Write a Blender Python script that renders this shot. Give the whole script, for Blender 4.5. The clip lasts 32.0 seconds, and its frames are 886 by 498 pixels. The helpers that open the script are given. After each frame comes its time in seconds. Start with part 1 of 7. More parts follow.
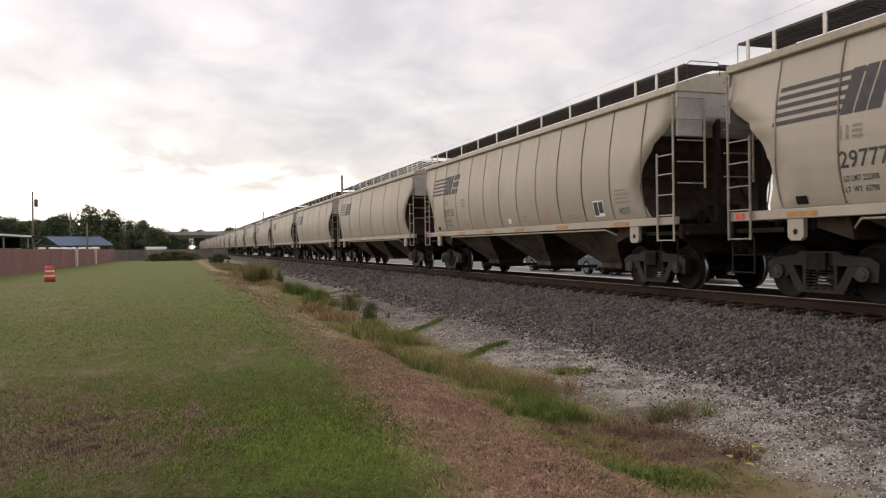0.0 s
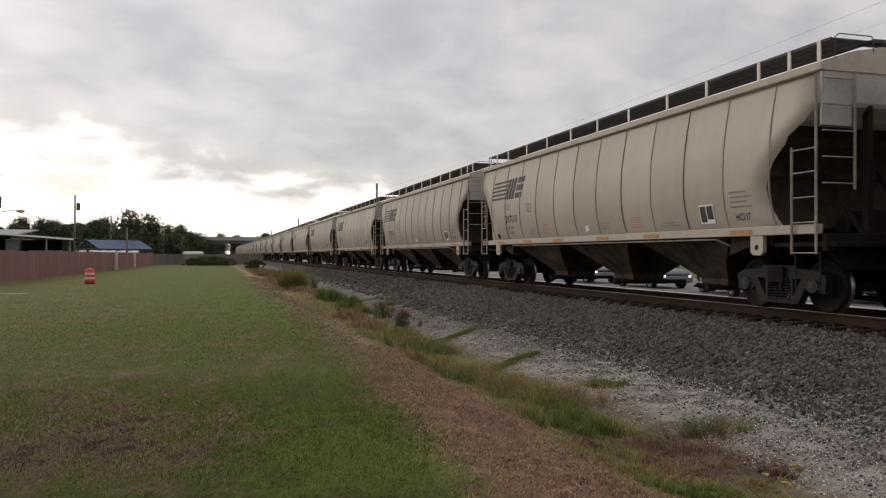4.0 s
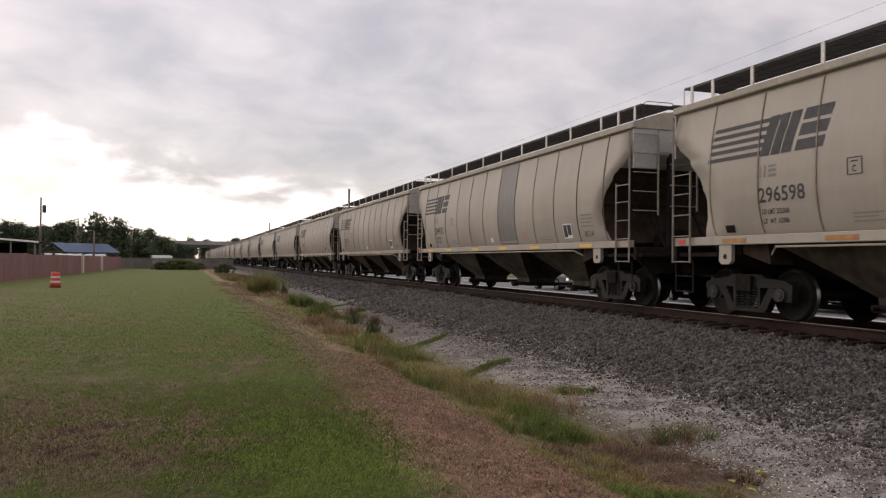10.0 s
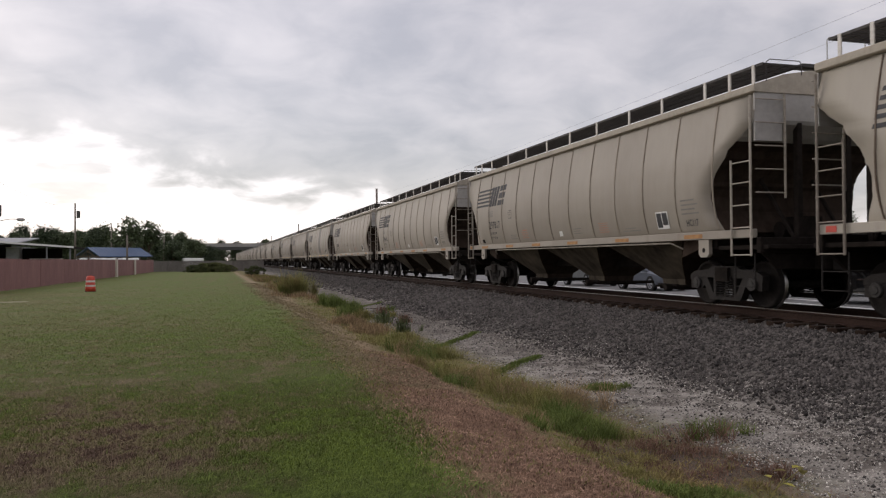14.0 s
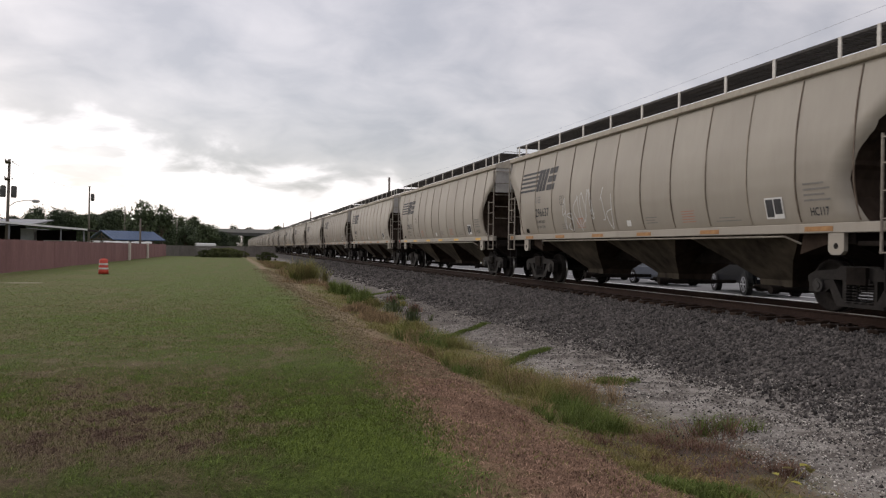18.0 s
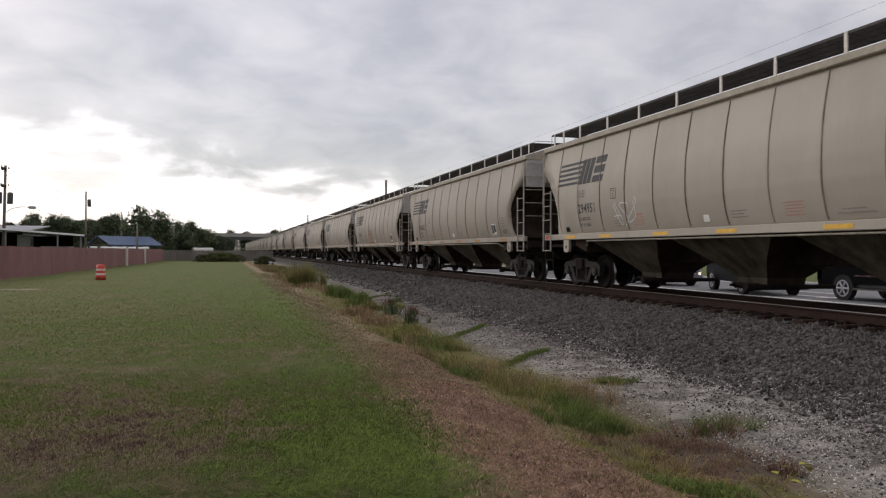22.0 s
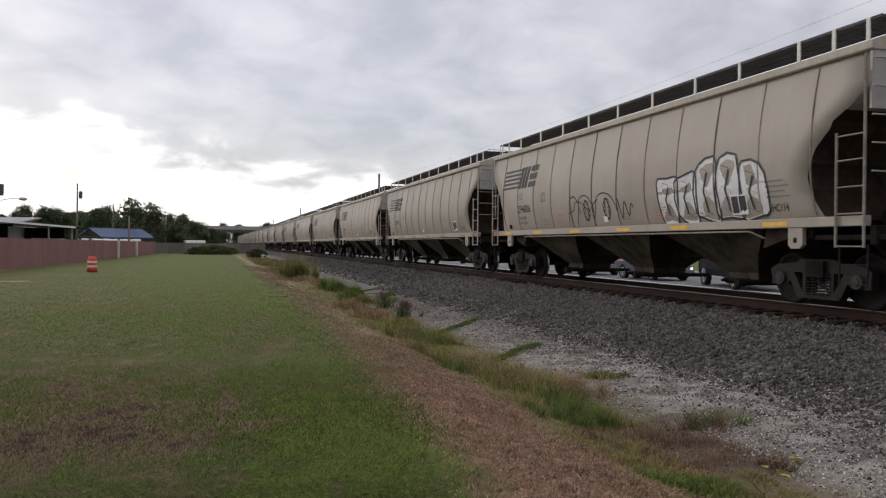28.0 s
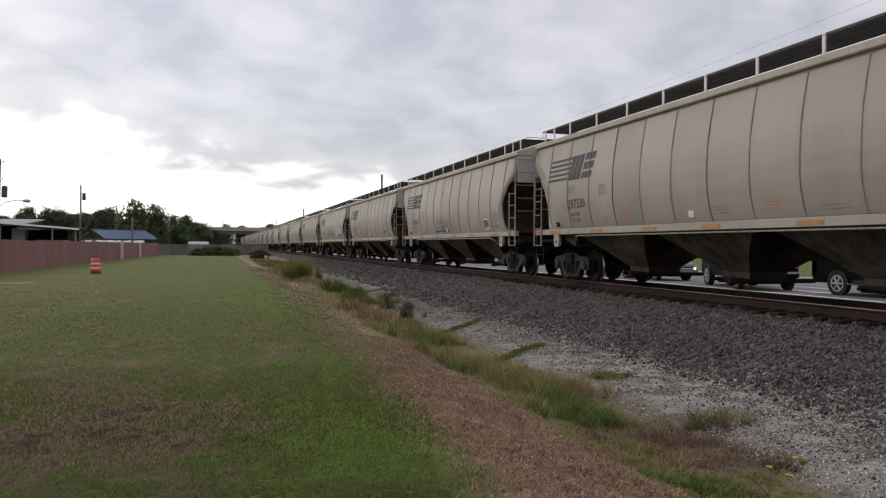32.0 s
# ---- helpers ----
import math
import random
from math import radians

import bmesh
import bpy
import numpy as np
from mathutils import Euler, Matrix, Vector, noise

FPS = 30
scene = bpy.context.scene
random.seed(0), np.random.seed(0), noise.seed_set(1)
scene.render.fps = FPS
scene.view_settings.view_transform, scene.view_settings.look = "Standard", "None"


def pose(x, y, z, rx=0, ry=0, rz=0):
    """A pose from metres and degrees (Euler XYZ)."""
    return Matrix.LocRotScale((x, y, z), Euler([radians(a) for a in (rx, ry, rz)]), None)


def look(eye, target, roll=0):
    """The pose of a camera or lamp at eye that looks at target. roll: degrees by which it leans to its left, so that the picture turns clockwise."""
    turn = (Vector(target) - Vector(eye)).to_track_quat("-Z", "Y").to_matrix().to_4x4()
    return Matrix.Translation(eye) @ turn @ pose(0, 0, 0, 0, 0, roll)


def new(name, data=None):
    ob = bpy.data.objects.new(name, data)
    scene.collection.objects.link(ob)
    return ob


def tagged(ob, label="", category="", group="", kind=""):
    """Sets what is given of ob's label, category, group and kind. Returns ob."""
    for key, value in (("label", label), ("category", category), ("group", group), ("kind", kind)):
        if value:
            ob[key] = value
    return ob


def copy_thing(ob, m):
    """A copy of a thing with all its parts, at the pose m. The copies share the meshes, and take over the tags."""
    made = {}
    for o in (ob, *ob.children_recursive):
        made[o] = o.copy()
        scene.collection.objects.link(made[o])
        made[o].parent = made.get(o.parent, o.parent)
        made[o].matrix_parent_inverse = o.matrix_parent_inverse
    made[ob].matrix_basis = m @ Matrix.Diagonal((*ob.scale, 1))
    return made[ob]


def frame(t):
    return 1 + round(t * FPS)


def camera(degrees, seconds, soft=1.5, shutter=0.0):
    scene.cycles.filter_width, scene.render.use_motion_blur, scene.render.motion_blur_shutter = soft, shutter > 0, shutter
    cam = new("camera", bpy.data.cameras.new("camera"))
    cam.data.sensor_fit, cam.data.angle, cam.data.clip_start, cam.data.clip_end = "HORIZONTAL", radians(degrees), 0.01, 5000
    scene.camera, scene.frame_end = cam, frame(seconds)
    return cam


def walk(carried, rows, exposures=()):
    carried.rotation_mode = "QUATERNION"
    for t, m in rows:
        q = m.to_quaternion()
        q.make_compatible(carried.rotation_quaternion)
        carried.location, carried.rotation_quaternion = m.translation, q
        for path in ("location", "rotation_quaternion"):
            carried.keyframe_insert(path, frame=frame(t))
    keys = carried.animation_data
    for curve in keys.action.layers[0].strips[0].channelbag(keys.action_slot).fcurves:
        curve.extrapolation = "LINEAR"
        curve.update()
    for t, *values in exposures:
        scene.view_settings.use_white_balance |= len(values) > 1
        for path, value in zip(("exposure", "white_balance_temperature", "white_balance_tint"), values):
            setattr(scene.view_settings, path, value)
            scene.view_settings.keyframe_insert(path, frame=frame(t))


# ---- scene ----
import collections

EYE = (0.0, 0.0, 1.6)
# seconds, yaw, pitch, lean of the camera held at EYE
VIEW = (
    (0, -18.45, -0.22, 0.79), (0.5, -16.56, -0.50, 1.25), (1, -15.53, 0.01, 0.69),
    (1.5, -15.70, 0.22, 0.13), (2, -15.91, 0.41, -0.29), (2.5, -15.97, 0.30, 0.14),
    (3, -16.07, 0.43, -0.18), (3.5, -16.03, 0.45, -0.17), (5.5, -16.10, 0.40, -0.06),
    (6, -15.83, 0.34, 0.05), (6.5, -15.68, 0.31, 0.06), (7, -15.40, 0.29, 0.54),
    (7.5, -14.99, 0.24, 0.50), (8, -12.69, -0.33, 0.55), (8.5, -14.29, -0.18, 0.16),
    (9, -16.23, 0.66, -0.61), (9.5, -16.19, 0.03, -0.87), (10, -18.07, 0.92, -0.64),
    (10.5, -18.42, 1.94, -1.05), (11, -17.52, 1.58, -0.68), (11.5, -17.42, 1.79, -1.10),
    (12, -17.19, 1.41, -1.23), (12.5, -16.92, 1.33, -1.23), (13, -16.82, 1.17, -0.99),
    (13.5, -16.24, 0.95, 0.22), (15.5, -15.57, 0.23, 0.15), (16, -15.91, 0.55, -0.33),
    (16.5, -15.93, 0.59, -0.29), (17, -15.81, 0.93, -1.18), (17.5, -15.35, 0.29, -0.78),
    (18, -15.20, 0.05, -0.84), (18.5, -14.88, -0.02, -0.74), (19, -15.42, 0.13, -0.62),
    (19.5, -15.76, 0.19, -1.05), (20, -16.12, 0.12, -0.79), (20.5, -16.34, 0.18, -0.91),
    (21, -15.58, 0.28, -0.34), (21.5, -15.32, 0.29, -0.29), (22, -15.38, 0.21, -0.26),
    (22.5, -15.52, -0.01, -0.33), (23, -15.67, -0.06, -0.52), (23.5, -15.80, -0.08, -0.77),
    (24, -16.00, -0.16, -0.88), (24.5, -16.30, -0.19, -0.70), (25, -16.51, -0.13, -0.93),
    (25.5, -16.74, -0.08, -0.75), (27.5, -15.71, -0.24, -0.55), (28, -15.90, -0.23, -0.55),
    (28.5, -15.92, -0.08, -0.79), (29, -15.88, -0.00, -0.78), (29.5, -15.96, 0.02, -0.55),
    (30, -15.99, 0.06, -0.65), (30.5, -16.02, 0.02, -0.56), (31, -16.00, -0.06, -0.35),
    (31.5, -15.84, -0.09, -0.31), (32, -15.69, -0.19, -0.38),
)
cam = camera(58.5, 32.0, soft=1.25, shutter=0.05)
walk(cam, [(t, pose(*EYE, 90 + p, r, y)) for t, y, p, r in VIEW],
     [(0, -0.26, 7200, 14), (0.8, -0.38, 7150, 14), (1.6, -0.65, 7000, 13), (6, -0.65, 7000, 13), (9, -0.61, 7000, 17), (10, -0.56, 7000, 17), (11, -0.58, 6900, 16), (12, -0.64, 6750, 14), (13, -0.64, 6700, 13.5), (20, -0.65, 6650, 12), (25, -0.63, 6550, 12), (28, -0.58, 6500, 12), (32, -0.55, 6500, 12)])

# ---- world and sun ----
SUN_AZ, SUN_EL = radians(-38), radians(24)   # from +y towards +x, and above the horizon
world = bpy.data.worlds.new("overcast_sky")
scene.world = world
world.use_nodes = True


def node(tree, kind, **sets):
    n = tree.nodes.new(kind)
    for k, v in sets.items():
        n.inputs[k.replace("_", " ")].default_value = v
    return n


def build_sky():
    t = world.node_tree
    t.nodes.clear()
    L = t.links.new
    out = t.nodes.new("ShaderNodeOutputWorld")
    bg = node(t, "ShaderNodeBackground", Strength=1.0)
    sky = t.nodes.new("ShaderNodeTexSky")
    sky.sky_type, sky.sun_disc = "NISHITA", False
    sky.sun_elevation, sky.sun_rotation = SUN_EL, SUN_AZ
    coord = t.nodes.new("ShaderNodeTexCoord")
    sep = t.nodes.new("ShaderNodeSeparateXYZ")
    L(coord.outputs["Generated"], sep.inputs[0])

    def m(op, a, b=None, c=None):
        n = t.nodes.new("ShaderNodeMath")
        n.operation = op
        for k, v in enumerate((a, b, c)):
            if v is None:
                continue
            if isinstance(v, (int, float)):
                n.inputs[k].default_value = v
            else:
                L(v, n.inputs[k])
        return n.outputs[0]

    zz = m("MAXIMUM", sep.outputs[2], 0.0)
    flat = m("ADD", zz, 0.3)
    comb = t.nodes.new("ShaderNodeCombineXYZ")
    L(m("DIVIDE", sep.outputs[0], flat), comb.inputs[0])
    L(m("DIVIDE", sep.outputs[1], flat), comb.inputs[1])
    big = node(t, "ShaderNodeTexNoise", Scale=4.6, Detail=8.0, Roughness=0.52, Distortion=0.35)
    L(comb.outputs[0], big.inputs["Vector"])
    wide = node(t, "ShaderNodeTexNoise", Scale=1.7, Detail=3.0, Roughness=0.5)
    L(comb.outputs[0], wide.inputs["Vector"])
    cloud = m("ADD", m("MULTIPLY", big.outputs[0], 0.6), m("MULTIPLY", wide.outputs[0], 0.4))
    ramp = t.nodes.new("ShaderNodeValToRGB")
    ramp.color_ramp.elements[0].position, ramp.color_ramp.elements[0].color = 0.385, (0.575, 0.565, 0.605, 1)
    ramp.color_ramp.elements[1].position, ramp.color_ramp.elements[1].color = 0.625, (0.89, 0.85, 0.87, 1)
    L(cloud, ramp.inputs[0])
    # the cloud is thinner and brighter round the hidden sun
    sun_dir = (math.sin(SUN_AZ) * math.cos(SUN_EL * 0.5), math.cos(SUN_AZ) * math.cos(SUN_EL * 0.5), math.sin(SUN_EL * 0.5))
    dot = t.nodes.new("ShaderNodeVectorMath")
    dot.operation = "DOT_PRODUCT"
    L(coord.outputs["Generated"], dot.inputs[0])
    dot.inputs[1].default_value = sun_dir
    near = m("POWER", m("MAXIMUM", m("MULTIPLY_ADD", dot.outputs["Value"], 0.5, 0.5), 0.0), 7.0)
    # a bright gap below the edge of the cloud deck, widest towards the sun
    edge = m("ADD", m("MULTIPLY_ADD", near, 0.15, 0.03), m("MULTIPLY", m("SUBTRACT", cloud, 0.5), 0.2))
    gap = t.nodes.new("ShaderNodeMapRange")
    gap.interpolation_type = "SMOOTHSTEP"
    L(m("SUBTRACT", edge, zz), gap.inputs["Value"])
    gap.inputs["From Min"].default_value, gap.inputs["From Max"].default_value = -0.022, 0.026
    # thin grey streaks of low cloud drifting in the gap
    comb2 = t.nodes.new("ShaderNodeCombineXYZ")
    L(sep.outputs[0], comb2.inputs[0])
    L(sep.outputs[1], comb2.inputs[1])
    L(m("MULTIPLY", zz, 5.0), comb2.inputs[2])
    low = node(t, "ShaderNodeTexNoise", Scale=5.5, Detail=5.0, Roughness=0.55)
    L(comb2.outputs[0], low.inputs["Vector"])
    streak = t.nodes.new("ShaderNodeMapRange")
    streak.interpolation_type = "SMOOTHSTEP"
    L(low.outputs[0], streak.inputs["Value"])
    streak.inputs["From Min"].default_value, streak.inputs["From Max"].default_value = 0.56, 0.66
    opened = m("MULTIPLY", gap.outputs[0], m("MULTIPLY_ADD", streak.outputs[0], -0.72, 1.0))
    gain = m("ADD", m("MULTIPLY_ADD", near, 0.12, 0.99), m("MULTIPLY", opened, 1.5))
    gain = m("MULTIPLY", gain, m("MULTIPLY_ADD", m("MULTIPLY", zz, zz), 1.6, 0.95))   # an overcast sky is brightest overhead
    scale = t.nodes.new("ShaderNodeVectorMath")
    scale.operation = "SCALE"
    L(ramp.outputs[0], scale.inputs[0])
    L(gain, scale.inputs["Scale"])
    thin = t.nodes.new("ShaderNodeVectorMath")
    thin.operation = "SCALE"
    L(sky.outputs[0], thin.inputs[0])
    thin.inputs["Scale"].default_value = 0.05
    total = t.nodes.new("ShaderNodeVectorMath")
    total.operation = "ADD"
    L(scale.outputs[0], total.inputs[0])
    L(thin.outputs[0], total.inputs[1])
    L(total.outputs[0], bg.inputs["Color"])
    L(bg.outputs[0], out.inputs[0])


build_sky()
sun_data = bpy.data.lights.new("sun", "SUN")
sun_data.energy, sun_data.angle, sun_data.color = 0.9, radians(22), (1.0, 0.95, 0.88)
sun = new("sun", sun_data)
sun.matrix_world = look((0, 0, 60), (-60 * math.sin(SUN_AZ), -60 * math.cos(SUN_AZ), 60 - 60 * math.tan(SUN_EL)))

# ---- materials ----


def mat(name, dark, light, rough=0.8, metal=0.0, grain=30.0, patch=2.0, bump=0.3, depth=0.01, stretch=(1, 1, 1), vary=0.0, space="Object", spec=0.4, patch_mix=0.5):
    """A surface that wanders between two colours at two scales, with fine relief."""
    mt = bpy.data.materials.new(name)
    mt.use_nodes = True
    t = mt.node_tree
    L = t.links.new
    b = t.nodes["Principled BSDF"]
    b.inputs["Roughness"].default_value, b.inputs["Metallic"].default_value = rough, metal
    b.inputs["Specular IOR Level"].default_value = spec
    co = t.nodes.new("ShaderNodeTexCoord")
    mp = t.nodes.new("ShaderNodeMapping")
    mp.inputs["Scale"].default_value = stretch
    L(co.outputs[space], mp.inputs[0])
    n1 = node(t, "ShaderNodeTexNoise", Scale=grain, Detail=4.0, Roughness=0.6)
    n2 = node(t, "ShaderNodeTexNoise", Scale=patch, Detail=5.0, Roughness=0.6)
    L(mp.outputs[0], n1.inputs["Vector"])
    L(mp.outputs[0], n2.inputs["Vector"])
    mx = t.nodes.new("ShaderNodeMix")
    mx.inputs["Factor"].default_value = patch_mix
    L(n1.outputs[0], mx.inputs["A"])
    L(n2.outputs[0], mx.inputs["B"])
    val = mx.outputs[0]
    if vary:
        info = t.nodes.new("ShaderNodeObjectInfo")
        ad = t.nodes.new("ShaderNodeMath")
        ad.operation = "MULTIPLY_ADD"
        L(info.outputs["Random"], ad.inputs[0])
        ad.inputs[1].default_value = vary
        L(val, ad.inputs[2])
        sb = t.nodes.new("ShaderNodeMath")
        sb.operation = "SUBTRACT"
        L(ad.outputs[0], sb.inputs[0])
        sb.inputs[1].default_value = vary * 0.5
        val = sb.outputs[0]
    rp = t.nodes.new("ShaderNodeValToRGB")
    rp.color_ramp.elements[0].position, rp.color_ramp.elements[0].color = 0.33, (*dark, 1)
    rp.color_ramp.elements[1].position, rp.color_ramp.elements[1].color = 0.67, (*light, 1)
    L(val, rp.inputs[0])
    L(rp.outputs[0], b.inputs["Base Color"])
    if bump:
        bp = node(t, "ShaderNodeBump", Strength=bump, Distance=depth)
        L(n1.outputs[0], bp.inputs["Height"])
        L(bp.outputs[0], b.inputs["Normal"])
    return mt


def island(mt, spread=0.5, gain=1.0):
    """Lets the joined pieces of one mesh differ from each other."""
    t = mt.node_tree
    b = t.nodes["Principled BSDF"]
    src = b.inputs["Base Color"].links[0].from_socket
    geo = t.nodes.new("ShaderNodeNewGeometry")
    hv = t.nodes.new("ShaderNodeHueSaturation")
    mr = t.nodes.new("ShaderNodeMapRange")
    mr.inputs["To Min"].default_value, mr.inputs["To Max"].default_value = gain - spread, gain + spread
    t.links.new(geo.outputs["Random Per Island"], mr.inputs["Value"])
    t.links.new(mr.outputs[0], hv.inputs["Value"])
    t.links.new(src, hv.inputs["Color"])
    t.links.new(hv.outputs[0], b.inputs["Base Color"])
    return mt


def glow(name, col, strength):
    mt = bpy.data.materials.new(name)
    mt.use_nodes = True
    b = mt.node_tree.nodes["Principled BSDF"]
    b.inputs["Base Color"].default_value = (*col, 1)
    b.inputs["Emission Color"].default_value = (*col, 1)
    b.inputs["Emission Strength"].default_value = strength
    return mt


def hull_paint(name):
    """Beige car paint: each welded panel a little different, rust-brown dirt bleeding from the seams, faint runs."""
    mt = bpy.data.materials.new(name)
    mt.use_nodes = True
    t = mt.node_tree
    L = t.links.new
    b = t.nodes["Principled BSDF"]
    b.inputs["Roughness"].default_value, b.inputs["Specular IOR Level"].default_value = 0.55, 0.4
    co = t.nodes.new("ShaderNodeTexCoord")
    sep = t.nodes.new("ShaderNodeSeparateXYZ")
    L(co.outputs["Object"], sep.inputs[0])
    info = t.nodes.new("ShaderNodeObjectInfo")
    car_tone = t.nodes.new("ShaderNodeSeparateColor")
    L(info.outputs["Color"], car_tone.inputs[0])

    def m(op, *vals):
        n = t.nodes.new("ShaderNodeMath")
        n.operation = op
        for k, v in enumerate(vals):
            if isinstance(v, (int, float)):
                n.inputs[k].default_value = v
            else:
                L(v, n.inputs[k])
        return n.outputs[0]

    def noise_at(scale, detail, stretch):
        mp = t.nodes.new("ShaderNodeMapping")
        mp.inputs["Scale"].default_value = stretch
        shift = t.nodes.new("ShaderNodeCombineXYZ")
        for k in range(3):
            L(m("MULTIPLY", info.outputs["Random"], 40.0 + 9 * k), shift.inputs[k])
        L(shift.outputs[0], mp.inputs["Location"])
        L(co.outputs["Object"], mp.inputs[0])
        n = node(t, "ShaderNodeTexNoise", Scale=scale, Detail=detail, Roughness=0.6)
        L(mp.outputs[0], n.inputs["Vector"])
        return n.outputs[0]

    def fade(v, lo, hi):
        n = t.nodes.new("ShaderNodeMapRange")
        n.interpolation_type = "SMOOTHSTEP"
        n.inputs["From Min"].default_value, n.inputs["From Max"].default_value = lo, hi
        L(v, n.inputs["Value"])
        return n.outputs[0]

    place = m("DIVIDE", m("SUBTRACT", sep.outputs[1], SEAM_FIRST), SEAM_STEP)
    white = t.nodes.new("ShaderNodeTexWhiteNoise")
    white.noise_dimensions = "2D"
    cell = t.nodes.new("ShaderNodeCombineXYZ")
    L(m("FLOOR", place), cell.inputs[0])
    L(m("MULTIPLY", info.outputs["Random"], 91.0), cell.inputs[1])
    L(cell.outputs[0], white.inputs["Vector"])
    blotch, runs = noise_at(0.8, 5.0, (1, 1, 0.6)), noise_at(9.0, 4.0, (1, 1, 0.12))
    tone = m("ADD", m("MULTIPLY", blotch, 0.5), m("ADD", m("MULTIPLY", runs, 0.16), m("ADD", m("MULTIPLY", white.outputs["Value"], 0.16), m("MULTIPLY", car_tone.outputs[0], 0.6))))
    r = t.nodes.new("ShaderNodeValToRGB")
    e = r.color_ramp.elements
    e[0].position, e[0].color = 0.25, (0.225, 0.196, 0.162, 1)
    e[1].position, e[1].color = 0.95, (0.38, 0.347, 0.292, 1)
    L(tone, r.inputs[0])
    off = m("MULTIPLY", m("ABSOLUTE", m("SUBTRACT", m("FRACT", m("ADD", place, 0.5)), 0.5)), SEAM_STEP)
    stain = m("MULTIPLY", m("SUBTRACT", 1.0, fade(off, 0.0, 0.13)), fade(noise_at(2.2, 4.0, (1, 1, 0.5)), 0.4, 0.7))
    speck = fade(noise_at(16.0, 4.0, (1, 1, 0.7)), 0.68, 0.76)
    mx = t.nodes.new("ShaderNodeMix")
    mx.data_type = "RGBA"
    L(m("MINIMUM", m("ADD", m("MULTIPLY", stain, 0.26), m("MULTIPLY", speck, 0.25)), 1.0), mx.inputs["Factor"])
    L(r.outputs[0], mx.inputs["A"])
    mx.inputs["B"].default_value = (0.13, 0.09, 0.062, 1)
    L(mx.outputs["Result"], b.inputs["Base Color"])
    bp = node(t, "ShaderNodeBump", Strength=0.25, Distance=0.02)   # the sheets are slightly dented
    L(noise_at(1.3, 2.0, (1, 1, 0.5)), bp.inputs["Height"])
    L(bp.outputs[0], b.inputs["Normal"])
    return mt


SEAM_FIRST, SEAM_STEP = 7.06, 1.298   # the first welded seam behind a car's leading end, and the spacing


def turf_ramp(t, value):
    """Colour of the lawn from lush through green and straw to withered brown, by how dry it is."""
    mr = t.nodes.new("ShaderNodeMapRange")
    mr.inputs["From Min"].default_value, mr.inputs["From Max"].default_value = -1.0, 1.0
    t.links.new(value, mr.inputs["Value"])
    r = t.nodes.new("ShaderNodeValToRGB")
    e = r.color_ramp.elements
    while len(e) < len(TURF):
        e.new(0.5)
    for k, (p, c) in enumerate(TURF):
        e[k].position, e[k].color = p, (*c, 1)
    t.links.new(mr.outputs[0], r.inputs[0])
    return r.outputs[0]


def turf_blade(name):
    """Grass blades in the lawn's colour where they stand, lightened to offset their own shade."""
    mt = bpy.data.materials.new(name)
    mt.use_nodes = True
    t = mt.node_tree
    b = t.nodes["Principled BSDF"]
    b.inputs["Roughness"].default_value, b.inputs["Specular IOR Level"].default_value = 0.8, 0.1
    worn = t.nodes.new("ShaderNodeAttribute")
    worn.attribute_name = "dry"
    t.links.new(turf_ramp(t, worn.outputs["Fac"]), b.inputs["Base Color"])
    return island(mt, 0.55, 1.32)


TURF = ((0.12, (0.122, 0.164, 0.033)), (0.34, (0.083, 0.109, 0.027)), (0.5, (0.106, 0.107, 0.039)), (0.64, (0.162, 0.136, 0.076)), (0.77, (0.122, 0.086, 0.06)), (0.93, (0.078, 0.051, 0.039)))


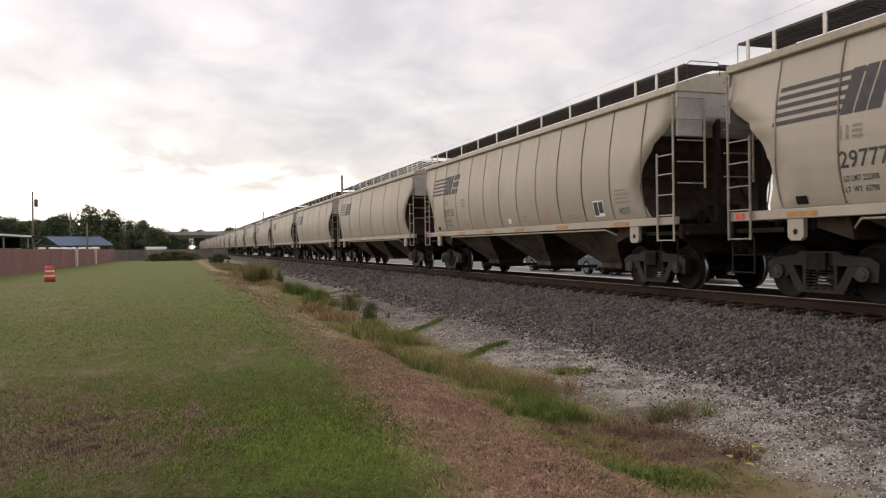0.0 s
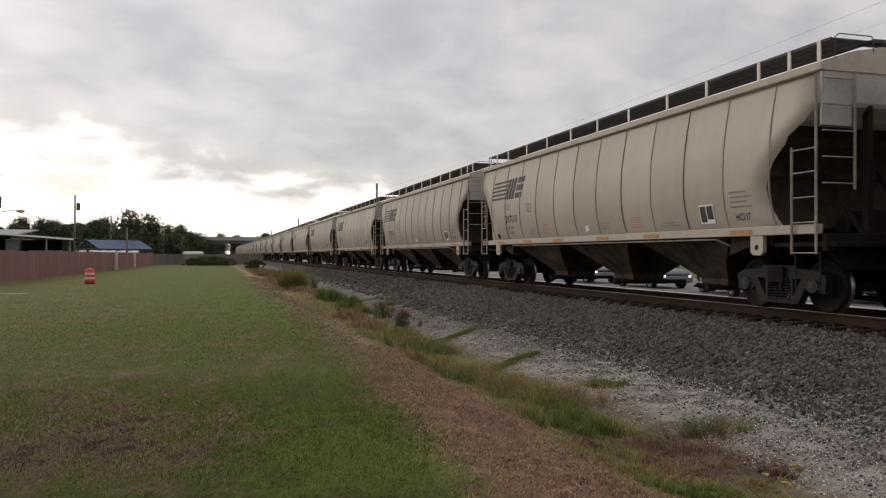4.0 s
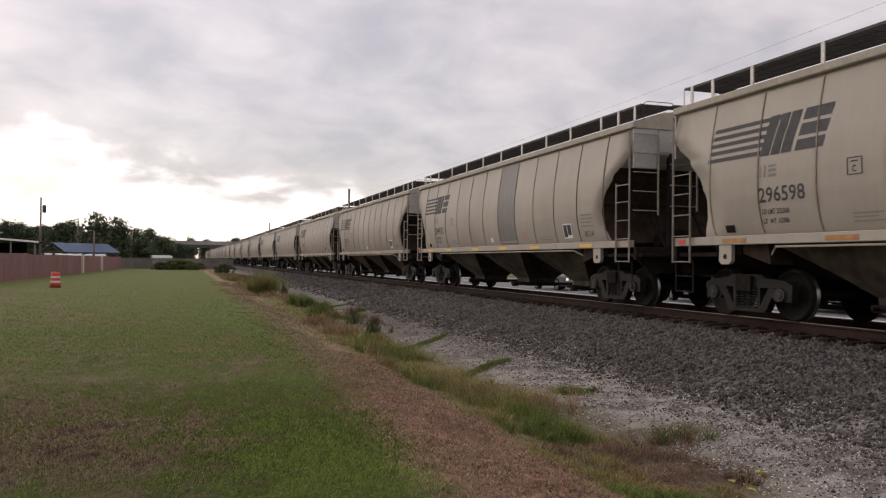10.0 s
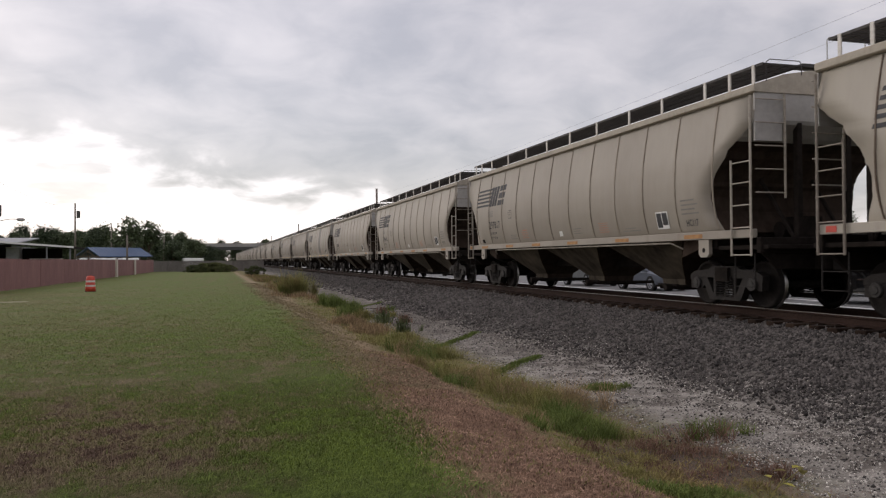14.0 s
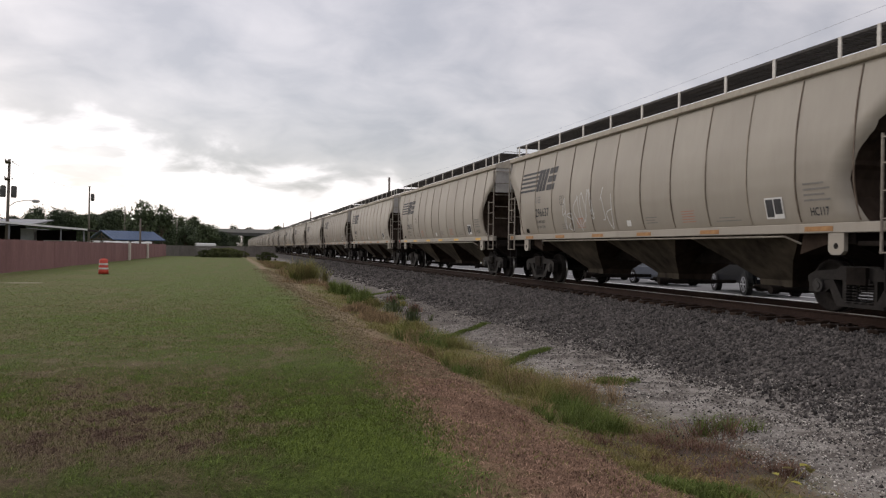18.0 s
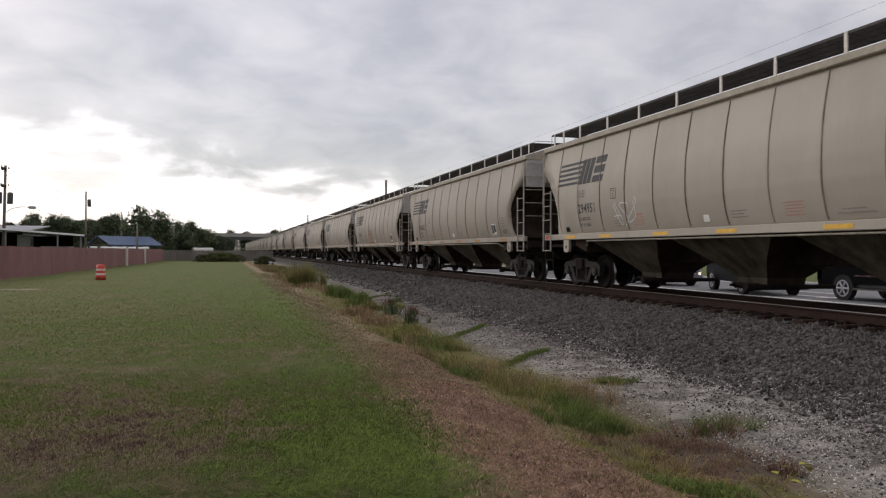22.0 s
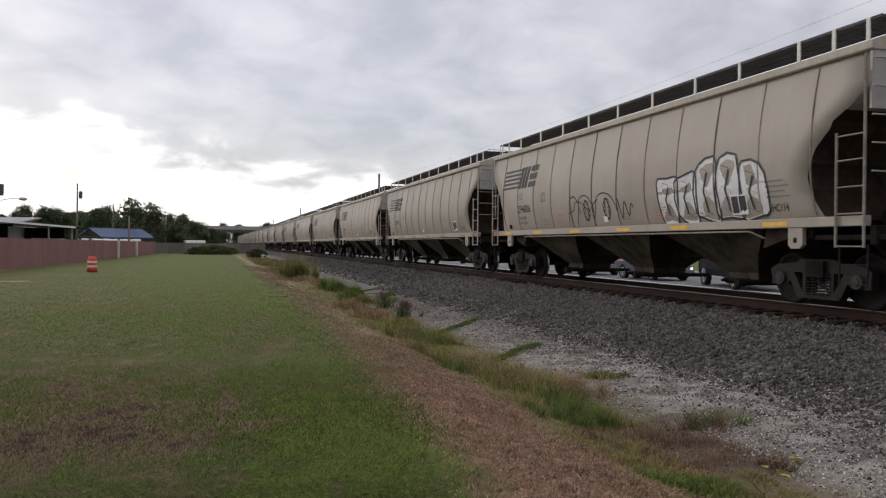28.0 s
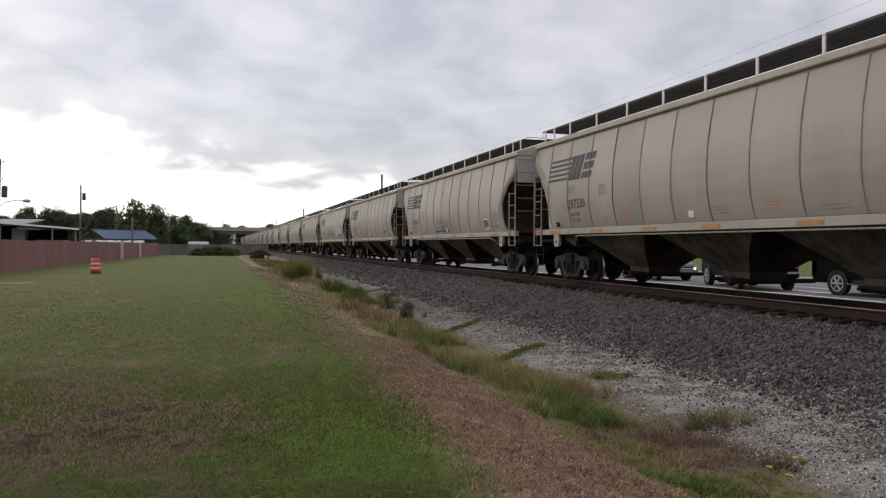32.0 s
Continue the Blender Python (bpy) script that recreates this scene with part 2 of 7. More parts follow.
def zoned_ground():
    """Mown lawn, a scalped brown verge, weedy ditch and pale limestone dust, edged raggedly along the track."""
    mt = bpy.data.materials.new("verge_ground")
    mt.use_nodes = True
    t = mt.node_tree
    L = t.links.new
    b = t.nodes["Principled BSDF"]
    b.inputs["Roughness"].default_value = 0.95
    b.inputs["Specular IOR Level"].default_value = 0.15
    co = t.nodes.new("ShaderNodeTexCoord")
    sep = t.nodes.new("ShaderNodeSeparateXYZ")
    L(co.outputs["Object"], sep.inputs[0])

    def noise_of(scale, detail=5.0, rough=0.6, stretch=None):
        n = node(t, "ShaderNodeTexNoise", Scale=scale, Detail=detail, Roughness=rough)
        if stretch:
            mp = t.nodes.new("ShaderNodeMapping")
            mp.inputs["Scale"].default_value = stretch
            L(co.outputs["Object"], mp.inputs[0])
            L(mp.outputs[0], n.inputs["Vector"])
        else:
            L(co.outputs["Object"], n.inputs["Vector"])
        return n.outputs[0]

    def ramp(v, *stops):
        r = t.nodes.new("ShaderNodeValToRGB")
        e = r.color_ramp.elements
        while len(e) < len(stops):
            e.new(0.5)
        for k, (p, c) in enumerate(stops):
            e[k].position, e[k].color = p, (*c, 1)
        L(v, r.inputs[0])
        return r.outputs[0]

    def m(op, a, b2, c=None):
        n = t.nodes.new("ShaderNodeMath")
        n.operation = op
        for k, v in enumerate((a, b2, c)):
            if v is None:
                continue
            if isinstance(v, (int, float)):
                n.inputs[k].default_value = v
            else:
                L(v, n.inputs[k])
        return n.outputs[0]

    def mix(f, a, b2):
        n = t.nodes.new("ShaderNodeMix")
        n.data_type = "RGBA"
        L(f, n.inputs["Factor"])
        L(a, n.inputs["A"])
        L(b2, n.inputs["B"])
        return n.outputs["Result"]

    def step(v, lo, hi):
        n = t.nodes.new("ShaderNodeMapRange")
        n.interpolation_type = "SMOOTHSTEP"
        L(v, n.inputs["Value"])
        n.inputs["From Min"].default_value, n.inputs["From Max"].default_value = lo, hi
        return n.outputs[0]

    fine, mid, big = noise_of(55.0), noise_of(3.0), noise_of(0.35)
    worn = t.nodes.new("ShaderNodeAttribute")
    worn.attribute_name = "dry"
    soil = t.nodes.new("ShaderNodeAttribute")
    soil.attribute_name = "soil"
    grass = turf_ramp(t, m("ADD", worn.outputs["Fac"], m("MULTIPLY_ADD", m("SUBTRACT", mid, 0.5), 0.55, m("MULTIPLY", m("SUBTRACT", fine, 0.5), 0.3))))
    away = step(m("MULTIPLY_ADD", mid, 6.0, sep.outputs[1]), 12.0, 22.0)
    near_dead = ramp(m("MULTIPLY_ADD", fine, 0.6, m("MULTIPLY", mid, 0.4)), (0.3, DEAD_A), (0.52, DEAD_B), (0.72, DEAD_C))
    dead = mix(away, near_dead, ramp(m("MULTIPLY_ADD", fine, 0.5, m("MULTIPLY", mid, 0.5)), (0.35, TAN_A), (0.65, TAN_B)))
    weedy = mix(step(mid, 0.45, 0.6), ramp(fine, (0.3, GRASS_A), (0.7, STRAW_B)), ramp(fine, (0.3, DEAD_B), (0.7, STRAW_B)))
    chalk = mix(step(m("MULTIPLY_ADD", mid, 0.45, m("MULTIPLY_ADD", noise_of(0.9), 0.35, m("MULTIPLY", fine, 0.2))), 0.42, 0.56), ramp(fine, (0.3, DUST_A), (0.7, DUST_B)), ramp(fine, (0.3, GRIT_A), (0.7, GRIT_B)))
    far = step(m("MULTIPLY_ADD", mid, 8.0, sep.outputs[1]), 14.0, 24.0)
    chalk = mix(m("MULTIPLY", far, 0.65), chalk, ramp(fine, (0.3, GRIT_A), (0.7, GRIT_B)))
    wob = m("MULTIPLY_ADD", m("SUBTRACT", mid, 0.5), 1.7, m("MULTIPLY_ADD", m("SUBTRACT", big, 0.5), 0.9, sep.outputs[0]))
    c = mix(step(m("MULTIPLY_ADD", away, -0.55, wob), 1.48, 2.15), grass, dead)
    c = mix(step(wob, 2.95, 3.35), c, weedy)
    c = mix(step(wob, 4.45, 5.5), c, chalk)
    c = mix(step(wob, 14.0, 16.0), c, grass)
    c = mix(m("MULTIPLY", soil.outputs["Fac"], step(m("MULTIPLY_ADD", mid, 0.6, m("MULTIPLY", fine, 0.4)), 0.25, 0.42)), c, ramp(fine, (0.3, EARTH_A), (0.7, EARTH_B)))
    L(c, b.inputs["Base Color"])
    bp = node(t, "ShaderNodeBump", Strength=0.8, Distance=0.03)
    L(m("MULTIPLY_ADD", fine, 0.5, mid), bp.inputs["Height"])
    L(bp.outputs[0], b.inputs["Normal"])
    return mt


GRASS_A, GRASS_B = (0.07, 0.09, 0.022), (0.13, 0.155, 0.042)
STRAW_A, STRAW_B = (0.09, 0.085, 0.036), (0.17, 0.15, 0.068)
DEAD_A, DEAD_B, DEAD_C = (0.085, 0.05, 0.034), (0.2, 0.122, 0.08), (0.32, 0.215, 0.145)
TAN_A, TAN_B = (0.17, 0.125, 0.075), (0.31, 0.24, 0.155)
EARTH_A, EARTH_B = (0.05, 0.036, 0.028), (0.13, 0.1, 0.08)
DUST_A, DUST_B = (0.17, 0.158, 0.14), (0.42, 0.392, 0.355)
GRIT_A, GRIT_B = (0.055, 0.048, 0.042), (0.17, 0.15, 0.132)

def soft_lit(mt):
    """Turf takes its light mostly from above, whichever way a single blade leans."""
    t = mt.node_tree
    g = t.nodes.new("ShaderNodeNewGeometry")
    up = t.nodes.new("ShaderNodeVectorMath")
    up.operation = "MULTIPLY_ADD"
    t.links.new(g.outputs["Normal"], up.inputs[0])
    up.inputs[1].default_value = (0.45, 0.45, 0.45)
    up.inputs[2].default_value = (0, 0, 1)
    unit = t.nodes.new("ShaderNodeVectorMath")
    unit.operation = "NORMALIZE"
    t.links.new(up.outputs[0], unit.inputs[0])
    b = t.nodes["Principled BSDF"]
    t.links.new(unit.outputs[0], b.inputs["Normal"])
    # thin blades let half of the light through
    thin = t.nodes.new("ShaderNodeBsdfTranslucent")
    t.links.new(b.inputs["Base Color"].links[0].from_socket, thin.inputs["Color"])
    mixed = t.nodes.new("ShaderNodeMixShader")
    mixed.inputs[0].default_value = 0.3
    t.links.new(b.outputs[0], mixed.inputs[1])
    t.links.new(thin.outputs[0], mixed.inputs[2])
    t.links.new(mixed.outputs[0], t.nodes["Material Output"].inputs["Surface"])


M = collections.defaultdict(lambda: None)
M["ground"] = zoned_ground()
M["ballast"] = mat("ballast_bed", (0.02, 0.018, 0.016), (0.07, 0.062, 0.056), 0.95, grain=24, patch=1.2, bump=1.0, depth=0.05)


def dusted(mt):
    """Pale limestone dust and grit blown over the foot of the bank."""
    t = mt.node_tree
    L = t.links.new
    b = t.nodes["Principled BSDF"]
    src = b.inputs["Base Color"].links[0].from_socket
    co = t.nodes.new("ShaderNodeTexCoord")
    sep = t.nodes.new("ShaderNodeSeparateXYZ")
    L(co.outputs["Object"], sep.inputs[0])
    n = node(t, "ShaderNodeTexNoise", Scale=1.4, Detail=6.0, Roughness=0.65)
    L(co.outputs["Object"], n.inputs["Vector"])
    wob = t.nodes.new("ShaderNodeMath")
    wob.operation = "MULTIPLY_ADD"
    L(n.outputs[0], wob.inputs[0])
    wob.inputs[1].default_value = 2.4
    L(sep.outputs[0], wob.inputs[2])
    f = t.nodes.new("ShaderNodeMapRange")
    L(wob.outputs[0], f.inputs["Value"])
    f.inputs["From Min"].default_value, f.inputs["From Max"].default_value = 8.2, 9.3
    f.inputs["To Min"].default_value, f.inputs["To Max"].default_value = 0.85, 0.0
    fine = node(t, "ShaderNodeTexNoise", Scale=30.0, Detail=4.0)
    L(co.outputs["Object"], fine.inputs["Vector"])
    r = t.nodes.new("ShaderNodeValToRGB")
    r.color_ramp.elements[0].position, r.color_ramp.elements[0].color = 0.35, (*GRIT_B, 1)
    r.color_ramp.elements[1].position, r.color_ramp.elements[1].color = 0.65, (*[0.8 * c for c in DUST_B], 1)
    L(fine.outputs[0], r.inputs[0])
    mx = t.nodes.new("ShaderNodeMix")
    mx.data_type = "RGBA"
    L(f.outputs[0], mx.inputs["Factor"])
    L(src, mx.inputs["A"])
    L(r.outputs[0], mx.inputs["B"])
    L(mx.outputs["Result"], b.inputs["Base Color"])


dusted(M["ballast"])
M["stone"] = island(mat("crushed_granite", (0.036, 0.032, 0.03), (0.128, 0.114, 0.105), 0.9, grain=40, patch=6, bump=0.3), 0.75)
M["chalk_stone"] = island(mat("limestone_chip", (0.22, 0.2, 0.18), (0.55, 0.52, 0.47), 0.95, grain=40, patch=6, bump=0.3), 0.6)
M["bleached"] = island(mat("bleached_blade", (0.18, 0.142, 0.083), (0.31, 0.25, 0.155), 0.85, grain=3, patch=0.6, bump=0, spec=0.1), 0.3)
M["matted"] = island(mat("matted_dead_grass", (0.13, 0.078, 0.057), (0.46, 0.305, 0.22), 0.9, grain=9, patch=2.6, bump=0, spec=0.05), 0.6)
M["straw"] = island(mat("dry_grass_blade", (0.2, 0.135, 0.075), (0.4, 0.29, 0.165), 0.85, grain=3, patch=0.8, bump=0, spec=0.1), 0.4)
M["deadweed"] = island(mat("dead_brown_stalk", (0.11, 0.062, 0.045), (0.26, 0.16, 0.115), 0.9, grain=3, patch=0.8, bump=0, spec=0.1), 0.4)
M["weed"] = island(mat("weed_blade", (0.3, 0.225, 0.1), (0.15, 0.185, 0.045), 0.8, grain=3, patch=0.6, bump=0, spec=0.1, patch_mix=0.75), 0.35)
M["greenweed"] = island(mat("green_weed_blade", (0.09, 0.128, 0.028), (0.155, 0.195, 0.05), 0.75, grain=3, patch=0.9, bump=0, spec=0.15), 0.35)
M["shrub"] = island(mat("dark_shrub_leaf", (0.065, 0.085, 0.035), (0.12, 0.145, 0.06), 0.8, grain=3, patch=0.9, bump=0, spec=0.15), 0.35)
M["rail"] = mat("rusty_rail", (0.019, 0.011, 0.0085), (0.042, 0.024, 0.018), 0.85, 0.0, spec=0.15, grain=20, patch=1, bump=0.2)
M["railtop"] = mat("polished_rail_head", (0.18, 0.17, 0.165), (0.34, 0.32, 0.31), 0.35, 0.9, grain=20, patch=1, bump=0.05)
M["tie"] = mat("creosoted_tie", (0.014, 0.009, 0.007), (0.042, 0.028, 0.02), 0.95, spec=0.1, grain=12, patch=2, bump=0.6, stretch=(0.3, 2, 2), vary=0.3)
M["asphalt"] = mat("asphalt", (0.1, 0.1, 0.1), (0.16, 0.16, 0.16), 0.85, grain=60, patch=0.3, bump=0.3)
M["roadpaint"] = mat("road_paint", (0.6, 0.6, 0.58), (0.8, 0.8, 0.78), 0.6, grain=20, patch=1, bump=0.1)
M["hull"] = hull_paint("weathered_beige_paint")
M["hullroof"] = mat("dusty_roof_paint", (0.3, 0.27, 0.22), (0.45, 0.4, 0.33), 0.7, grain=10, patch=1, bump=0.1, vary=0.2)
M["seam"] = mat("rusty_seam", (0.115, 0.082, 0.06), (0.33, 0.285, 0.23), 0.8, grain=5, patch=1.6, bump=0.2, stretch=(1, 1, 0.6), vary=0.4)
M["under"] = mat("grimy_underframe", (0.009, 0.0075, 0.0065), (0.028, 0.022, 0.019), 0.9, spec=0.08, grain=9, patch=1.5, bump=0.3)
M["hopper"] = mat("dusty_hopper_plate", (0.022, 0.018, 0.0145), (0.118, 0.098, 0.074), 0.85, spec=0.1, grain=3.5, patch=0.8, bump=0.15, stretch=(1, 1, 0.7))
M["wheel"] = mat("black_wheel_plate", (0.011, 0.0095, 0.009), (0.028, 0.024, 0.022), 0.8, 0.0, spec=0.08, grain=20, patch=3, bump=0.2)
M["iron"] = mat("dirty_cast_iron", (0.0095, 0.0085, 0.0078), (0.027, 0.023, 0.021), 0.7, 0.0, spec=0.2, grain=20, patch=3, bump=0.4)
M["capsteel"] = mat("dull_grey_bearing_cap", (0.022, 0.02, 0.019), (0.058, 0.054, 0.051), 0.7, 0.0, spec=0.25, grain=20, patch=3, bump=0.3)
M["tread"] = mat("bright_wheel_tread", (0.3, 0.29, 0.28), (0.5, 0.48, 0.46), 0.28, 1.0, grain=20, patch=3, bump=0.05)
M["ladder"] = mat("worn_beige_steel", (0.2, 0.17, 0.14), (0.42, 0.38, 0.32), 0.65, grain=12, patch=2, bump=0.1, vary=0.3)
M["whitepost"] = mat("pale_walkway_strap", (0.5, 0.48, 0.44), (0.72, 0.7, 0.66), 0.6, grain=12, patch=3, bump=0.1)
M["grating"] = mat("dark_steel_grating", (0.03, 0.028, 0.028), (0.08, 0.075, 0.072), 0.7, 0.3, grain=12, patch=2, bump=0.1)
# car-end grime; on the hopper ends this dark colour stands in for shade
M["slope"] = mat("grimy_shaded_slope_sheet", (0.02, 0.014, 0.011), (0.06, 0.042, 0.032), 0.9, spec=0.1, grain=6, patch=1.3, bump=0.3, stretch=(1, 1, 0.5))
M["galv"] = mat("dull_end_sheet", (0.32, 0.31, 0.295), (0.45, 0.435, 0.415), 0.6, 0.0, grain=9, patch=1.5, bump=0.1)
M["black"] = mat("faded_black_paint", (0.025, 0.025, 0.028), (0.06, 0.06, 0.065), 0.7, grain=9, patch=1.5, bump=0.0)
M["grey"] = mat("faded_grey_paint", (0.17, 0.16, 0.15), (0.28, 0.265, 0.24), 0.75, grain=9, patch=1.5, bump=0.0)
M["dullpanel"] = mat("replaced_grey_side_panel", (0.14, 0.135, 0.125), (0.2, 0.19, 0.18), 0.6, grain=14, patch=0.9, bump=0.05, stretch=(1, 1, 0.18))
M["yellow"] = mat("yellow_reflector", (0.55, 0.3, 0.03), (0.75, 0.45, 0.06), 0.5, grain=15, patch=4, bump=0.0)
M["rustpatch"] = mat("rust_orange_strip", (0.26, 0.12, 0.05), (0.45, 0.25, 0.1), 0.8, grain=15, patch=4, bump=0.1)
M["white"] = mat("white_paint", (0.62, 0.62, 0.6), (0.8, 0.8, 0.78), 0.6, grain=12, patch=2, bump=0.05)
M["redtext"] = mat("faded_red_paint", (0.4, 0.16, 0.11), (0.5, 0.25, 0.19), 0.75, grain=12, patch=2, bump=0.0)
M["redmark"] = mat("red_paint", (0.42, 0.05, 0.04), (0.6, 0.09, 0.06), 0.6, grain=12, patch=2, bump=0.0)
M["orangespray"] = mat("orange_spray", (0.3, 0.09, 0.045), (0.42, 0.15, 0.075), 0.7, grain=12, patch=2, bump=0.0)
M["whitespray"] = mat("silver_white_spray", (0.5, 0.5, 0.5), (0.72, 0.72, 0.72), 0.6, grain=12, patch=2, bump=0.0)
M["bluespray"] = mat("navy_spray", (0.03, 0.03, 0.09), (0.07, 0.07, 0.16), 0.7, grain=12, patch=2, bump=0.0)
M["fence"] = mat("red_brown_stained_board", (0.165, 0.078, 0.075), (0.285, 0.145, 0.135), 0.85, grain=8, patch=0.7, bump=0.3, stretch=(2, 2, 0.4), vary=0.12)
M["greyfence"] = mat("silvered_board", (0.09, 0.08, 0.072), (0.18, 0.165, 0.15), 0.9, grain=8, patch=0.7, bump=0.3, stretch=(2, 2, 0.4), vary=0.3)
M["palewood"] = mat("pale_bare_post", (0.42, 0.38, 0.32), (0.6, 0.55, 0.48), 0.8, grain=8, patch=2, bump=0.2)
M["pole"] = mat("weathered_pole_wood", (0.1, 0.085, 0.07), (0.22, 0.19, 0.16), 0.9, grain=10, patch=1, bump=0.4, stretch=(3, 3, 0.3))
M["concrete"] = mat("bridge_concrete", (0.22, 0.21, 0.2), (0.34, 0.33, 0.31), 0.9, grain=5, patch=0.3, bump=0.2)
M["girder"] = mat("dark_bridge_steel", (0.05, 0.05, 0.048), (0.1, 0.1, 0.095), 0.8, grain=5, patch=0.3, bump=0.1)
M["blueroof"] = mat("blue_metal_roofing", (0.025, 0.055, 0.115), (0.05, 0.09, 0.17), 0.45, 0.1, grain=3, patch=0.5, bump=0.05)
M["greyroof"] = mat("grey_metal_roofing", (0.3, 0.31, 0.33), (0.45, 0.46, 0.48), 0.5, 0.2, grain=3, patch=0.5, bump=0.05)
M["dullroof"] = mat("dull_grey_roofing", (0.15, 0.155, 0.165), (0.25, 0.255, 0.27), 0.6, 0.0, grain=3, patch=0.5, bump=0.05)
M["bark"] = mat("bark", (0.06, 0.045, 0.035), (0.15, 0.12, 0.09), 0.95, grain=12, patch=2, bump=0.6)
M["leaf"] = island(mat("leaf", (0.04, 0.056, 0.03), (0.095, 0.12, 0.06), 0.65, grain=1.5, patch=0.5, bump=0, vary=0.4, spec=0.25), 0.5)
M["bushleaf"] = island(mat("bush_leaf", (0.065, 0.078, 0.03), (0.13, 0.14, 0.055), 0.7, grain=1.5, patch=0.5, bump=0, vary=0.4, spec=0.2), 0.35)
M["barrel"] = mat("orange_plastic", (0.42, 0.04, 0.025), (0.55, 0.07, 0.035), 0.5, grain=10, patch=2, bump=0.05)
M["rubber"] = mat("black_rubber", (0.012, 0.012, 0.012), (0.035, 0.035, 0.035), 0.9, grain=30, patch=3, bump=0.2)
M["chrome"] = mat("chrome", (0.6, 0.6, 0.62), (0.8, 0.8, 0.82), 0.15, 1.0, grain=5, patch=2, bump=0)
# non-metal silver: the bright reflections of chrome are put into its colour
M["trim"] = mat("chrome_shine_trim", (0.32, 0.32, 0.35), (0.5, 0.5, 0.54), 0.3, 0.0, grain=5, patch=2, bump=0, spec=0.6)
M["glass"] = mat("tinted_window", (0.012, 0.014, 0.016), (0.03, 0.034, 0.038), 0.08, grain=2, patch=0.5, bump=0, spec=0.4)
M["wire"] = mat("grey_cable", (0.3, 0.3, 0.32), (0.42, 0.42, 0.44), 0.7, bump=0)

# ---- building helpers ----


def box(bm, x0, x1, y0, y1, z0, z1):
    v = [bm.verts.new(p) for p in ((x0, y0, z0), (x1, y0, z0), (x1, y1, z0), (x0, y1, z0), (x0, y0, z1), (x1, y0, z1), (x1, y1, z1), (x0, y1, z1))]
    for f in ((0, 3, 2, 1), (4, 5, 6, 7), (0, 1, 5, 4), (1, 2, 6, 5), (2, 3, 7, 6), (3, 0, 4, 7)):
        bm.faces.new([v[k] for k in f])
    return v


def tube(bm, a, b, r, n=8, r2=None):
    """A round bar from a to b."""
    a, b = Vector(a), Vector(b)
    q = (b - a).to_track_quat("Z", "Y")
    r2 = r if r2 is None else r2
    lo, hi = [], []
    for k in range(n):
        c, s = math.cos(2 * math.pi * k / n), math.sin(2 * math.pi * k / n)
        lo.append(bm.verts.new(a + q @ Vector((c * r, s * r, 0))))
        hi.append(bm.verts.new(b + q @ Vector((c * r2, s * r2, 0))))
    for k in range(n):
        bm.faces.new((lo[k], lo[(k + 1) % n], hi[(k + 1) % n], hi[k]))
    bm.faces.new(lo[::-1])
    bm.faces.new(hi)


def bars(bm, pts, r, n=6):
    for a, b in zip(pts, pts[1:]):
        tube(bm, a, b, r, n)


def prism(bm, outline, x0, x1, axis="x"):
    """An outline in two axes pushed out along the third."""
    put = {"x": lambda s, u, v: (s, u, v), "y": lambda s, u, v: (u, s, v), "z": lambda s, u, v: (u, v, s)}[axis]
    a = [bm.verts.new(put(x0, u, v)) for u, v in outline]
    b = [bm.verts.new(put(x1, u, v)) for u, v in outline]
    n = len(outline)
    for k in range(n):
        bm.faces.new((a[k], a[(k + 1) % n], b[(k + 1) % n], b[k]))
    bm.faces.new(a[::-1])
    bm.faces.new(b)


def ring(bm, rows, n=20, axis="x", centre=(0, 0, 0)):
    """A turned body: rows of (place along the axis, radius)."""
    loops = []
    for s, r in rows:
        loop = []
        for k in range(n):
            c, d = r * math.cos(2 * math.pi * k / n), r * math.sin(2 * math.pi * k / n)
            p = {"x": (s, c, d), "y": (c, s, d), "z": (c, d, s)}[axis]
            loop.append(bm.verts.new(Vector(p) + Vector(centre)))
        loops.append(loop)
    for a, b in zip(loops, loops[1:]):
        for k in range(n):
            bm.faces.new((a[k], a[(k + 1) % n], b[(k + 1) % n], b[k]))
    bm.faces.new(loops[0][::-1])
    bm.faces.new(loops[-1])


def finish(bm, name, materials, smooth=False, bevel=0.0):
    if bevel:
        bmesh.ops.bevel(bm, geom=bm.edges[:], offset=bevel, segments=1, affect="EDGES", clamp_overlap=True)
    bmesh.ops.recalc_face_normals(bm, faces=bm.faces[:])
    me = bpy.data.meshes.new(name)
    bm.to_mesh(me)
    bm.free()
    for m in (materials if isinstance(materials, (list, tuple)) else (materials,)):
        me.materials.append(m)
    if smooth:
        me.polygons.foreach_set("use_smooth", [True] * len(me.polygons))
    return me


def part(name, bm, material, parent, label="", smooth=False, bevel=0.0):
    """Links a bmesh (or a mesh) as one object under a thing or a part."""
    me = finish(bm, name, material, smooth, bevel) if isinstance(bm, bmesh.types.BMesh) else bm
    ob = new(name, me)
    ob.parent = parent
    if label:
        tagged(ob, label)
    return ob


def thing(name, label, category, group="", kind="", at=None):
    ob = new(name)
    tagged(ob, label, category, group, kind)
    if at is not None:
        ob.matrix_basis = at
    return ob


def raw(name, verts, faces, material, smooth=False):
    me = bpy.data.meshes.new(name)
    me.from_pydata([tuple(v) for v in verts], [], [tuple(f) for f in faces])
    me.materials.append(material)
    if smooth:
        me.polygons.foreach_set("use_smooth", [True] * len(me.polygons))
    return me


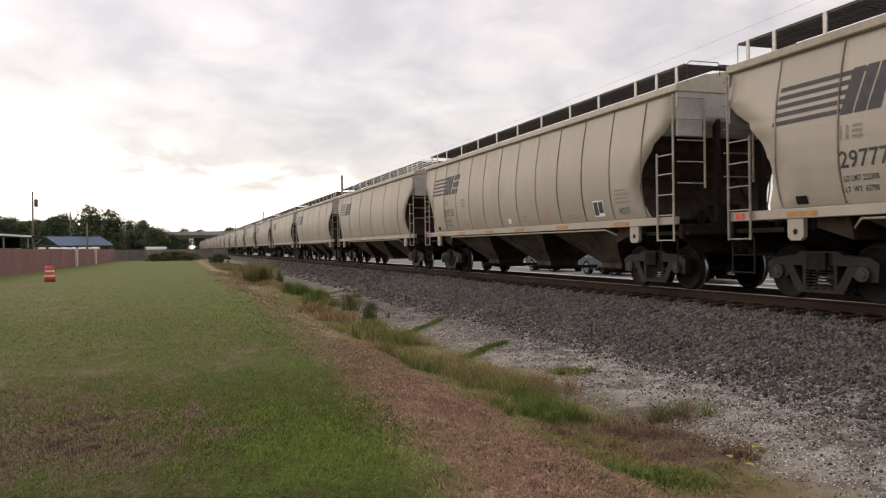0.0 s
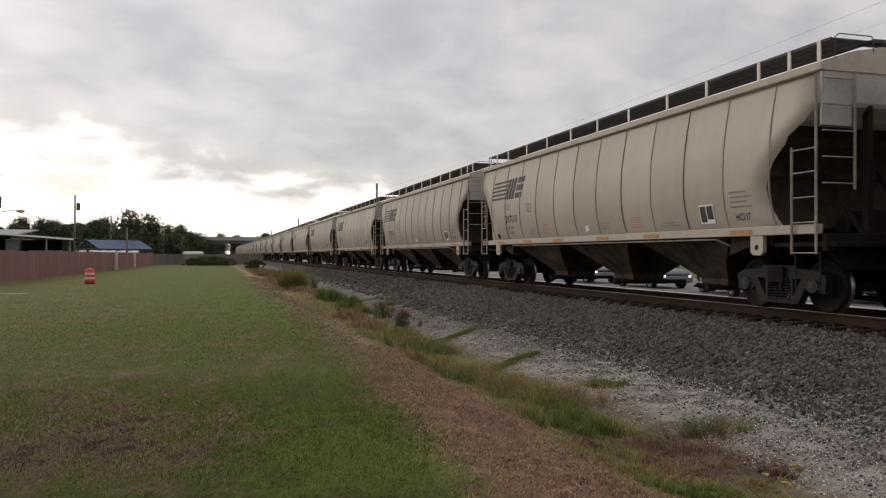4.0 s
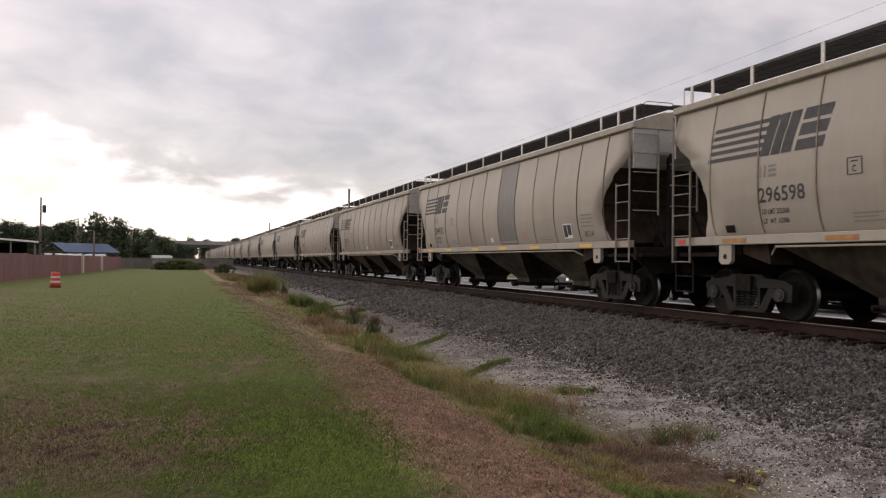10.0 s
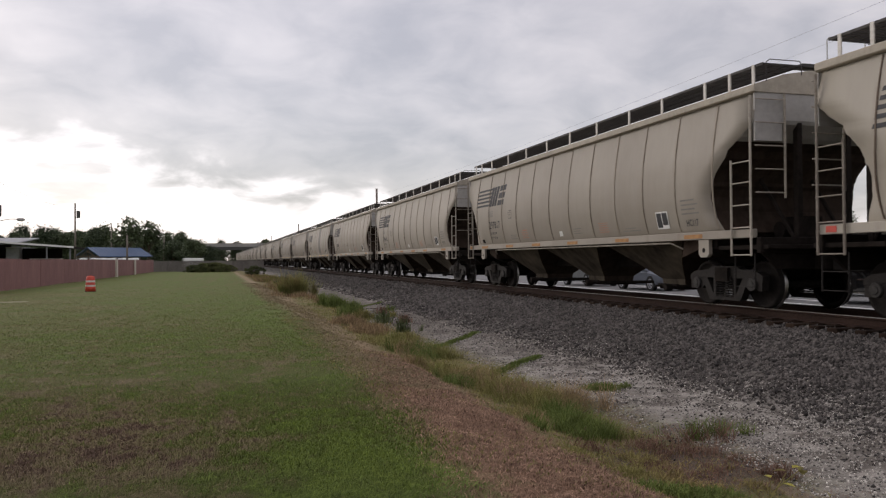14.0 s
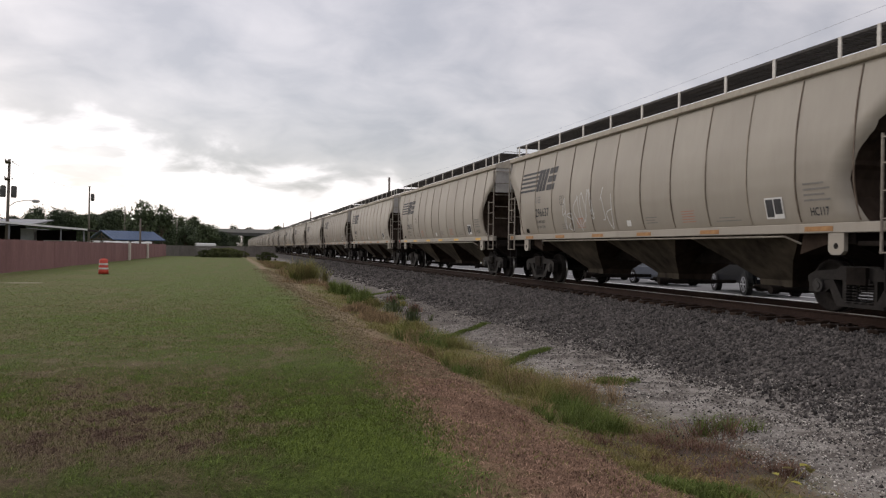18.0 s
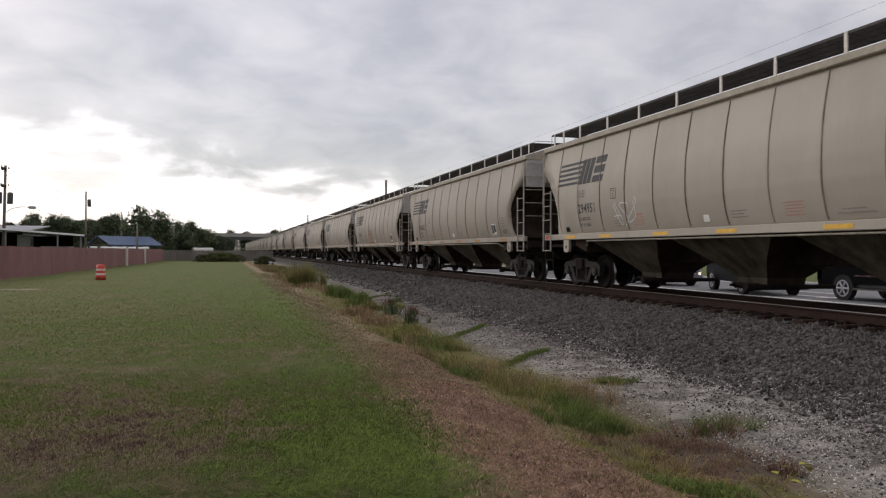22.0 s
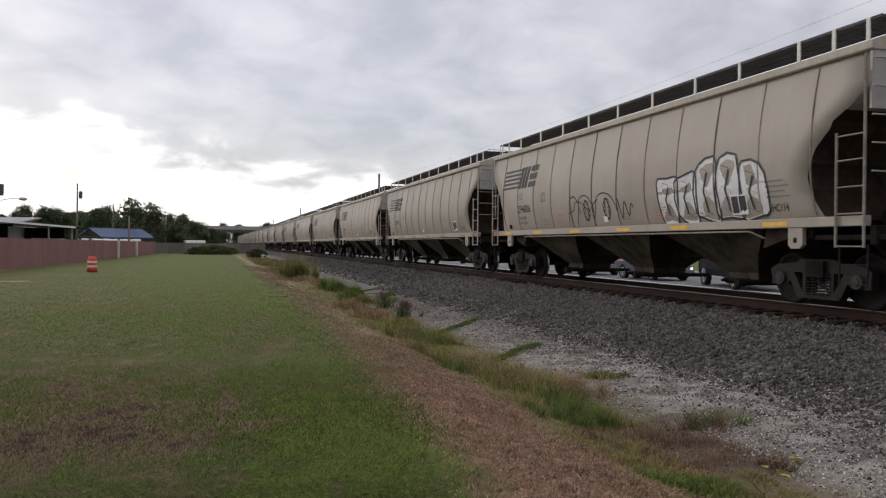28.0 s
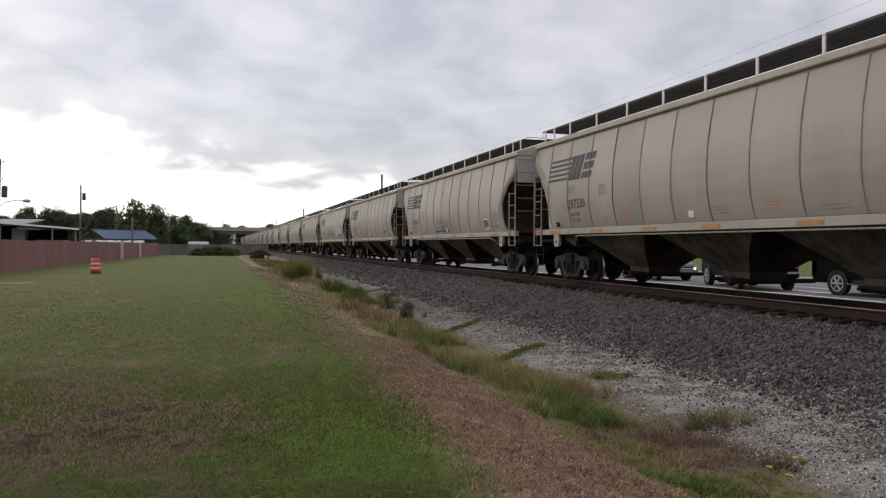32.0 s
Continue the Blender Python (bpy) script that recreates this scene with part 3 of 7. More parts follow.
def heap(name, verts, per_face, material):
    """A big mesh of loose equal faces, straight from arrays: verts (n, k, 3) with triangles per_face (m, 3) within each."""
    n, k = verts.shape[:2]
    tri = (np.arange(n)[:, None, None] * k + np.asarray(per_face)[None]).reshape(-1, 3)
    me = bpy.data.meshes.new(name)
    me.vertices.add(n * k)
    me.vertices.foreach_set("co", verts.reshape(-1).astype(np.float32))
    me.loops.add(tri.size)
    me.loops.foreach_set("vertex_index", tri.reshape(-1).astype(np.int32))
    me.polygons.add(len(tri))
    me.polygons.foreach_set("loop_start", np.arange(0, tri.size, 3, dtype=np.int32))
    me.update(calc_edges=True)
    me.materials.append(material)
    return me


# ---- ground, ballast, road ----
RAIL = 0.63          # top of the rails above the lawn
TRACK = 10.85        # the track's centre line
PROFILE = ((-900, 0.0), (-40, 0.0), (1.6, 0.0), (2.3, -0.02), (2.9, -0.12), (3.5, -0.3), (4.3, -0.42), (5.2, -0.4), (7.0, -0.3), (9.0, -0.2),
           (14.0, -0.02), (17, 0.03), (30, 0.05), (75, 0.05), (900, 0.0))


def ground_z(x, y):
    z = float(np.interp(x, [p[0] for p in PROFILE], [p[1] for p in PROFILE]))
    rough = 0.05 if 2.4 < x < 8 else 0.012
    if abs(x) < 60 and abs(y) < 200 and x < 17:
        z += rough * (noise.noise((x * 0.9, y * 0.7, 0)) + 0.5 * noise.noise((x * 2.3, y * 2.1, 3)))
        if 1.6 < x < 3.4:
            z += 0.06 * noise.noise((x * 1.4, y * 0.9, 9))
        z += 0.32 * math.exp(-((x - 4.1) / 0.9) ** 2 - ((y - 36.5) / 4.0) ** 2)   # a low grassy hump by the ditch
    return z


# worn (plus) and fresh (minus) places of the lawn: x, y, radius, amount
WORN = ((-1.5, 7.2, 0.35, 0.5), (-1.1, 7.8, 0.3, 0.4), (-0.6, 7.9, 0.3, 0.45), (-1.1, 6.4, 0.35, 0.5), (-1.2, 9.2, 0.4, 0.3), (0.06, 7.1, 0.25, 0.5), (0.28, 5.8, 0.25, 0.5), (-0.2, 6.5, 0.25, 0.35), (-1.7, 5.6, 0.4, 0.5),
        (-0.28, 8.7, 0.4, 0.32), (-2.0, 10.1, 0.7, 0.08), (-0.42, 10.7, 0.5, 0.12), (0.35, 10.3, 0.5, 0.12), (1.15, 12.1, 0.5, 0.15), (-1.0, 13.9, 0.9, 0.22), (1.7, 8.7, 0.25, 0.3), (0.5, 19.5, 1.2, 0.15), (-2.0, 23.6, 1.8, 0.12),
        (-4.05, 30.2, 1.0, 0.5), (-7.2, 34.8, 1.6, 0.45), (-7.3, 42.8, 2.0, 0.4), (-5.0, 26, 2.5, 0.15),
        (0.5, 7.4, 0.5, -0.6), (0.75, 6.1, 0.5, -0.6), (1.25, 5.5, 0.5, -0.6), (0.0, 6.1, 0.25, -0.35), (1.28, 8.4, 0.5, -0.45), (1.2, 6.6, 0.5, -0.55), (1.85, 15.4, 1.3, -0.4), (1.8, 21, 2.2, -0.35), (1.6, 33, 4.0, -0.3), (0.46, 13.7, 0.7, -0.3), (-0.95, 18.1, 1.5, -0.15), (-2.2, 14.9, 0.8, -0.2), (-1.0, 5.9, 0.15, -0.9), (-1.3, 5.3, 0.3, -0.5),
        (0.9, 9.8, 0.7, -0.4), (0.2, 11.6, 0.9, -0.35), (-1.3, 11.8, 0.8, -0.25), (1.6, 11.0, 0.6, -0.45), (0.6, 4.9, 0.6, -0.6), (-0.3, 5.0, 0.4, -0.4), (-2.4, 12.6, 0.8, -0.25), (0.0, 9.3, 0.4, -0.3))
SOIL = ((4.3, 7.2, 0.4), (4.6, 6.9, 0.35), (4.0, 6.6, 0.3), (4.15, 6.1, 0.3), (4.9, 6.4, 0.2), (4.2, 24.0, 0.8))


def dryness(x, y):
    """How withered the lawn is at the points, from about -0.8 to 0.8."""
    v = np.array([0.3 * noise.noise((a * 0.45, b * 0.3, 4.0)) + 0.4 * noise.noise((a * 1.6, b * 1.2, 8.0)) + 0.5 * noise.noise((a * 4.6, b * 3.4, 1.0)) + 0.45 * noise.noise((a * 11, b * 8, 3.0)) for a, b in zip(x, y)])
    v *= np.interp(y, (8, 25), (1.0, 0.55))
    for cx, cy, r, k in WORN:
        v += (0.5 if k > 0 else 0.42) * k * np.exp(-((x - cx) ** 2 + (y - cy) ** 2 * 0.7) / (2 * r * r))
    v -= 0.12 * np.exp(-((x - 1.35) / 0.6) ** 2) * np.clip((26 - y) / 10, 0, 1)   # fresh strip along the verge
    v += 0.14 * np.exp(-((x + 0.9) / 1.1) ** 2 - ((y - 6.2) / 2.4) ** 2)
    return v - np.interp(y, (10, 26), (0.0, 0.17))


def with_values(me, key, values):
    """Hangs one number on each corner point of a mesh."""
    me.attributes.new(key, "FLOAT", "POINT").data.foreach_set("value", np.asarray(values, dtype=np.float32))


def build_ground():
    xs = sorted({-2500, -900, -400, -200, -100, -60, -40, -25, 60, 75, 100, 200, 400, 900, 2500, *[-16 + k for k in range(12)], *[-4 + 0.25 * k for k in range(56)], *[10 + k for k in range(16)]})
    ys = sorted({-2500, -900, -400, -200, -100, -50, -20, *[-10 + 0.5 * k for k in range(24)], *[2 + 0.25 * k for k in range(80)], *[22 + 1.0 * k for k in range(30)], *[52 + 4 * k for k in range(30)], 200, 300, 450, 700, 1200, 2500})
    verts = [(x, y, ground_z(x, y)) for y in ys for x in xs]
    w = len(xs)
    faces = [(j * w + i, j * w + i + 1, j * w + w + i + 1, j * w + w + i) for j in range(len(ys) - 1) for i in range(w - 1)]
    me = raw("ground", verts, faces, M["ground"], True)
    gx, gy = np.array([v[0] for v in verts]), np.array([v[1] for v in verts])
    with_values(me, "dry", dryness(gx, gy))
    with_values(me, "soil", np.clip(sum(np.exp(-((gx - cx) ** 2 + (gy - cy) ** 2) / (2 * r * r)) for cx, cy, r in SOIL), 0, 1))
    ob = new("ground", me)
    tagged(ob, "mown lawn, brown scalped verge and pale stony ditch beside the track", "ground", kind="structure")


build_ground()


def toe(y):
    return 0.5 * noise.noise((y * 0.4, 1.0, 2.0)) + 0.22 * noise.noise((y * 1.5, 4.0, 2.0))


def build_ballast():
    prof = ((6.7, -0.38), (7.3, -0.25), (8.2, 0.05), (9.1, 0.31), (9.5, 0.36), (9.75, 0.42), (12.0, 0.43), (12.6, 0.38), (14.0, 0.02), (15.0, -0.2))
    ys = [-450, -100, -30, *[-10 + 0.3 * k for k in range(200)], *[50 + 2 * k for k in range(60)], 200, 400, 800, 1500]
    verts = []
    for y in ys:
        for x, z in prof:
            j = 0.02 * noise.noise((x * 2, y * 1.7, 5)) if z > -0.3 else 0
            verts.append((x + toe(y) * min(1.0, max(0.0, (8.2 - x) / 1.2)), y, z + (j if x < 9.5 else j * 0.3)))
    w = len(prof)
    faces = [(j * w + i, j * w + i + 1, j * w + w + i + 1, j * w + w + i) for j in range(len(ys) - 1) for i in range(w - 1)]
    ob = new("ballast", raw("ballast", verts, faces, M["ballast"], True))
    tagged(ob, "bank of dark crushed-stone ballast under the track", "ballast", kind="structure")


build_ballast()


def build_road():
    bm = bmesh.new()
    box(bm, 17.8, 30.5, -450, 1500, -0.2, 0.08)
    ob = new("road", finish(bm, "road", M["asphalt"]))
    tagged(ob, "grey asphalt highway running beside the track", "road", kind="structure")
    bm = bmesh.new()
    box(bm, 18.25, 18.43, -450, 1500, 0.08, 0.086)
    part("edge_line", bm, M["roadpaint"], ob, "white edge line")
    bm = bmesh.new()
    box(bm, 29.9, 30.06, -450, 1500, 0.08, 0.086)
    part("edge_line", bm, M["roadpaint"], ob, "white edge line")
    bm = bmesh.new()
    for k in range(60):
        for x in (22.2, 26.1):
            box(bm, x, x + 0.12, -60 + 12 * k, -57 + 12 * k, 0.08, 0.086)
    tagged(part("lane_dashes", bm, M["roadpaint"], ob, "white broken lane lines"), kind="stuff")
    bm = bmesh.new()
    box(bm, 20.1, 20.35, 22.9, 25.2, 0.08, 0.086)
    prism(bm, [(20.22, 22.0), (20.75, 23.0), (19.7, 23.0)], 0.08, 0.0865, "z")
    prism(bm, [(19.2, 24.4), (20.1, 24.2), (20.1, 24.6)], 0.08, 0.0862, "z")
    part("turn_arrow", bm, M["roadpaint"], ob, "white painted lane arrow")


build_road()


def build_track():
    tr = thing("railway_track", "single rusty railway track on creosoted timber ties", "track", kind="structure")
    outline = ((-0.07, -0.17), (0.07, -0.17), (0.07, -0.158), (0.012, -0.14), (0.012, -0.045), (0.037, -0.035), (0.037, -0.008), (-0.037, -0.008), (-0.037, -0.035), (-0.012, -0.045), (-0.012, -0.14), (-0.07, -0.158))
    for s in (-0.755, 0.755):
        bm = bmesh.new()
        prism(bm, [(TRACK + s + u, RAIL + v) for u, v in outline], -450, 1500, "y")
        r = part("rail", bm, M["rail"], tr, "rust-brown steel rail")
        bm = bmesh.new()
        box(bm, TRACK + s - 0.03, TRACK + s + 0.03, -450, 1500, RAIL - 0.008, RAIL)
        part("rail_head", bm, M["railtop"], r, "bright worn running surface")
    bm = bmesh.new()
    box(bm, -1.3, 1.3, -0.115, 0.115, -0.16, 0.0)
    tie = finish(bm, "tie", M["tie"], bevel=0.012)
    plate = bmesh.new()
    for s in (-0.755, 0.755):
        box(plate, s - 0.18, s + 0.18, -0.09, 0.09, 0.0, 0.018)
    plate = finish(plate, "tie_plate", M["rail"])
    rnd = random.Random(4)
    for k in range(150):
        ob = part("tie", tie, None, tr)
        ob.matrix_basis = pose(TRACK + rnd.uniform(-0.05, 0.05), -6 + 0.5 * k, RAIL - 0.172, 0, 0, rnd.uniform(-1, 1))
        if k < 90:
            part("tie_plate", plate, None, ob)
    bm = bmesh.new()
    for k in range(500):
        y = 69 + 0.5 * k
        box(bm, TRACK - 1.3, TRACK + 1.3, y, y + 0.23, RAIL - 0.33, RAIL - 0.172)
    tagged(part("far_ties", bm, M["tie"], tr), kind="stuff")


build_track()

# ---- covered hopper car; local x across, y along (leading end +), z up from the rail top ----
PITCH = 18.2          # coupler to coupler
HALF = 8.34           # half of the side sheet's length
# height, half width, how far the side's end is cut back
HULL = ((1.46, 1.47, 0.95), (1.60, 1.53, 1.02), (1.85, 1.59, 1.16), (2.15, 1.64, 1.2), (2.5, 1.66, 1.06), (2.80, 1.65, 0.80),
        (2.86, 1.645, 0.72), (2.98, 1.635, 0.68), (3.2, 1.60, 0.3), (3.42, 1.565, 0.02), (3.7, 1.52, 0.0), (3.95, 1.48, 0.0))


def hull_x(z):
    return float(np.interp(z, [h[0] for h in HULL], [h[1] for h in HULL]))


def hull_levels():
    """The side's section at many heights; the flame-cut edge of its ends is ragged."""
    out = []
    for k in range(37):
        z = 1.46 + (3.95 - 1.46) * k / 36
        cut = float(np.interp(z, [h[0] for h in HULL], [h[2] for h in HULL]))
        jag = 0.05 * noise.noise((z * 9.0, 3.3, 1.0)) + 0.03 * noise.noise((z * 21.0, 7.0, 2.0))
        out.append((z, hull_x(z), cut + (jag if 2.3 < z < 3.3 else 0.3 * jag if z < 3.3 else 0.0)))
    return out


def hull_mesh():
    """The bulged sides with their cut-back ends, closed over the slope sheets."""
    ny = 26
    levels = []
    for z, w, cut in hull_levels():
        e = HALF - cut
        near = [(-w, -e + 2 * e * k / ny, z) for k in range(ny + 1)]
        far = [(w, e - 2 * e * k / ny, z) for k in range(ny + 1)]
        levels.append(near + far)
    n = len(levels[0])
    verts = [p for lv in levels for p in lv]
    faces, mats = [], []
    for j in range(len(levels) - 1):
        for i in range(n):
            a, b = j * n + i, j * n + (i + 1) % n
            faces.append((a, b, b + n, a + n))
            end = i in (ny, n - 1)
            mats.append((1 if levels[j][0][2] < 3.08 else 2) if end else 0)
    me = bpy.data.meshes.new("hull")
    faces.append(tuple(range(n - 1, -1, -1)))
    mats.append(1)
    top = (len(levels) - 1) * n
    faces.append(tuple(range(top, top + n)))
    mats.append(0)
    me.from_pydata(verts, [], faces)
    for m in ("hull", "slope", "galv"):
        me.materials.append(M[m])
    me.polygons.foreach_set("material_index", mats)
    me.polygons.foreach_set("use_smooth", [k < len(faces) - 2 and mats[k] == 0 for k in range(len(faces))])
    me.update()
    return me


def on_side(me, lift=0.006):
    """Lays flat lettering (y along, z up) against the near side."""
    for v in me.vertices:
        v.co.x = -hull_x(v.co.z) - lift
    return me


LETTERS = {}


def lettering(text, size, squeeze=0.8):
    """Upright lettering read from outside the near side, its lower edge at z 0, starting at y 0 and running towards -y."""
    if (text, size) not in LETTERS:
        cu = bpy.data.curves.new("letters", "FONT")
        cu.body, cu.size, cu.resolution_u = text, size * 1.38, 2
        cu.offset = size * 0.018
        ob = new("letters", cu)
        me = bpy.data.meshes.new_from_object(ob.evaluated_get(bpy.context.evaluated_depsgraph_get()))
        bpy.data.objects.remove(ob)
        for v in me.vertices:
            v.co = (0, -v.co.x * squeeze, v.co.y)
        LETTERS[text, size] = me
    return LETTERS[text, size].copy()


def written(name, text, size, y, z, material, parent, label="", squeeze=0.8):
    me = lettering(text, size, squeeze)
    for v in me.vertices:
        v.co.y += y
        v.co.z += z
    on_side(me)
    me.materials.clear()
    me.materials.append(material)
    return part(name, me, None, parent, label)


def strip(bm, y0, y1, z0, z1, slant=0.0, cells=4):
    """A painted quadrilateral on the side, leaning by slant along y over its height."""
    grid = []
    for j in range(cells + 1):
        z = z0 + (z1 - z0) * j / cells
        s = -slant * j / cells
        grid.append([bm.verts.new((0, y0 + s, z)), bm.verts.new((0, y1 + s, z))])
    for a, b in zip(grid, grid[1:]):
        bm.faces.new((a[0], a[1], b[1], b[0]))


def painted(name, rects, material, parent, label="", lift=0.006):
    bm = bmesh.new()
    for r in rects:
        strip(bm, *r)
    return part(name, on_side(finish(bm, name, material), lift), None, parent, label)


def ladder_mesh(stiles, rungs, r=0.02):
    bm = bmesh.new()
    for a, b in stiles:
        tube(bm, a, b, r * 1.2, 6)
    for a, b in rungs:
        tube(bm, a, b, r * 0.65, 6)
    return bm


def bogie_frame_mesh(x):
    bm = bmesh.new()
    shapes = [[(-1.16, 0.52), (-1.16, 0.62), (-1.0, 0.70), (-0.5, 0.74), (-0.4, 0.80), (0.4, 0.80), (0.5, 0.74), (1.0, 0.70), (1.16, 0.62), (1.16, 0.52), (0.75, 0.57), (-0.75, 0.57)],
              [(-0.5, 0.13), (0.5, 0.13), (0.46, 0.23), (-0.46, 0.23)]]
    for q in (-1, 1):
        shapes.append([(q * 1.14, 0.34), (q * 1.14, 0.56), (q * 0.66, 0.56), (q * 0.66, 0.42), (q * 0.75, 0.34)])
        shapes.append([(q * 0.74, 0.56), (q * 0.58, 0.58), (q * 0.34, 0.21), (q * 0.46, 0.14), (q * 0.52, 0.17)])
        shapes.append([(q * 0.36, 0.2), (q * 0.28, 0.2), (q * 0.28, 0.6), (q * 0.36, 0.6)])
    for k, outline in enumerate(shapes):
        d = 0.08 - 0.006 * (k > 1)
        prism(bm, outline, x - d, x + d)
    box(bm, x - 0.1, x + 0.1, -0.24, 0.24, 0.5, 0.6)
    return bm


def wheelset_mesh():
    bm = bmesh.new()
    tube(bm, (-1.02, 0, 0), (1.02, 0, 0), 0.08, 12)
    for s in (-1, 1):
        a = [(s * 0.69, 0.49), (s * 0.72, 0.49), (s * 0.735, 0.463), (s * 0.83, 0.452), (s * 0.835, 0.40), (s * 0.80, 0.385), (s * 0.78, 0.17), (s * 0.85, 0.13), (s * 0.85, 0.09)]
        ring(bm, a, 28)
        ring(bm, [(s * 0.69, 0.49), (s * 0.688, 0.4), (s * 0.73, 0.17), (s * 0.68, 0.09)], 28)
        for k in range(3):
            c = (s * 1.04, 0.05 * math.cos(k * 2.094), 0.05 * math.sin(k * 2.094))
            tube(bm, c, (c[0] + s * 0.02, c[1], c[2]), 0.018, 6)
    bmesh.ops.recalc_face_normals(bm, faces=bm.faces[:])
    me = finish(bm, "wheelset", [M["wheel"], M["tread"]])
    for p in me.polygons:
        c = p.center
        r = math.hypot(c.y, c.z)
        if r > 0.465 and 0.69 < abs(c.x) < 0.74:
            p.material_index = 1
    me.polygons.foreach_set("use_smooth", [True] * len(me.polygons))
    return me


def hopper_bay(y0, y1):
    """One discharge hopper: sloped plates down to a narrow outlet."""
    bm = bmesh.new()
    m = (y0 + y1) / 2
    rings = [((-1.46, y0 + 0.03), (1.46, y1 - 0.03), 1.47), ((-1.40, y0 + 0.12), (1.40, y1 - 0.12), 1.38), ((-0.86, m - 0.98), (0.86, m + 0.98), 0.86), ((-0.46, m - 0.48), (0.46, m + 0.48), 0.48), ((-0.44, m - 0.46), (0.44, m + 0.46), 0.34)]
    loops = []
    for (xa, ya), (xb, yb), z in rings:
        loops.append([bm.verts.new(p) for p in ((xa, ya, z), (xb, ya, z), (xb, yb, z), (xa, yb, z))])
    for a, b in zip(loops, loops[1:]):
        for k in range(4):
            bm.faces.new((a[k], a[(k + 1) % 4], b[(k + 1) % 4], b[k]))
    bm.faces.new(loops[0][::-1])
    bm.faces.new(loops[-1])
    return bm


RIBS = [SEAM_FIRST - SEAM_STEP * k for k in range(12)]
POSTS = (8.05, 7.40, 6.30, 4.66, 3.04, 1.40, -0.20, -1.82, -3.5, -4.95, -6.55, -7.35, -8.05)


def walkway(side, fine=True):
    bm = bmesh.new()
    x0, x1 = side * 0.5, side * 1.32
    for x in (x0, x1):
        box(bm, x - 0.012, x + 0.012, -8.3, 8.3, 4.465, 4.51)
    for k in range(2):
        x = x0 + (x1 - x0) * (k + 1) / 3
        box(bm, x - 0.006, x + 0.006, -8.3, 8.3, 4.47, 4.50)
    n = 150 if fine else 40
    for k in range(n):
        y = -8.28 + 16.56 * k / (n - 1)
        box(bm, min(x0, x1), max(x0, x1), y - 0.03, y + 0.03, 4.475, 4.5)
    return bm


def roof_mesh():
    bm = bmesh.new()
    outline = [(-1.52, 3.95), (-1.56, 3.97), (-1.56, 4.09), (-1.50, 4.11), (-0.9, 4.30), (-0.35, 4.40), (0.35, 4.40), (0.9, 4.30), (1.50, 4.11), (1.56, 4.09), (1.56, 3.97), (1.52, 3.95)]
    prism(bm, outline, -HALF - 0.02, HALF + 0.02, "y")
    return bm


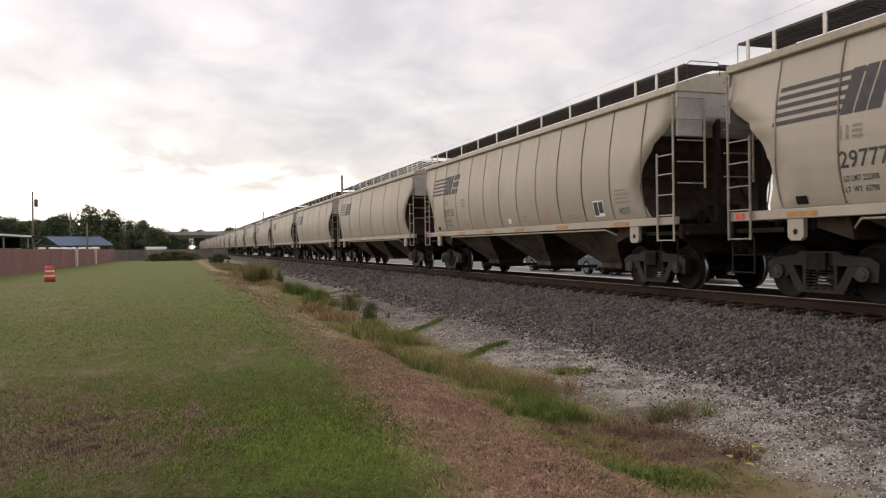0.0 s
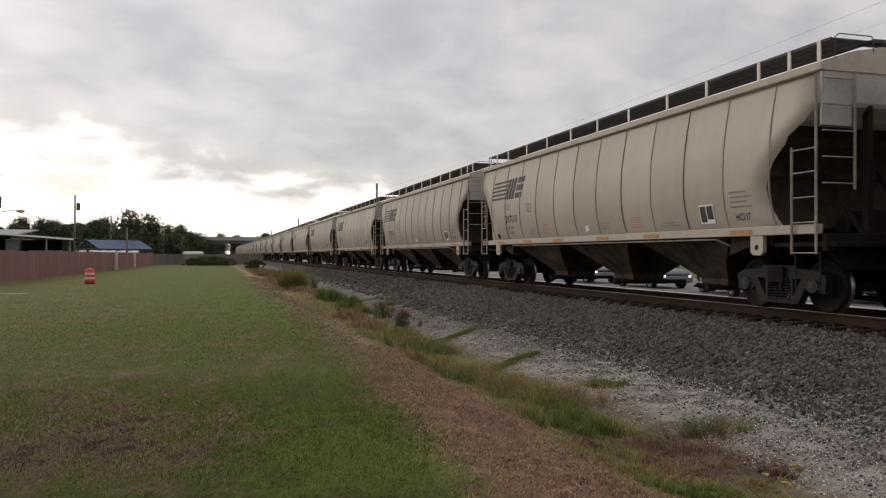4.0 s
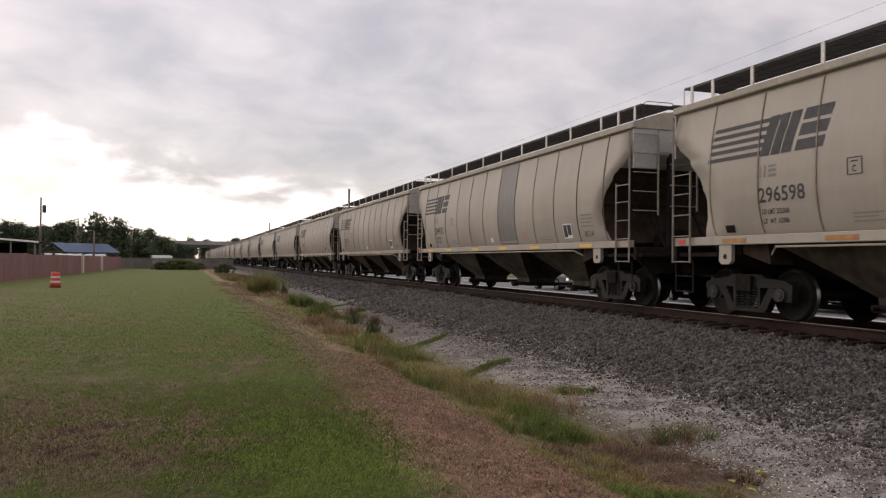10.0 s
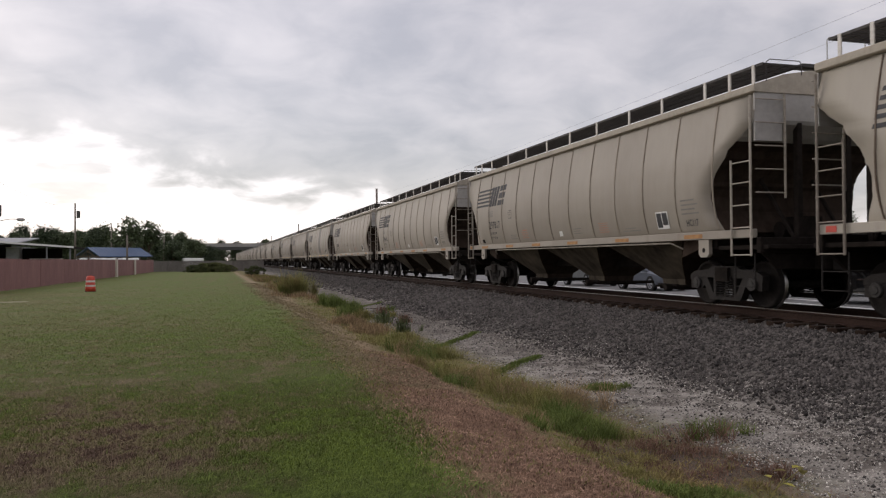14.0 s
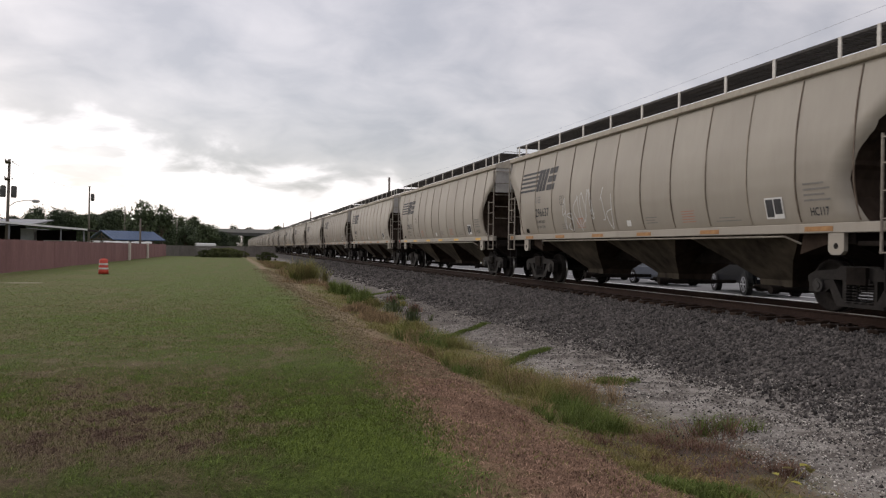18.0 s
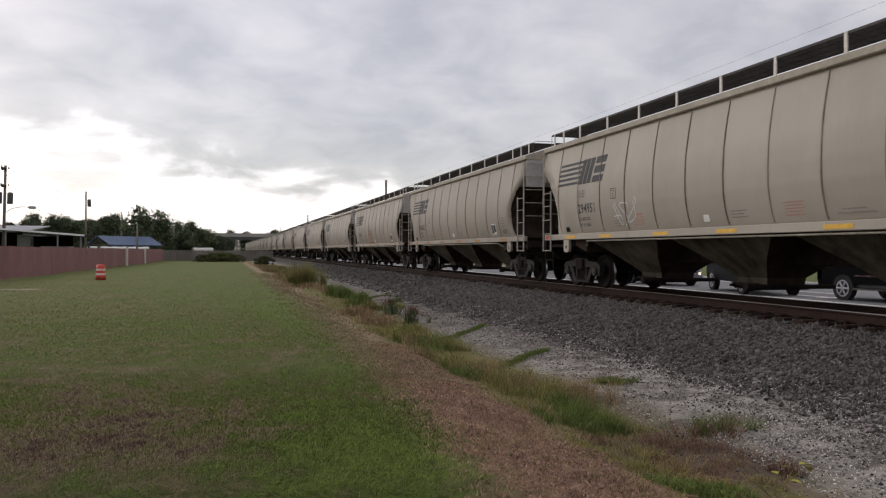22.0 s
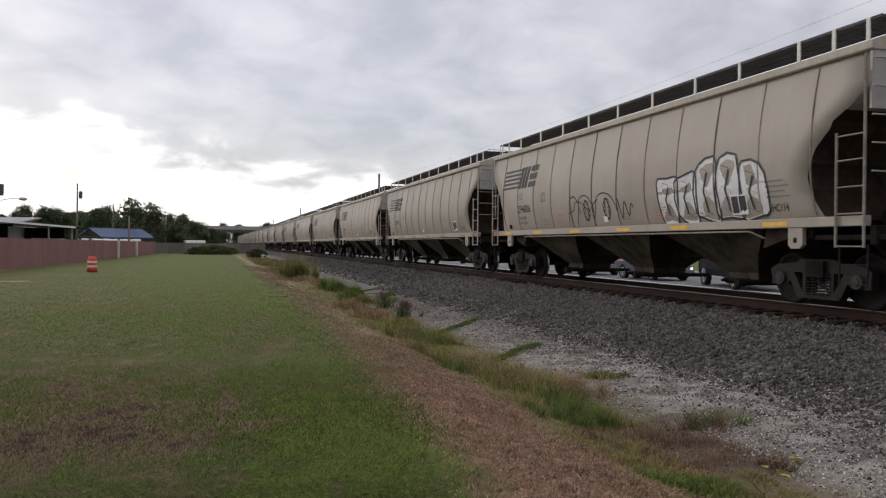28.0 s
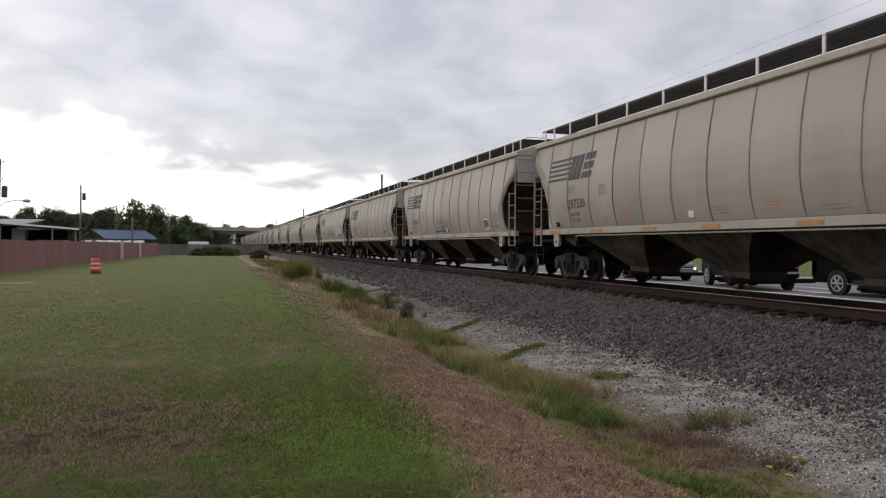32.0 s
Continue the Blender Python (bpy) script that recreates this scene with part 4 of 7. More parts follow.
def hopper_car(detailed=True):
    car = thing("hopper_car", "weathered beige covered hopper railcar with dirty seams on the track", "railcar", "cars of the freight train")
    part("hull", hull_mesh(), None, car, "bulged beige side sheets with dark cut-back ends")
    part("roof", roof_mesh(), M["hullroof"], car, bevel=0.008)
    bm = bmesh.new()
    box(bm, -0.3, 0.3, -7.6, 7.6, 4.38, 4.52)
    part("hatch_trough", bm, M["hullroof"], car, bevel=0.03)
    for s in (-1, 1):
        part("walkway", walkway(s, detailed), M["grating"], car, "dark open steel grating")
    post = bmesh.new()
    box(post, -0.012, 0.012, -0.035, 0.035, 0, 0.4)
    post = finish(post, "walkway_strap", M["whitepost"])
    for s in (-1, 1):
        for y in POSTS if detailed or s < 0 else ():
            part("walkway_strap", post, None, car).location = (s * 1.335, y, 4.11)
    for e in (-1, 1):
        bm = bmesh.new()
        box(bm, -0.5, 0.5, e * 8.2 - 0.14, e * 8.2 + 0.14, 4.47, 4.53)
        part("end_walkway", bm, M["grating"], car)
        bm = bmesh.new()
        y = e * 8.36
        bars(bm, [(-1.3, y, 4.15), (-1.3, y, 4.5), (-1.24, y + e * 0.02, 4.55), (-0.6, y + e * 0.02, 4.55), (-0.54, y, 4.5), (-0.54, y, 4.3)], 0.009)
        part("roof_handhold", bm, M["galv"] if e > 0 else M["grating"], car)
    # side sills, brackets and reflectors
    for s in (-1, 1):
        bm = bmesh.new()
        box(bm, min(s * 1.47, s * 1.56), max(s * 1.47, s * 1.56), -HALF + 0.05, HALF - 0.05, 1.33, 1.49)
        part("side_sill", bm, M["hull"], car, bevel=0.01)
    for s in (-1, 1):
        bm = bmesh.new()
        bars(bm, [(s * 1.36, -5.75, 1.16), (s * 1.5, -5.5, 1.285), (s * 1.5, 5.5, 1.285), (s * 1.36, 5.75, 1.16)], 0.02)
        part("air_pipe", bm, M["ladder"], car, "thin pale pipe under the side sill")
    pad = bmesh.new()
    prism(pad, [(-0.17, 1.33), (0.17, 1.33), (0.17, 1.04), (0.1, 0.98), (-0.1, 0.98), (-0.17, 1.04)], -0.04, 0.04)
    pad = finish(pad, "jacking_pad", M["hull"])
    hole = bmesh.new()
    tube(hole, (-0.043, 0, 1.12), (0.043, 0, 1.12), 0.05, 10)
    hole = finish(hole, "pad_hole", M["wheel"])
    for s in (-1, 1):
        for e in (-1, 1):
            held = part("jacking_pad", pad, None, car)
            held.location = (s * 1.5, e * 6.75, 0)
            part("pad_hole", hole, None, held, "dark round hole")
    bm = bmesh.new()
    grid = []
    for zz in np.linspace(1.52, 3.92, 13):
        x, c = -hull_x(zz), 0.012 * math.sin(4.1 * zz)
        w = 0.013 if zz < 3.4 else 0.01
        grid.append([bm.verts.new((x + 0.01, c - w, zz)), bm.verts.new((x - 0.014, c - w, zz)), bm.verts.new((x - 0.014, c + w, zz)), bm.verts.new((x + 0.01, c + w, zz))])
    for a, b in zip(grid, grid[1:]):
        for k in range(4):
            bm.faces.new((a[k], a[(k + 1) % 4], b[(k + 1) % 4], b[k]))
    rib = finish(bm, "seam_rib", M["seam"])
    for y in RIBS[:: 1 if detailed else 2]:
        r = part("seam_rib", rib, None, car)
        r.location.y = y
    if detailed:
        bm = bmesh.new()
        for y in RIBS:
            for a, b in zip(HULL, HULL[1:]):
                tube(bm, (a[1], y, a[0]), (b[1], y, b[0]), 0.02, 4)
        tagged(part("far_ribs", bm, M["seam"], car), kind="stuff")
    # underframe and hoppers
    bm = bmesh.new()
    box(bm, -0.28, 0.28, -8.6, 8.6, 0.74, 1.3)
    part("centre_sill", bm, M["under"], car, bevel=0.02)
    for k in (-1, 0, 1):
        y = k * 3.95
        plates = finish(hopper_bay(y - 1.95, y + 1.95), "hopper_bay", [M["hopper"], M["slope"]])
        # end-facing plates get a darker colour: the shade between bays, painted in
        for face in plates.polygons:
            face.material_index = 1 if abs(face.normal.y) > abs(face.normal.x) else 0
        bay = part("hopper_bay", plates, None, car, "dusty discharge hopper, its sloped ends darkened with painted shade")
        if detailed:
            bm = bmesh.new()
            box(bm, -0.5, 0.5, y - 0.52, y + 0.52, 0.24, 0.35)
            tube(bm, (-0.54, y - 0.3, 0.32), (-0.54, y + 0.5, 0.32), 0.05)
            tube(bm, (-0.95, y - 0.7, 0.31), (0.95, y - 0.7, 0.31), 0.045)
            tube(bm, (-0.95, y - 0.7, 0.31), (-1.12, y - 0.7, 0.31), 0.075)
            for u in (-0.35, 0.35):
                tube(bm, (-0.5, y + u, 0.31), (-0.72, y + u, 0.31), 0.03, 6)
            part("outlet_gate", bm, M["under"], bay)
    for e in (-1, 1):
        bm = bmesh.new()
        box(bm, -1.45, 1.45, min(e * 7.1, e * 8.55), max(e * 7.1, e * 8.55), 1.12, 1.2)
        box(bm, -1.5, 1.5, e * 8.35 - 0.06, e * 8.35 + 0.06, 1.05, 1.34)
        prism(bm, [(-1.4, 1.05), (1.4, 1.05), (1.05, 0.76), (-1.05, 0.76)], e * 8.3 - 0.04, e * 8.3 + 0.04, "y")
        part("end_platform", bm, M["under"], car, bevel=0.01)
        bm = bmesh.new()
        prism(bm, [(-1.42, 1.33), (1.42, 1.33), (1.42, 1.15), (0.5, 0.8), (-0.5, 0.8), (-1.42, 1.15)], e * 6.75 - 0.28, e * 6.75 + 0.28, "y")
        part("body_bolster", bm, M["under"], car)
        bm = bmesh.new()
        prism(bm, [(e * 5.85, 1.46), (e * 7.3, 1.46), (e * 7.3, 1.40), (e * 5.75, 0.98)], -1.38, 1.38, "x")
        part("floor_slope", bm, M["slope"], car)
        bm = bmesh.new()
        for x in (-0.55, 0.55):
            box(bm, x - 0.05, x + 0.05, e * 8.25 - 0.06, e * 8.25 + 0.06, 1.2, 3.5)
            tube(bm, (x, e * 8.2, 1.25), (x * 1.1, e * 7.2, 2.6), 0.04, 6)
            part("end_post", bm, M["under"], car)
            bm = bmesh.new()
        box(bm, -0.25, 0.25, e * 7.75 - 0.2, e * 7.75 + 0.2, 1.2, 1.75)
        tube(bm, (-0.45, e * 7.6, 1.5), (0.45, e * 7.6, 1.5), 0.16, 10)
        part("brake_cylinder", bm, M["under"], car)
        bm = bmesh.new()
        box(bm, -0.11, 0.11, e * 8.6 - 0.25, e * 8.6 + 0.25, 0.72, 1.0)
        box(bm, -0.16, 0.16, e * 8.98 - 0.15, e * 8.98 + 0.15, 0.70, 1.02)
        part("coupler", bm, M["iron"], car, bevel=0.03)
        if detailed:
            bm = bmesh.new()
            bars(bm, [(0.35, e * 8.6, 0.85), (0.38, e * 8.8, 0.6), (0.3, e * 9.0, 0.45), (0.2, e * 9.1, 0.5)], 0.025)
            part("brake_hose", bm, M["rubber"], car)
        # corner plate, side ladder and end ladder
        for s in (-1, 1):
            y = e * (HALF - 0.02)
            bm = bmesh.new()
            box(bm, min(s * 0.95, s * 1.53), max(s * 0.95, s * 1.53), y - 0.012, y + 0.03, 3.08, 3.94)
            part("corner_plate", bm, M["galv"], car)
            if s > 0 and not detailed:
                continue
            yo, yi = e * (HALF - 0.06), e * (HALF - 0.62)
            xl = s * 1.6
            rungs = [((xl, yo, z), (xl, yi, z)) for z in (1.02, 1.52, 1.93, 2.34, 2.72)]
            low = [(xl, yo, 0.42), (xl, yi, 0.42)]
            part("side_ladder", ladder_mesh([((xl, yi, 1.0), (xl, yi, 2.78)), ((xl, yo, 1.0), (xl, yo, 3.9))], rungs), M["ladder"], car)
            part("stirrup_step", ladder_mesh([((s * 1.52, yo, 1.05), (s * 1.52, yo, 0.42)), ((s * 1.52, yi, 1.05), (s * 1.52, yi, 0.42))], [((s * 1.52, yo, 0.44), (s * 1.52, yi, 0.44)), ((s * 1.52, yo, 0.74), (s * 1.52, yi, 0.74))], 0.014), M["iron"], car)
            ye = e * (HALF + 0.06)
            part("end_ladder", ladder_mesh([((s * 0.95, ye, 2.05), (s * 0.95, ye, 3.95))], [((s * 1.58, ye, z), (s * 0.95, ye, z)) for z in (2.14, 2.56, 2.98, 3.4, 3.82)]), M["ladder"], car)
    # bogies
    frame_near = {}
    for e in (-1, 1):
        bm = bmesh.new()
        box(bm, -1.15, 1.15, e * 6.75 - 0.2, e * 6.75 + 0.2, 0.5, 0.78)
        bogie = part("bogie", bm, M["under"], car, "grimy two-axle bogie")
        for s in (-1, 1):
            key = s
            if key not in frame_near:
                frame_near[key] = finish(bogie_frame_mesh(s * 1.0), "side_frame", M["iron"])
                bm = bmesh.new()
                for u in (-0.24, -0.08, 0.08, 0.24):
                    for q in range(7):
                        z = 0.2 + q * 0.05
                        ring(bm, [(z, 0.07), (z + 0.012, 0.078), (z + 0.026, 0.07)], 8, "z", (s * 1.04, u, 0))
                frame_near[key, "spring"] = finish(bm, "spring_nest", M["iron"])
                bm = bmesh.new()
                ring(bm, [(s * 1.0, 0.125), (s * 1.11, 0.125), (s * 1.125, 0.115), (s * 1.125, 0.07), (s * 1.14, 0.065), (s * 1.14, 0.02)], 14)
                frame_near[key, "cap"] = finish(bm, "bearing_cap", M["capsteel"])
            sf = part("side_frame", frame_near[key], None, bogie)
            sf.location.y = e * 6.75
            if detailed:
                tagged(part("spring_nest", frame_near[key, "spring"], None, bogie), kind="stuff").location.y = e * 6.75
                for u in (-0.89, 0.89):
                    p = part("bearing_cap", frame_near[key, "cap"], None, bogie)
                    p.location = (0, e * 6.75 + u, 0.457)
        for u in (-0.89, 0.89):
            w = part("wheelset", WHEELS, None, bogie)
            w.location = (0, e * 6.75 + u, 0.457)
    return car


WHEELS = wheelset_mesh()


def marks(car, number, code, scheme, decoration=None, rnd=random):
    """Lettering, emblem and reflectors of one car, on its near side; y runs from the leading end."""
    lead = HALF
    # emblem: five speed bars running into slanted strokes
    rects = []
    for k in range(5):
        z = 2.83 + 0.135 * k
        rects.append((lead - 1.22 - 0.03 * k, lead - 2.62 - 0.11 * k + 0.0, z, z + 0.07, 0.02, 1))
    for y0, y1 in ((2.62, 2.84), (2.875, 3.075), (3.11, 3.33)):
        rects.append((lead - y0, lead - y1, 2.8, 3.46, 0.18))
    for z0, z1, off in ((2.8, 2.97, 0.0), (3.03, 3.22, 0.06), (3.28, 3.46, 0.12)):
        rects.append((lead - 3.42 - off, lead - 4.0 - off, z0, z1, 0.05, 1))
    painted("emblem", rects, M["black"], car, "dark emblem of bars and slanted strokes")
    painted("owner_mark", [(lead - 2.6, lead - 2.66, 2.44, 2.64, 0), (lead - 2.72, lead - 2.78, 2.44, 2.64, 0), (lead - 2.84, lead - 3.02, 2.44, 2.49, 0), (lead - 2.84, lead - 3.02, 2.52, 2.57, 0), (lead - 2.84, lead - 3.02, 2.6, 2.64, 0)], M["grey"], car)
    if number:
        written("car_number", number, 0.25, lead - 2.58, 2.03, M["black"], car, "black stencilled car number", 1.02)
    else:
        painted("car_number", [(lead - 2.6 - 0.16 * k, lead - 2.7 - 0.16 * k, 2.03, 2.28, 0) for k in range(6)], M["black"], car)
    written("load_limit", "LD LMT 222300", 0.085, lead - 2.62, 1.83, M["black"], car, "", 0.8)
    written("light_weight", "LT  WT  63700", 0.085, lead - 2.62, 1.67, M["black"], car, "", 0.8)
    painted("inspection_box", [(lead - 4.48, lead - 4.5, 2.3, 2.56, 0), (lead - 4.74, lead - 4.76, 2.3, 2.56, 0), (lead - 4.48, lead - 4.76, 2.3, 2.315, 0, 1), (lead - 4.48, lead - 4.76, 2.545, 2.56, 0, 1), (lead - 4.56, lead - 4.68, 2.49, 2.51, 0, 1)], M["black"], car)
    written("inspection_letter", "C", 0.1, lead - 4.57, 2.345, M["black"], car)
    painted("data_lines", [(lead - 4.5, lead - 5.05 + 0.1 * (k % 2), 1.62 + 0.06 * k, 1.64 + 0.06 * k, 0, 1) for k in range(3)], M["grey"], car)
    painted("red_notice", [(lead - 5.5, lead - 6.0 + 0.05 * (k % 2), 1.63 + 0.055 * k, 1.645 + 0.055 * k, 0, 1) for k in range(4)] + [(lead - 5.6, lead - 5.92, 1.85, 1.885, 0, 1)], M["redtext"], car)
    painted("small_plate", [(lead - 1.62, lead - 1.86, 1.55, 1.68, 0)], M["under"], car, "", 0.012)
    painted("white_tag", [(lead - 8.3, lead - 8.5, 1.6, 1.74, 0)], M["white"], car, "", 0.012)
    painted("red_notice", [(lead - 10.7, lead - 11.2 + 0.05 * (k % 2), 1.62 + 0.055 * k, 1.635 + 0.055 * k, 0, 1) for k in range(5)], M["redtext"], car)
    painted("data_lines", [(lead - 9.2, lead - 9.7 + 0.1 * (k % 2), 1.64 + 0.06 * k, 1.66 + 0.06 * k, 0, 1) for k in range(3)] + [(lead - 11.9, lead - 12.7, 1.6, 1.62, 0, 1), (lead - 12.0, lead - 12.5, 1.66, 1.68, 0, 1)], M["grey"], car)
    trail = -HALF
    panel = painted("consolidated_panel", [(trail + 3.25, trail + 2.78, 1.6, 1.97, 0)], M["white"], car, "white-edged black stencil panel", 0.012)
    painted("panel_field", [(trail + 3.22, trail + 3.03, 1.63, 1.94, 0), (trail + 3.0, trail + 2.81, 1.68, 1.94, 0)], M["black"], panel, "", 0.016)
    if code:
        written("class_code", code, 0.14, trail + 2.15, 1.62, M["black"], car, "", 0.75)
        painted("data_lines", [(trail + 2.25, trail + 1.65 + 0.12 * (k % 2), 1.86 + 0.09 * k, 1.89 + 0.09 * k, 0, 1) for k in range(4)], M["grey"], car)
    paint = M["yellow"] if scheme == "yellow" else M["rustpatch"]
    bm = bmesh.new()
    box(bm, -1.566, -1.558, -0.32, 0.32, 1.36, 1.44)
    sheet = finish(bm, "reflector_strip", paint)
    for y in (6.6, 4.15, 1.6, -0.9, -3.4, -6.3):
        part("reflector_strip", sheet, None, car).location.y = y + rnd.uniform(-0.2, 0.2)
    bm = bmesh.new()
    box(bm, -1.57, -1.56, HALF - 0.42, HALF - 0.2, 1.36, 1.46)
    part("red_marker", bm, M["redmark"] if rnd.random() < 0.5 else M["rustpatch"], car)
    if decoration:
        scrawl(car, *decoration)


def stroke_bm(bm, pts, width):
    """One unbroken ribbon along the points."""
    pts = [Vector(p) for k, p in enumerate(pts) if k == 0 or (Vector(p) - Vector(pts[k - 1])).length > 1e-4]
    rim = []
    for k, p in enumerate(pts):
        d = (pts[min(k + 1, len(pts) - 1)] - pts[max(k - 1, 0)])
        n = Vector((-d.y, d.x))
        n = n.normalized() * width / 2 if n.length > 1e-5 else Vector((0, width / 2))
        rim.append((bm.verts.new((0, *(p + n))), bm.verts.new((0, *(p - n)))))
    for (p, q), (u, v) in zip(rim, rim[1:]):
        bm.faces.new((p, q, v, u))


def scrawl(car, kind, y0, y1, z0, z1, colour, seed):
    """Spray-paint scribble with no letters in it; block: filled swollen shapes with dark outlines."""
    rnd = random.Random(seed)
    lead = HALF
    if kind == "block":
        bm = bmesh.new()
        line = bmesh.new()
        n = 5
        for k in range(n):
            a = lead - y0 - (y1 - y0) * k / n
            b = lead - y0 - (y1 - y0) * (k + 1.06) / n
            top = z1 - rnd.uniform(0, 0.18) * (z1 - z0)
            pts = []
            for q in range(16):
                th = 2 * math.pi * q / 16
                r = 1 + 0.12 * math.sin(3 * th + k)
                u = (abs(math.cos(th)) ** 0.5) * (1 if math.cos(th) > 0 else -1) * 0.53 * r
                v = (abs(math.sin(th)) ** 0.5) * (1 if math.sin(th) > 0 else -1) * 0.5 * r
                pts.append(((a + b) / 2 + u * abs(b - a), (z0 + top) / 2 + v * (top - z0)))
            c = bm.verts.new((0, (a + b) / 2, (z0 + top) / 2))
            vs = [bm.verts.new((0, *p)) for p in pts]
            for q in range(16):
                bm.faces.new((c, vs[q], vs[(q + 1) % 16]))
            stroke_bm(line, pts + pts[:1], 0.045)
            mid = (a + b) / 2
            stroke_bm(line, [(mid, z0 + 0.2), (mid + 0.08, (z0 + top) / 2), (mid - 0.05, top - 0.25)], 0.05)
            stroke_bm(line, [(mid + (0.16 if q % 2 else -0.14), z0 + 0.15 + (top - z0 - 0.3) * q / 9) for q in range(10)], 0.012)
        f = part("spray_fill", on_side(finish(bm, "spray_fill", colour), 0.008), None, car, "silver-white spray-painted swollen shapes")
        part("spray_outline", on_side(finish(line, "spray_outline", M["black"]), 0.014), None, f, "black spray outline")
        return
    if kind == "boxed":
        # a row of crooked outlined boxes on a thick ground line, with loose flicks above
        bm = bmesh.new()
        n = max(3, round((y1 - y0) / 0.34))
        for k in range(n):
            a, b = lead - y0 - (y1 - y0) * k / n, lead - y0 - (y1 - y0) * (k + 0.92) / n
            top, foot, j = z1 - rnd.uniform(0, 0.12) * (z1 - z0), z0 + 0.03, rnd.uniform(-0.06, 0.06)
            stroke_bm(bm, [(a, foot), (a + j, top), (b + j, top - 0.04), (b, foot + 0.02), (a, foot)], 0.03)
            stroke_bm(bm, [((a + b) / 2 + 0.3 * (a - b) * math.sin(2.3 * q + k), foot + (top - foot) * (0.12 + 0.15 * q)) for q in range(6)], 0.028)
        stroke_bm(bm, [(lead - y0 + 0.05, z0), (lead - (y0 + y1) / 2, z0 + 0.04), (lead - y1 - 0.05, z0)], 0.055)
        for k in range(7):
            u = lead - y0 - (y1 - y0) * (0.2 + 0.06 * k)
            stroke_bm(bm, [(u, z1), (u + 0.04 * (k - 3) * -1, z1 + 0.12 + 0.1 * (k % 2))], 0.022)
        part("spray_outline", on_side(finish(bm, "spray_outline", colour), 0.008), None, car, "spray-painted row of crooked outlined boxes")
        return
    if kind == "arches":
        # loose arches, two scribbled discs and a trailing flourish
        bm = bmesh.new()
        span = y1 - y0
        for c, r in ((0.28, 0.16), (0.58, 0.2), (0.1, 0.12)):
            pts = [(lead - y0 - span * c - span * r * math.cos(th) * 0.9, z0 + (z1 - z0) * (0.35 + 0.62 * math.sin(th)) if th < 2.2 else z0 + (z1 - z0) * 0.62 * math.sin(th)) for th in np.linspace(0.1, 3.1, 14)]
            stroke_bm(bm, pts, 0.035)
        for c in (0.31, 0.62):
            for k in range(3):
                ph = 2.1 * k
                pts = [(lead - y0 - span * c + (0.16 - 0.03 * k) * math.cos(th + ph) + 0.05 * math.sin(5 * th), z0 + (z1 - z0) * 0.5 + 0.26 * math.sin(th + ph)) for th in np.linspace(0, 6.2, 18)]
                stroke_bm(bm, pts, 0.028)
        stroke_bm(bm, [(lead - y0 - span * (0.78 + 0.2 * f), z0 + (z1 - z0) * (0.45 + 0.3 * math.cos(14 * f) * (1 - 0.6 * f))) for f in np.linspace(0, 1, 22)], 0.035)
        stroke_bm(bm, [(lead - y0 - span * f, z0 + (z1 - z0) * (0.45 + 0.35 * abs(math.sin(9 * f)) * (1 if f > 0.1 else 0.3))) for f in np.linspace(0, 0.5, 16)], 0.03)
        part("spray_scribble", on_side(finish(bm, "spray_scribble", colour), 0.008), None, car, "black spray-paint scribble of arches and discs")
        return
    n = max(3, int((y1 - y0) / 0.42))
    w = 0.026 if kind == "thin" else 0.04
    for k in range(n):
        a = lead - y0 - (y1 - y0) * (k + 0.5) / n
        pts = []
        bm = bmesh.new()
        for q in range(rnd.choice((5, 6, 7))):
            pts.append((a + rnd.uniform(-0.26, 0.26), z0 + rnd.random() * (z1 - z0)))
        smooth = []
        for i in range(len(pts) - 1):
            p0, p1, p2, p3 = pts[max(i - 1, 0)], pts[i], pts[i + 1], pts[min(i + 2, len(pts) - 1)]
            for s in (0, 0.25, 0.5, 0.75):
                smooth.append(tuple(0.5 * (2 * p1[c] + (p2[c] - p0[c]) * s + (2 * p0[c] - 5 * p1[c] + 4 * p2[c] - p3[c]) * s * s + (3 * p1[c] - p0[c] - 3 * p2[c] + p3[c]) * s ** 3) for c in (0, 1)))
        smooth.append(pts[-1])
        stroke_bm(bm, [(y, min(max(z, 1.48), 3.8)) for y, z in smooth], w)
        part("spray_scribble", on_side(finish(bm, "spray_scribble", colour), 0.008), None, car, "loose spray-paint scribble")


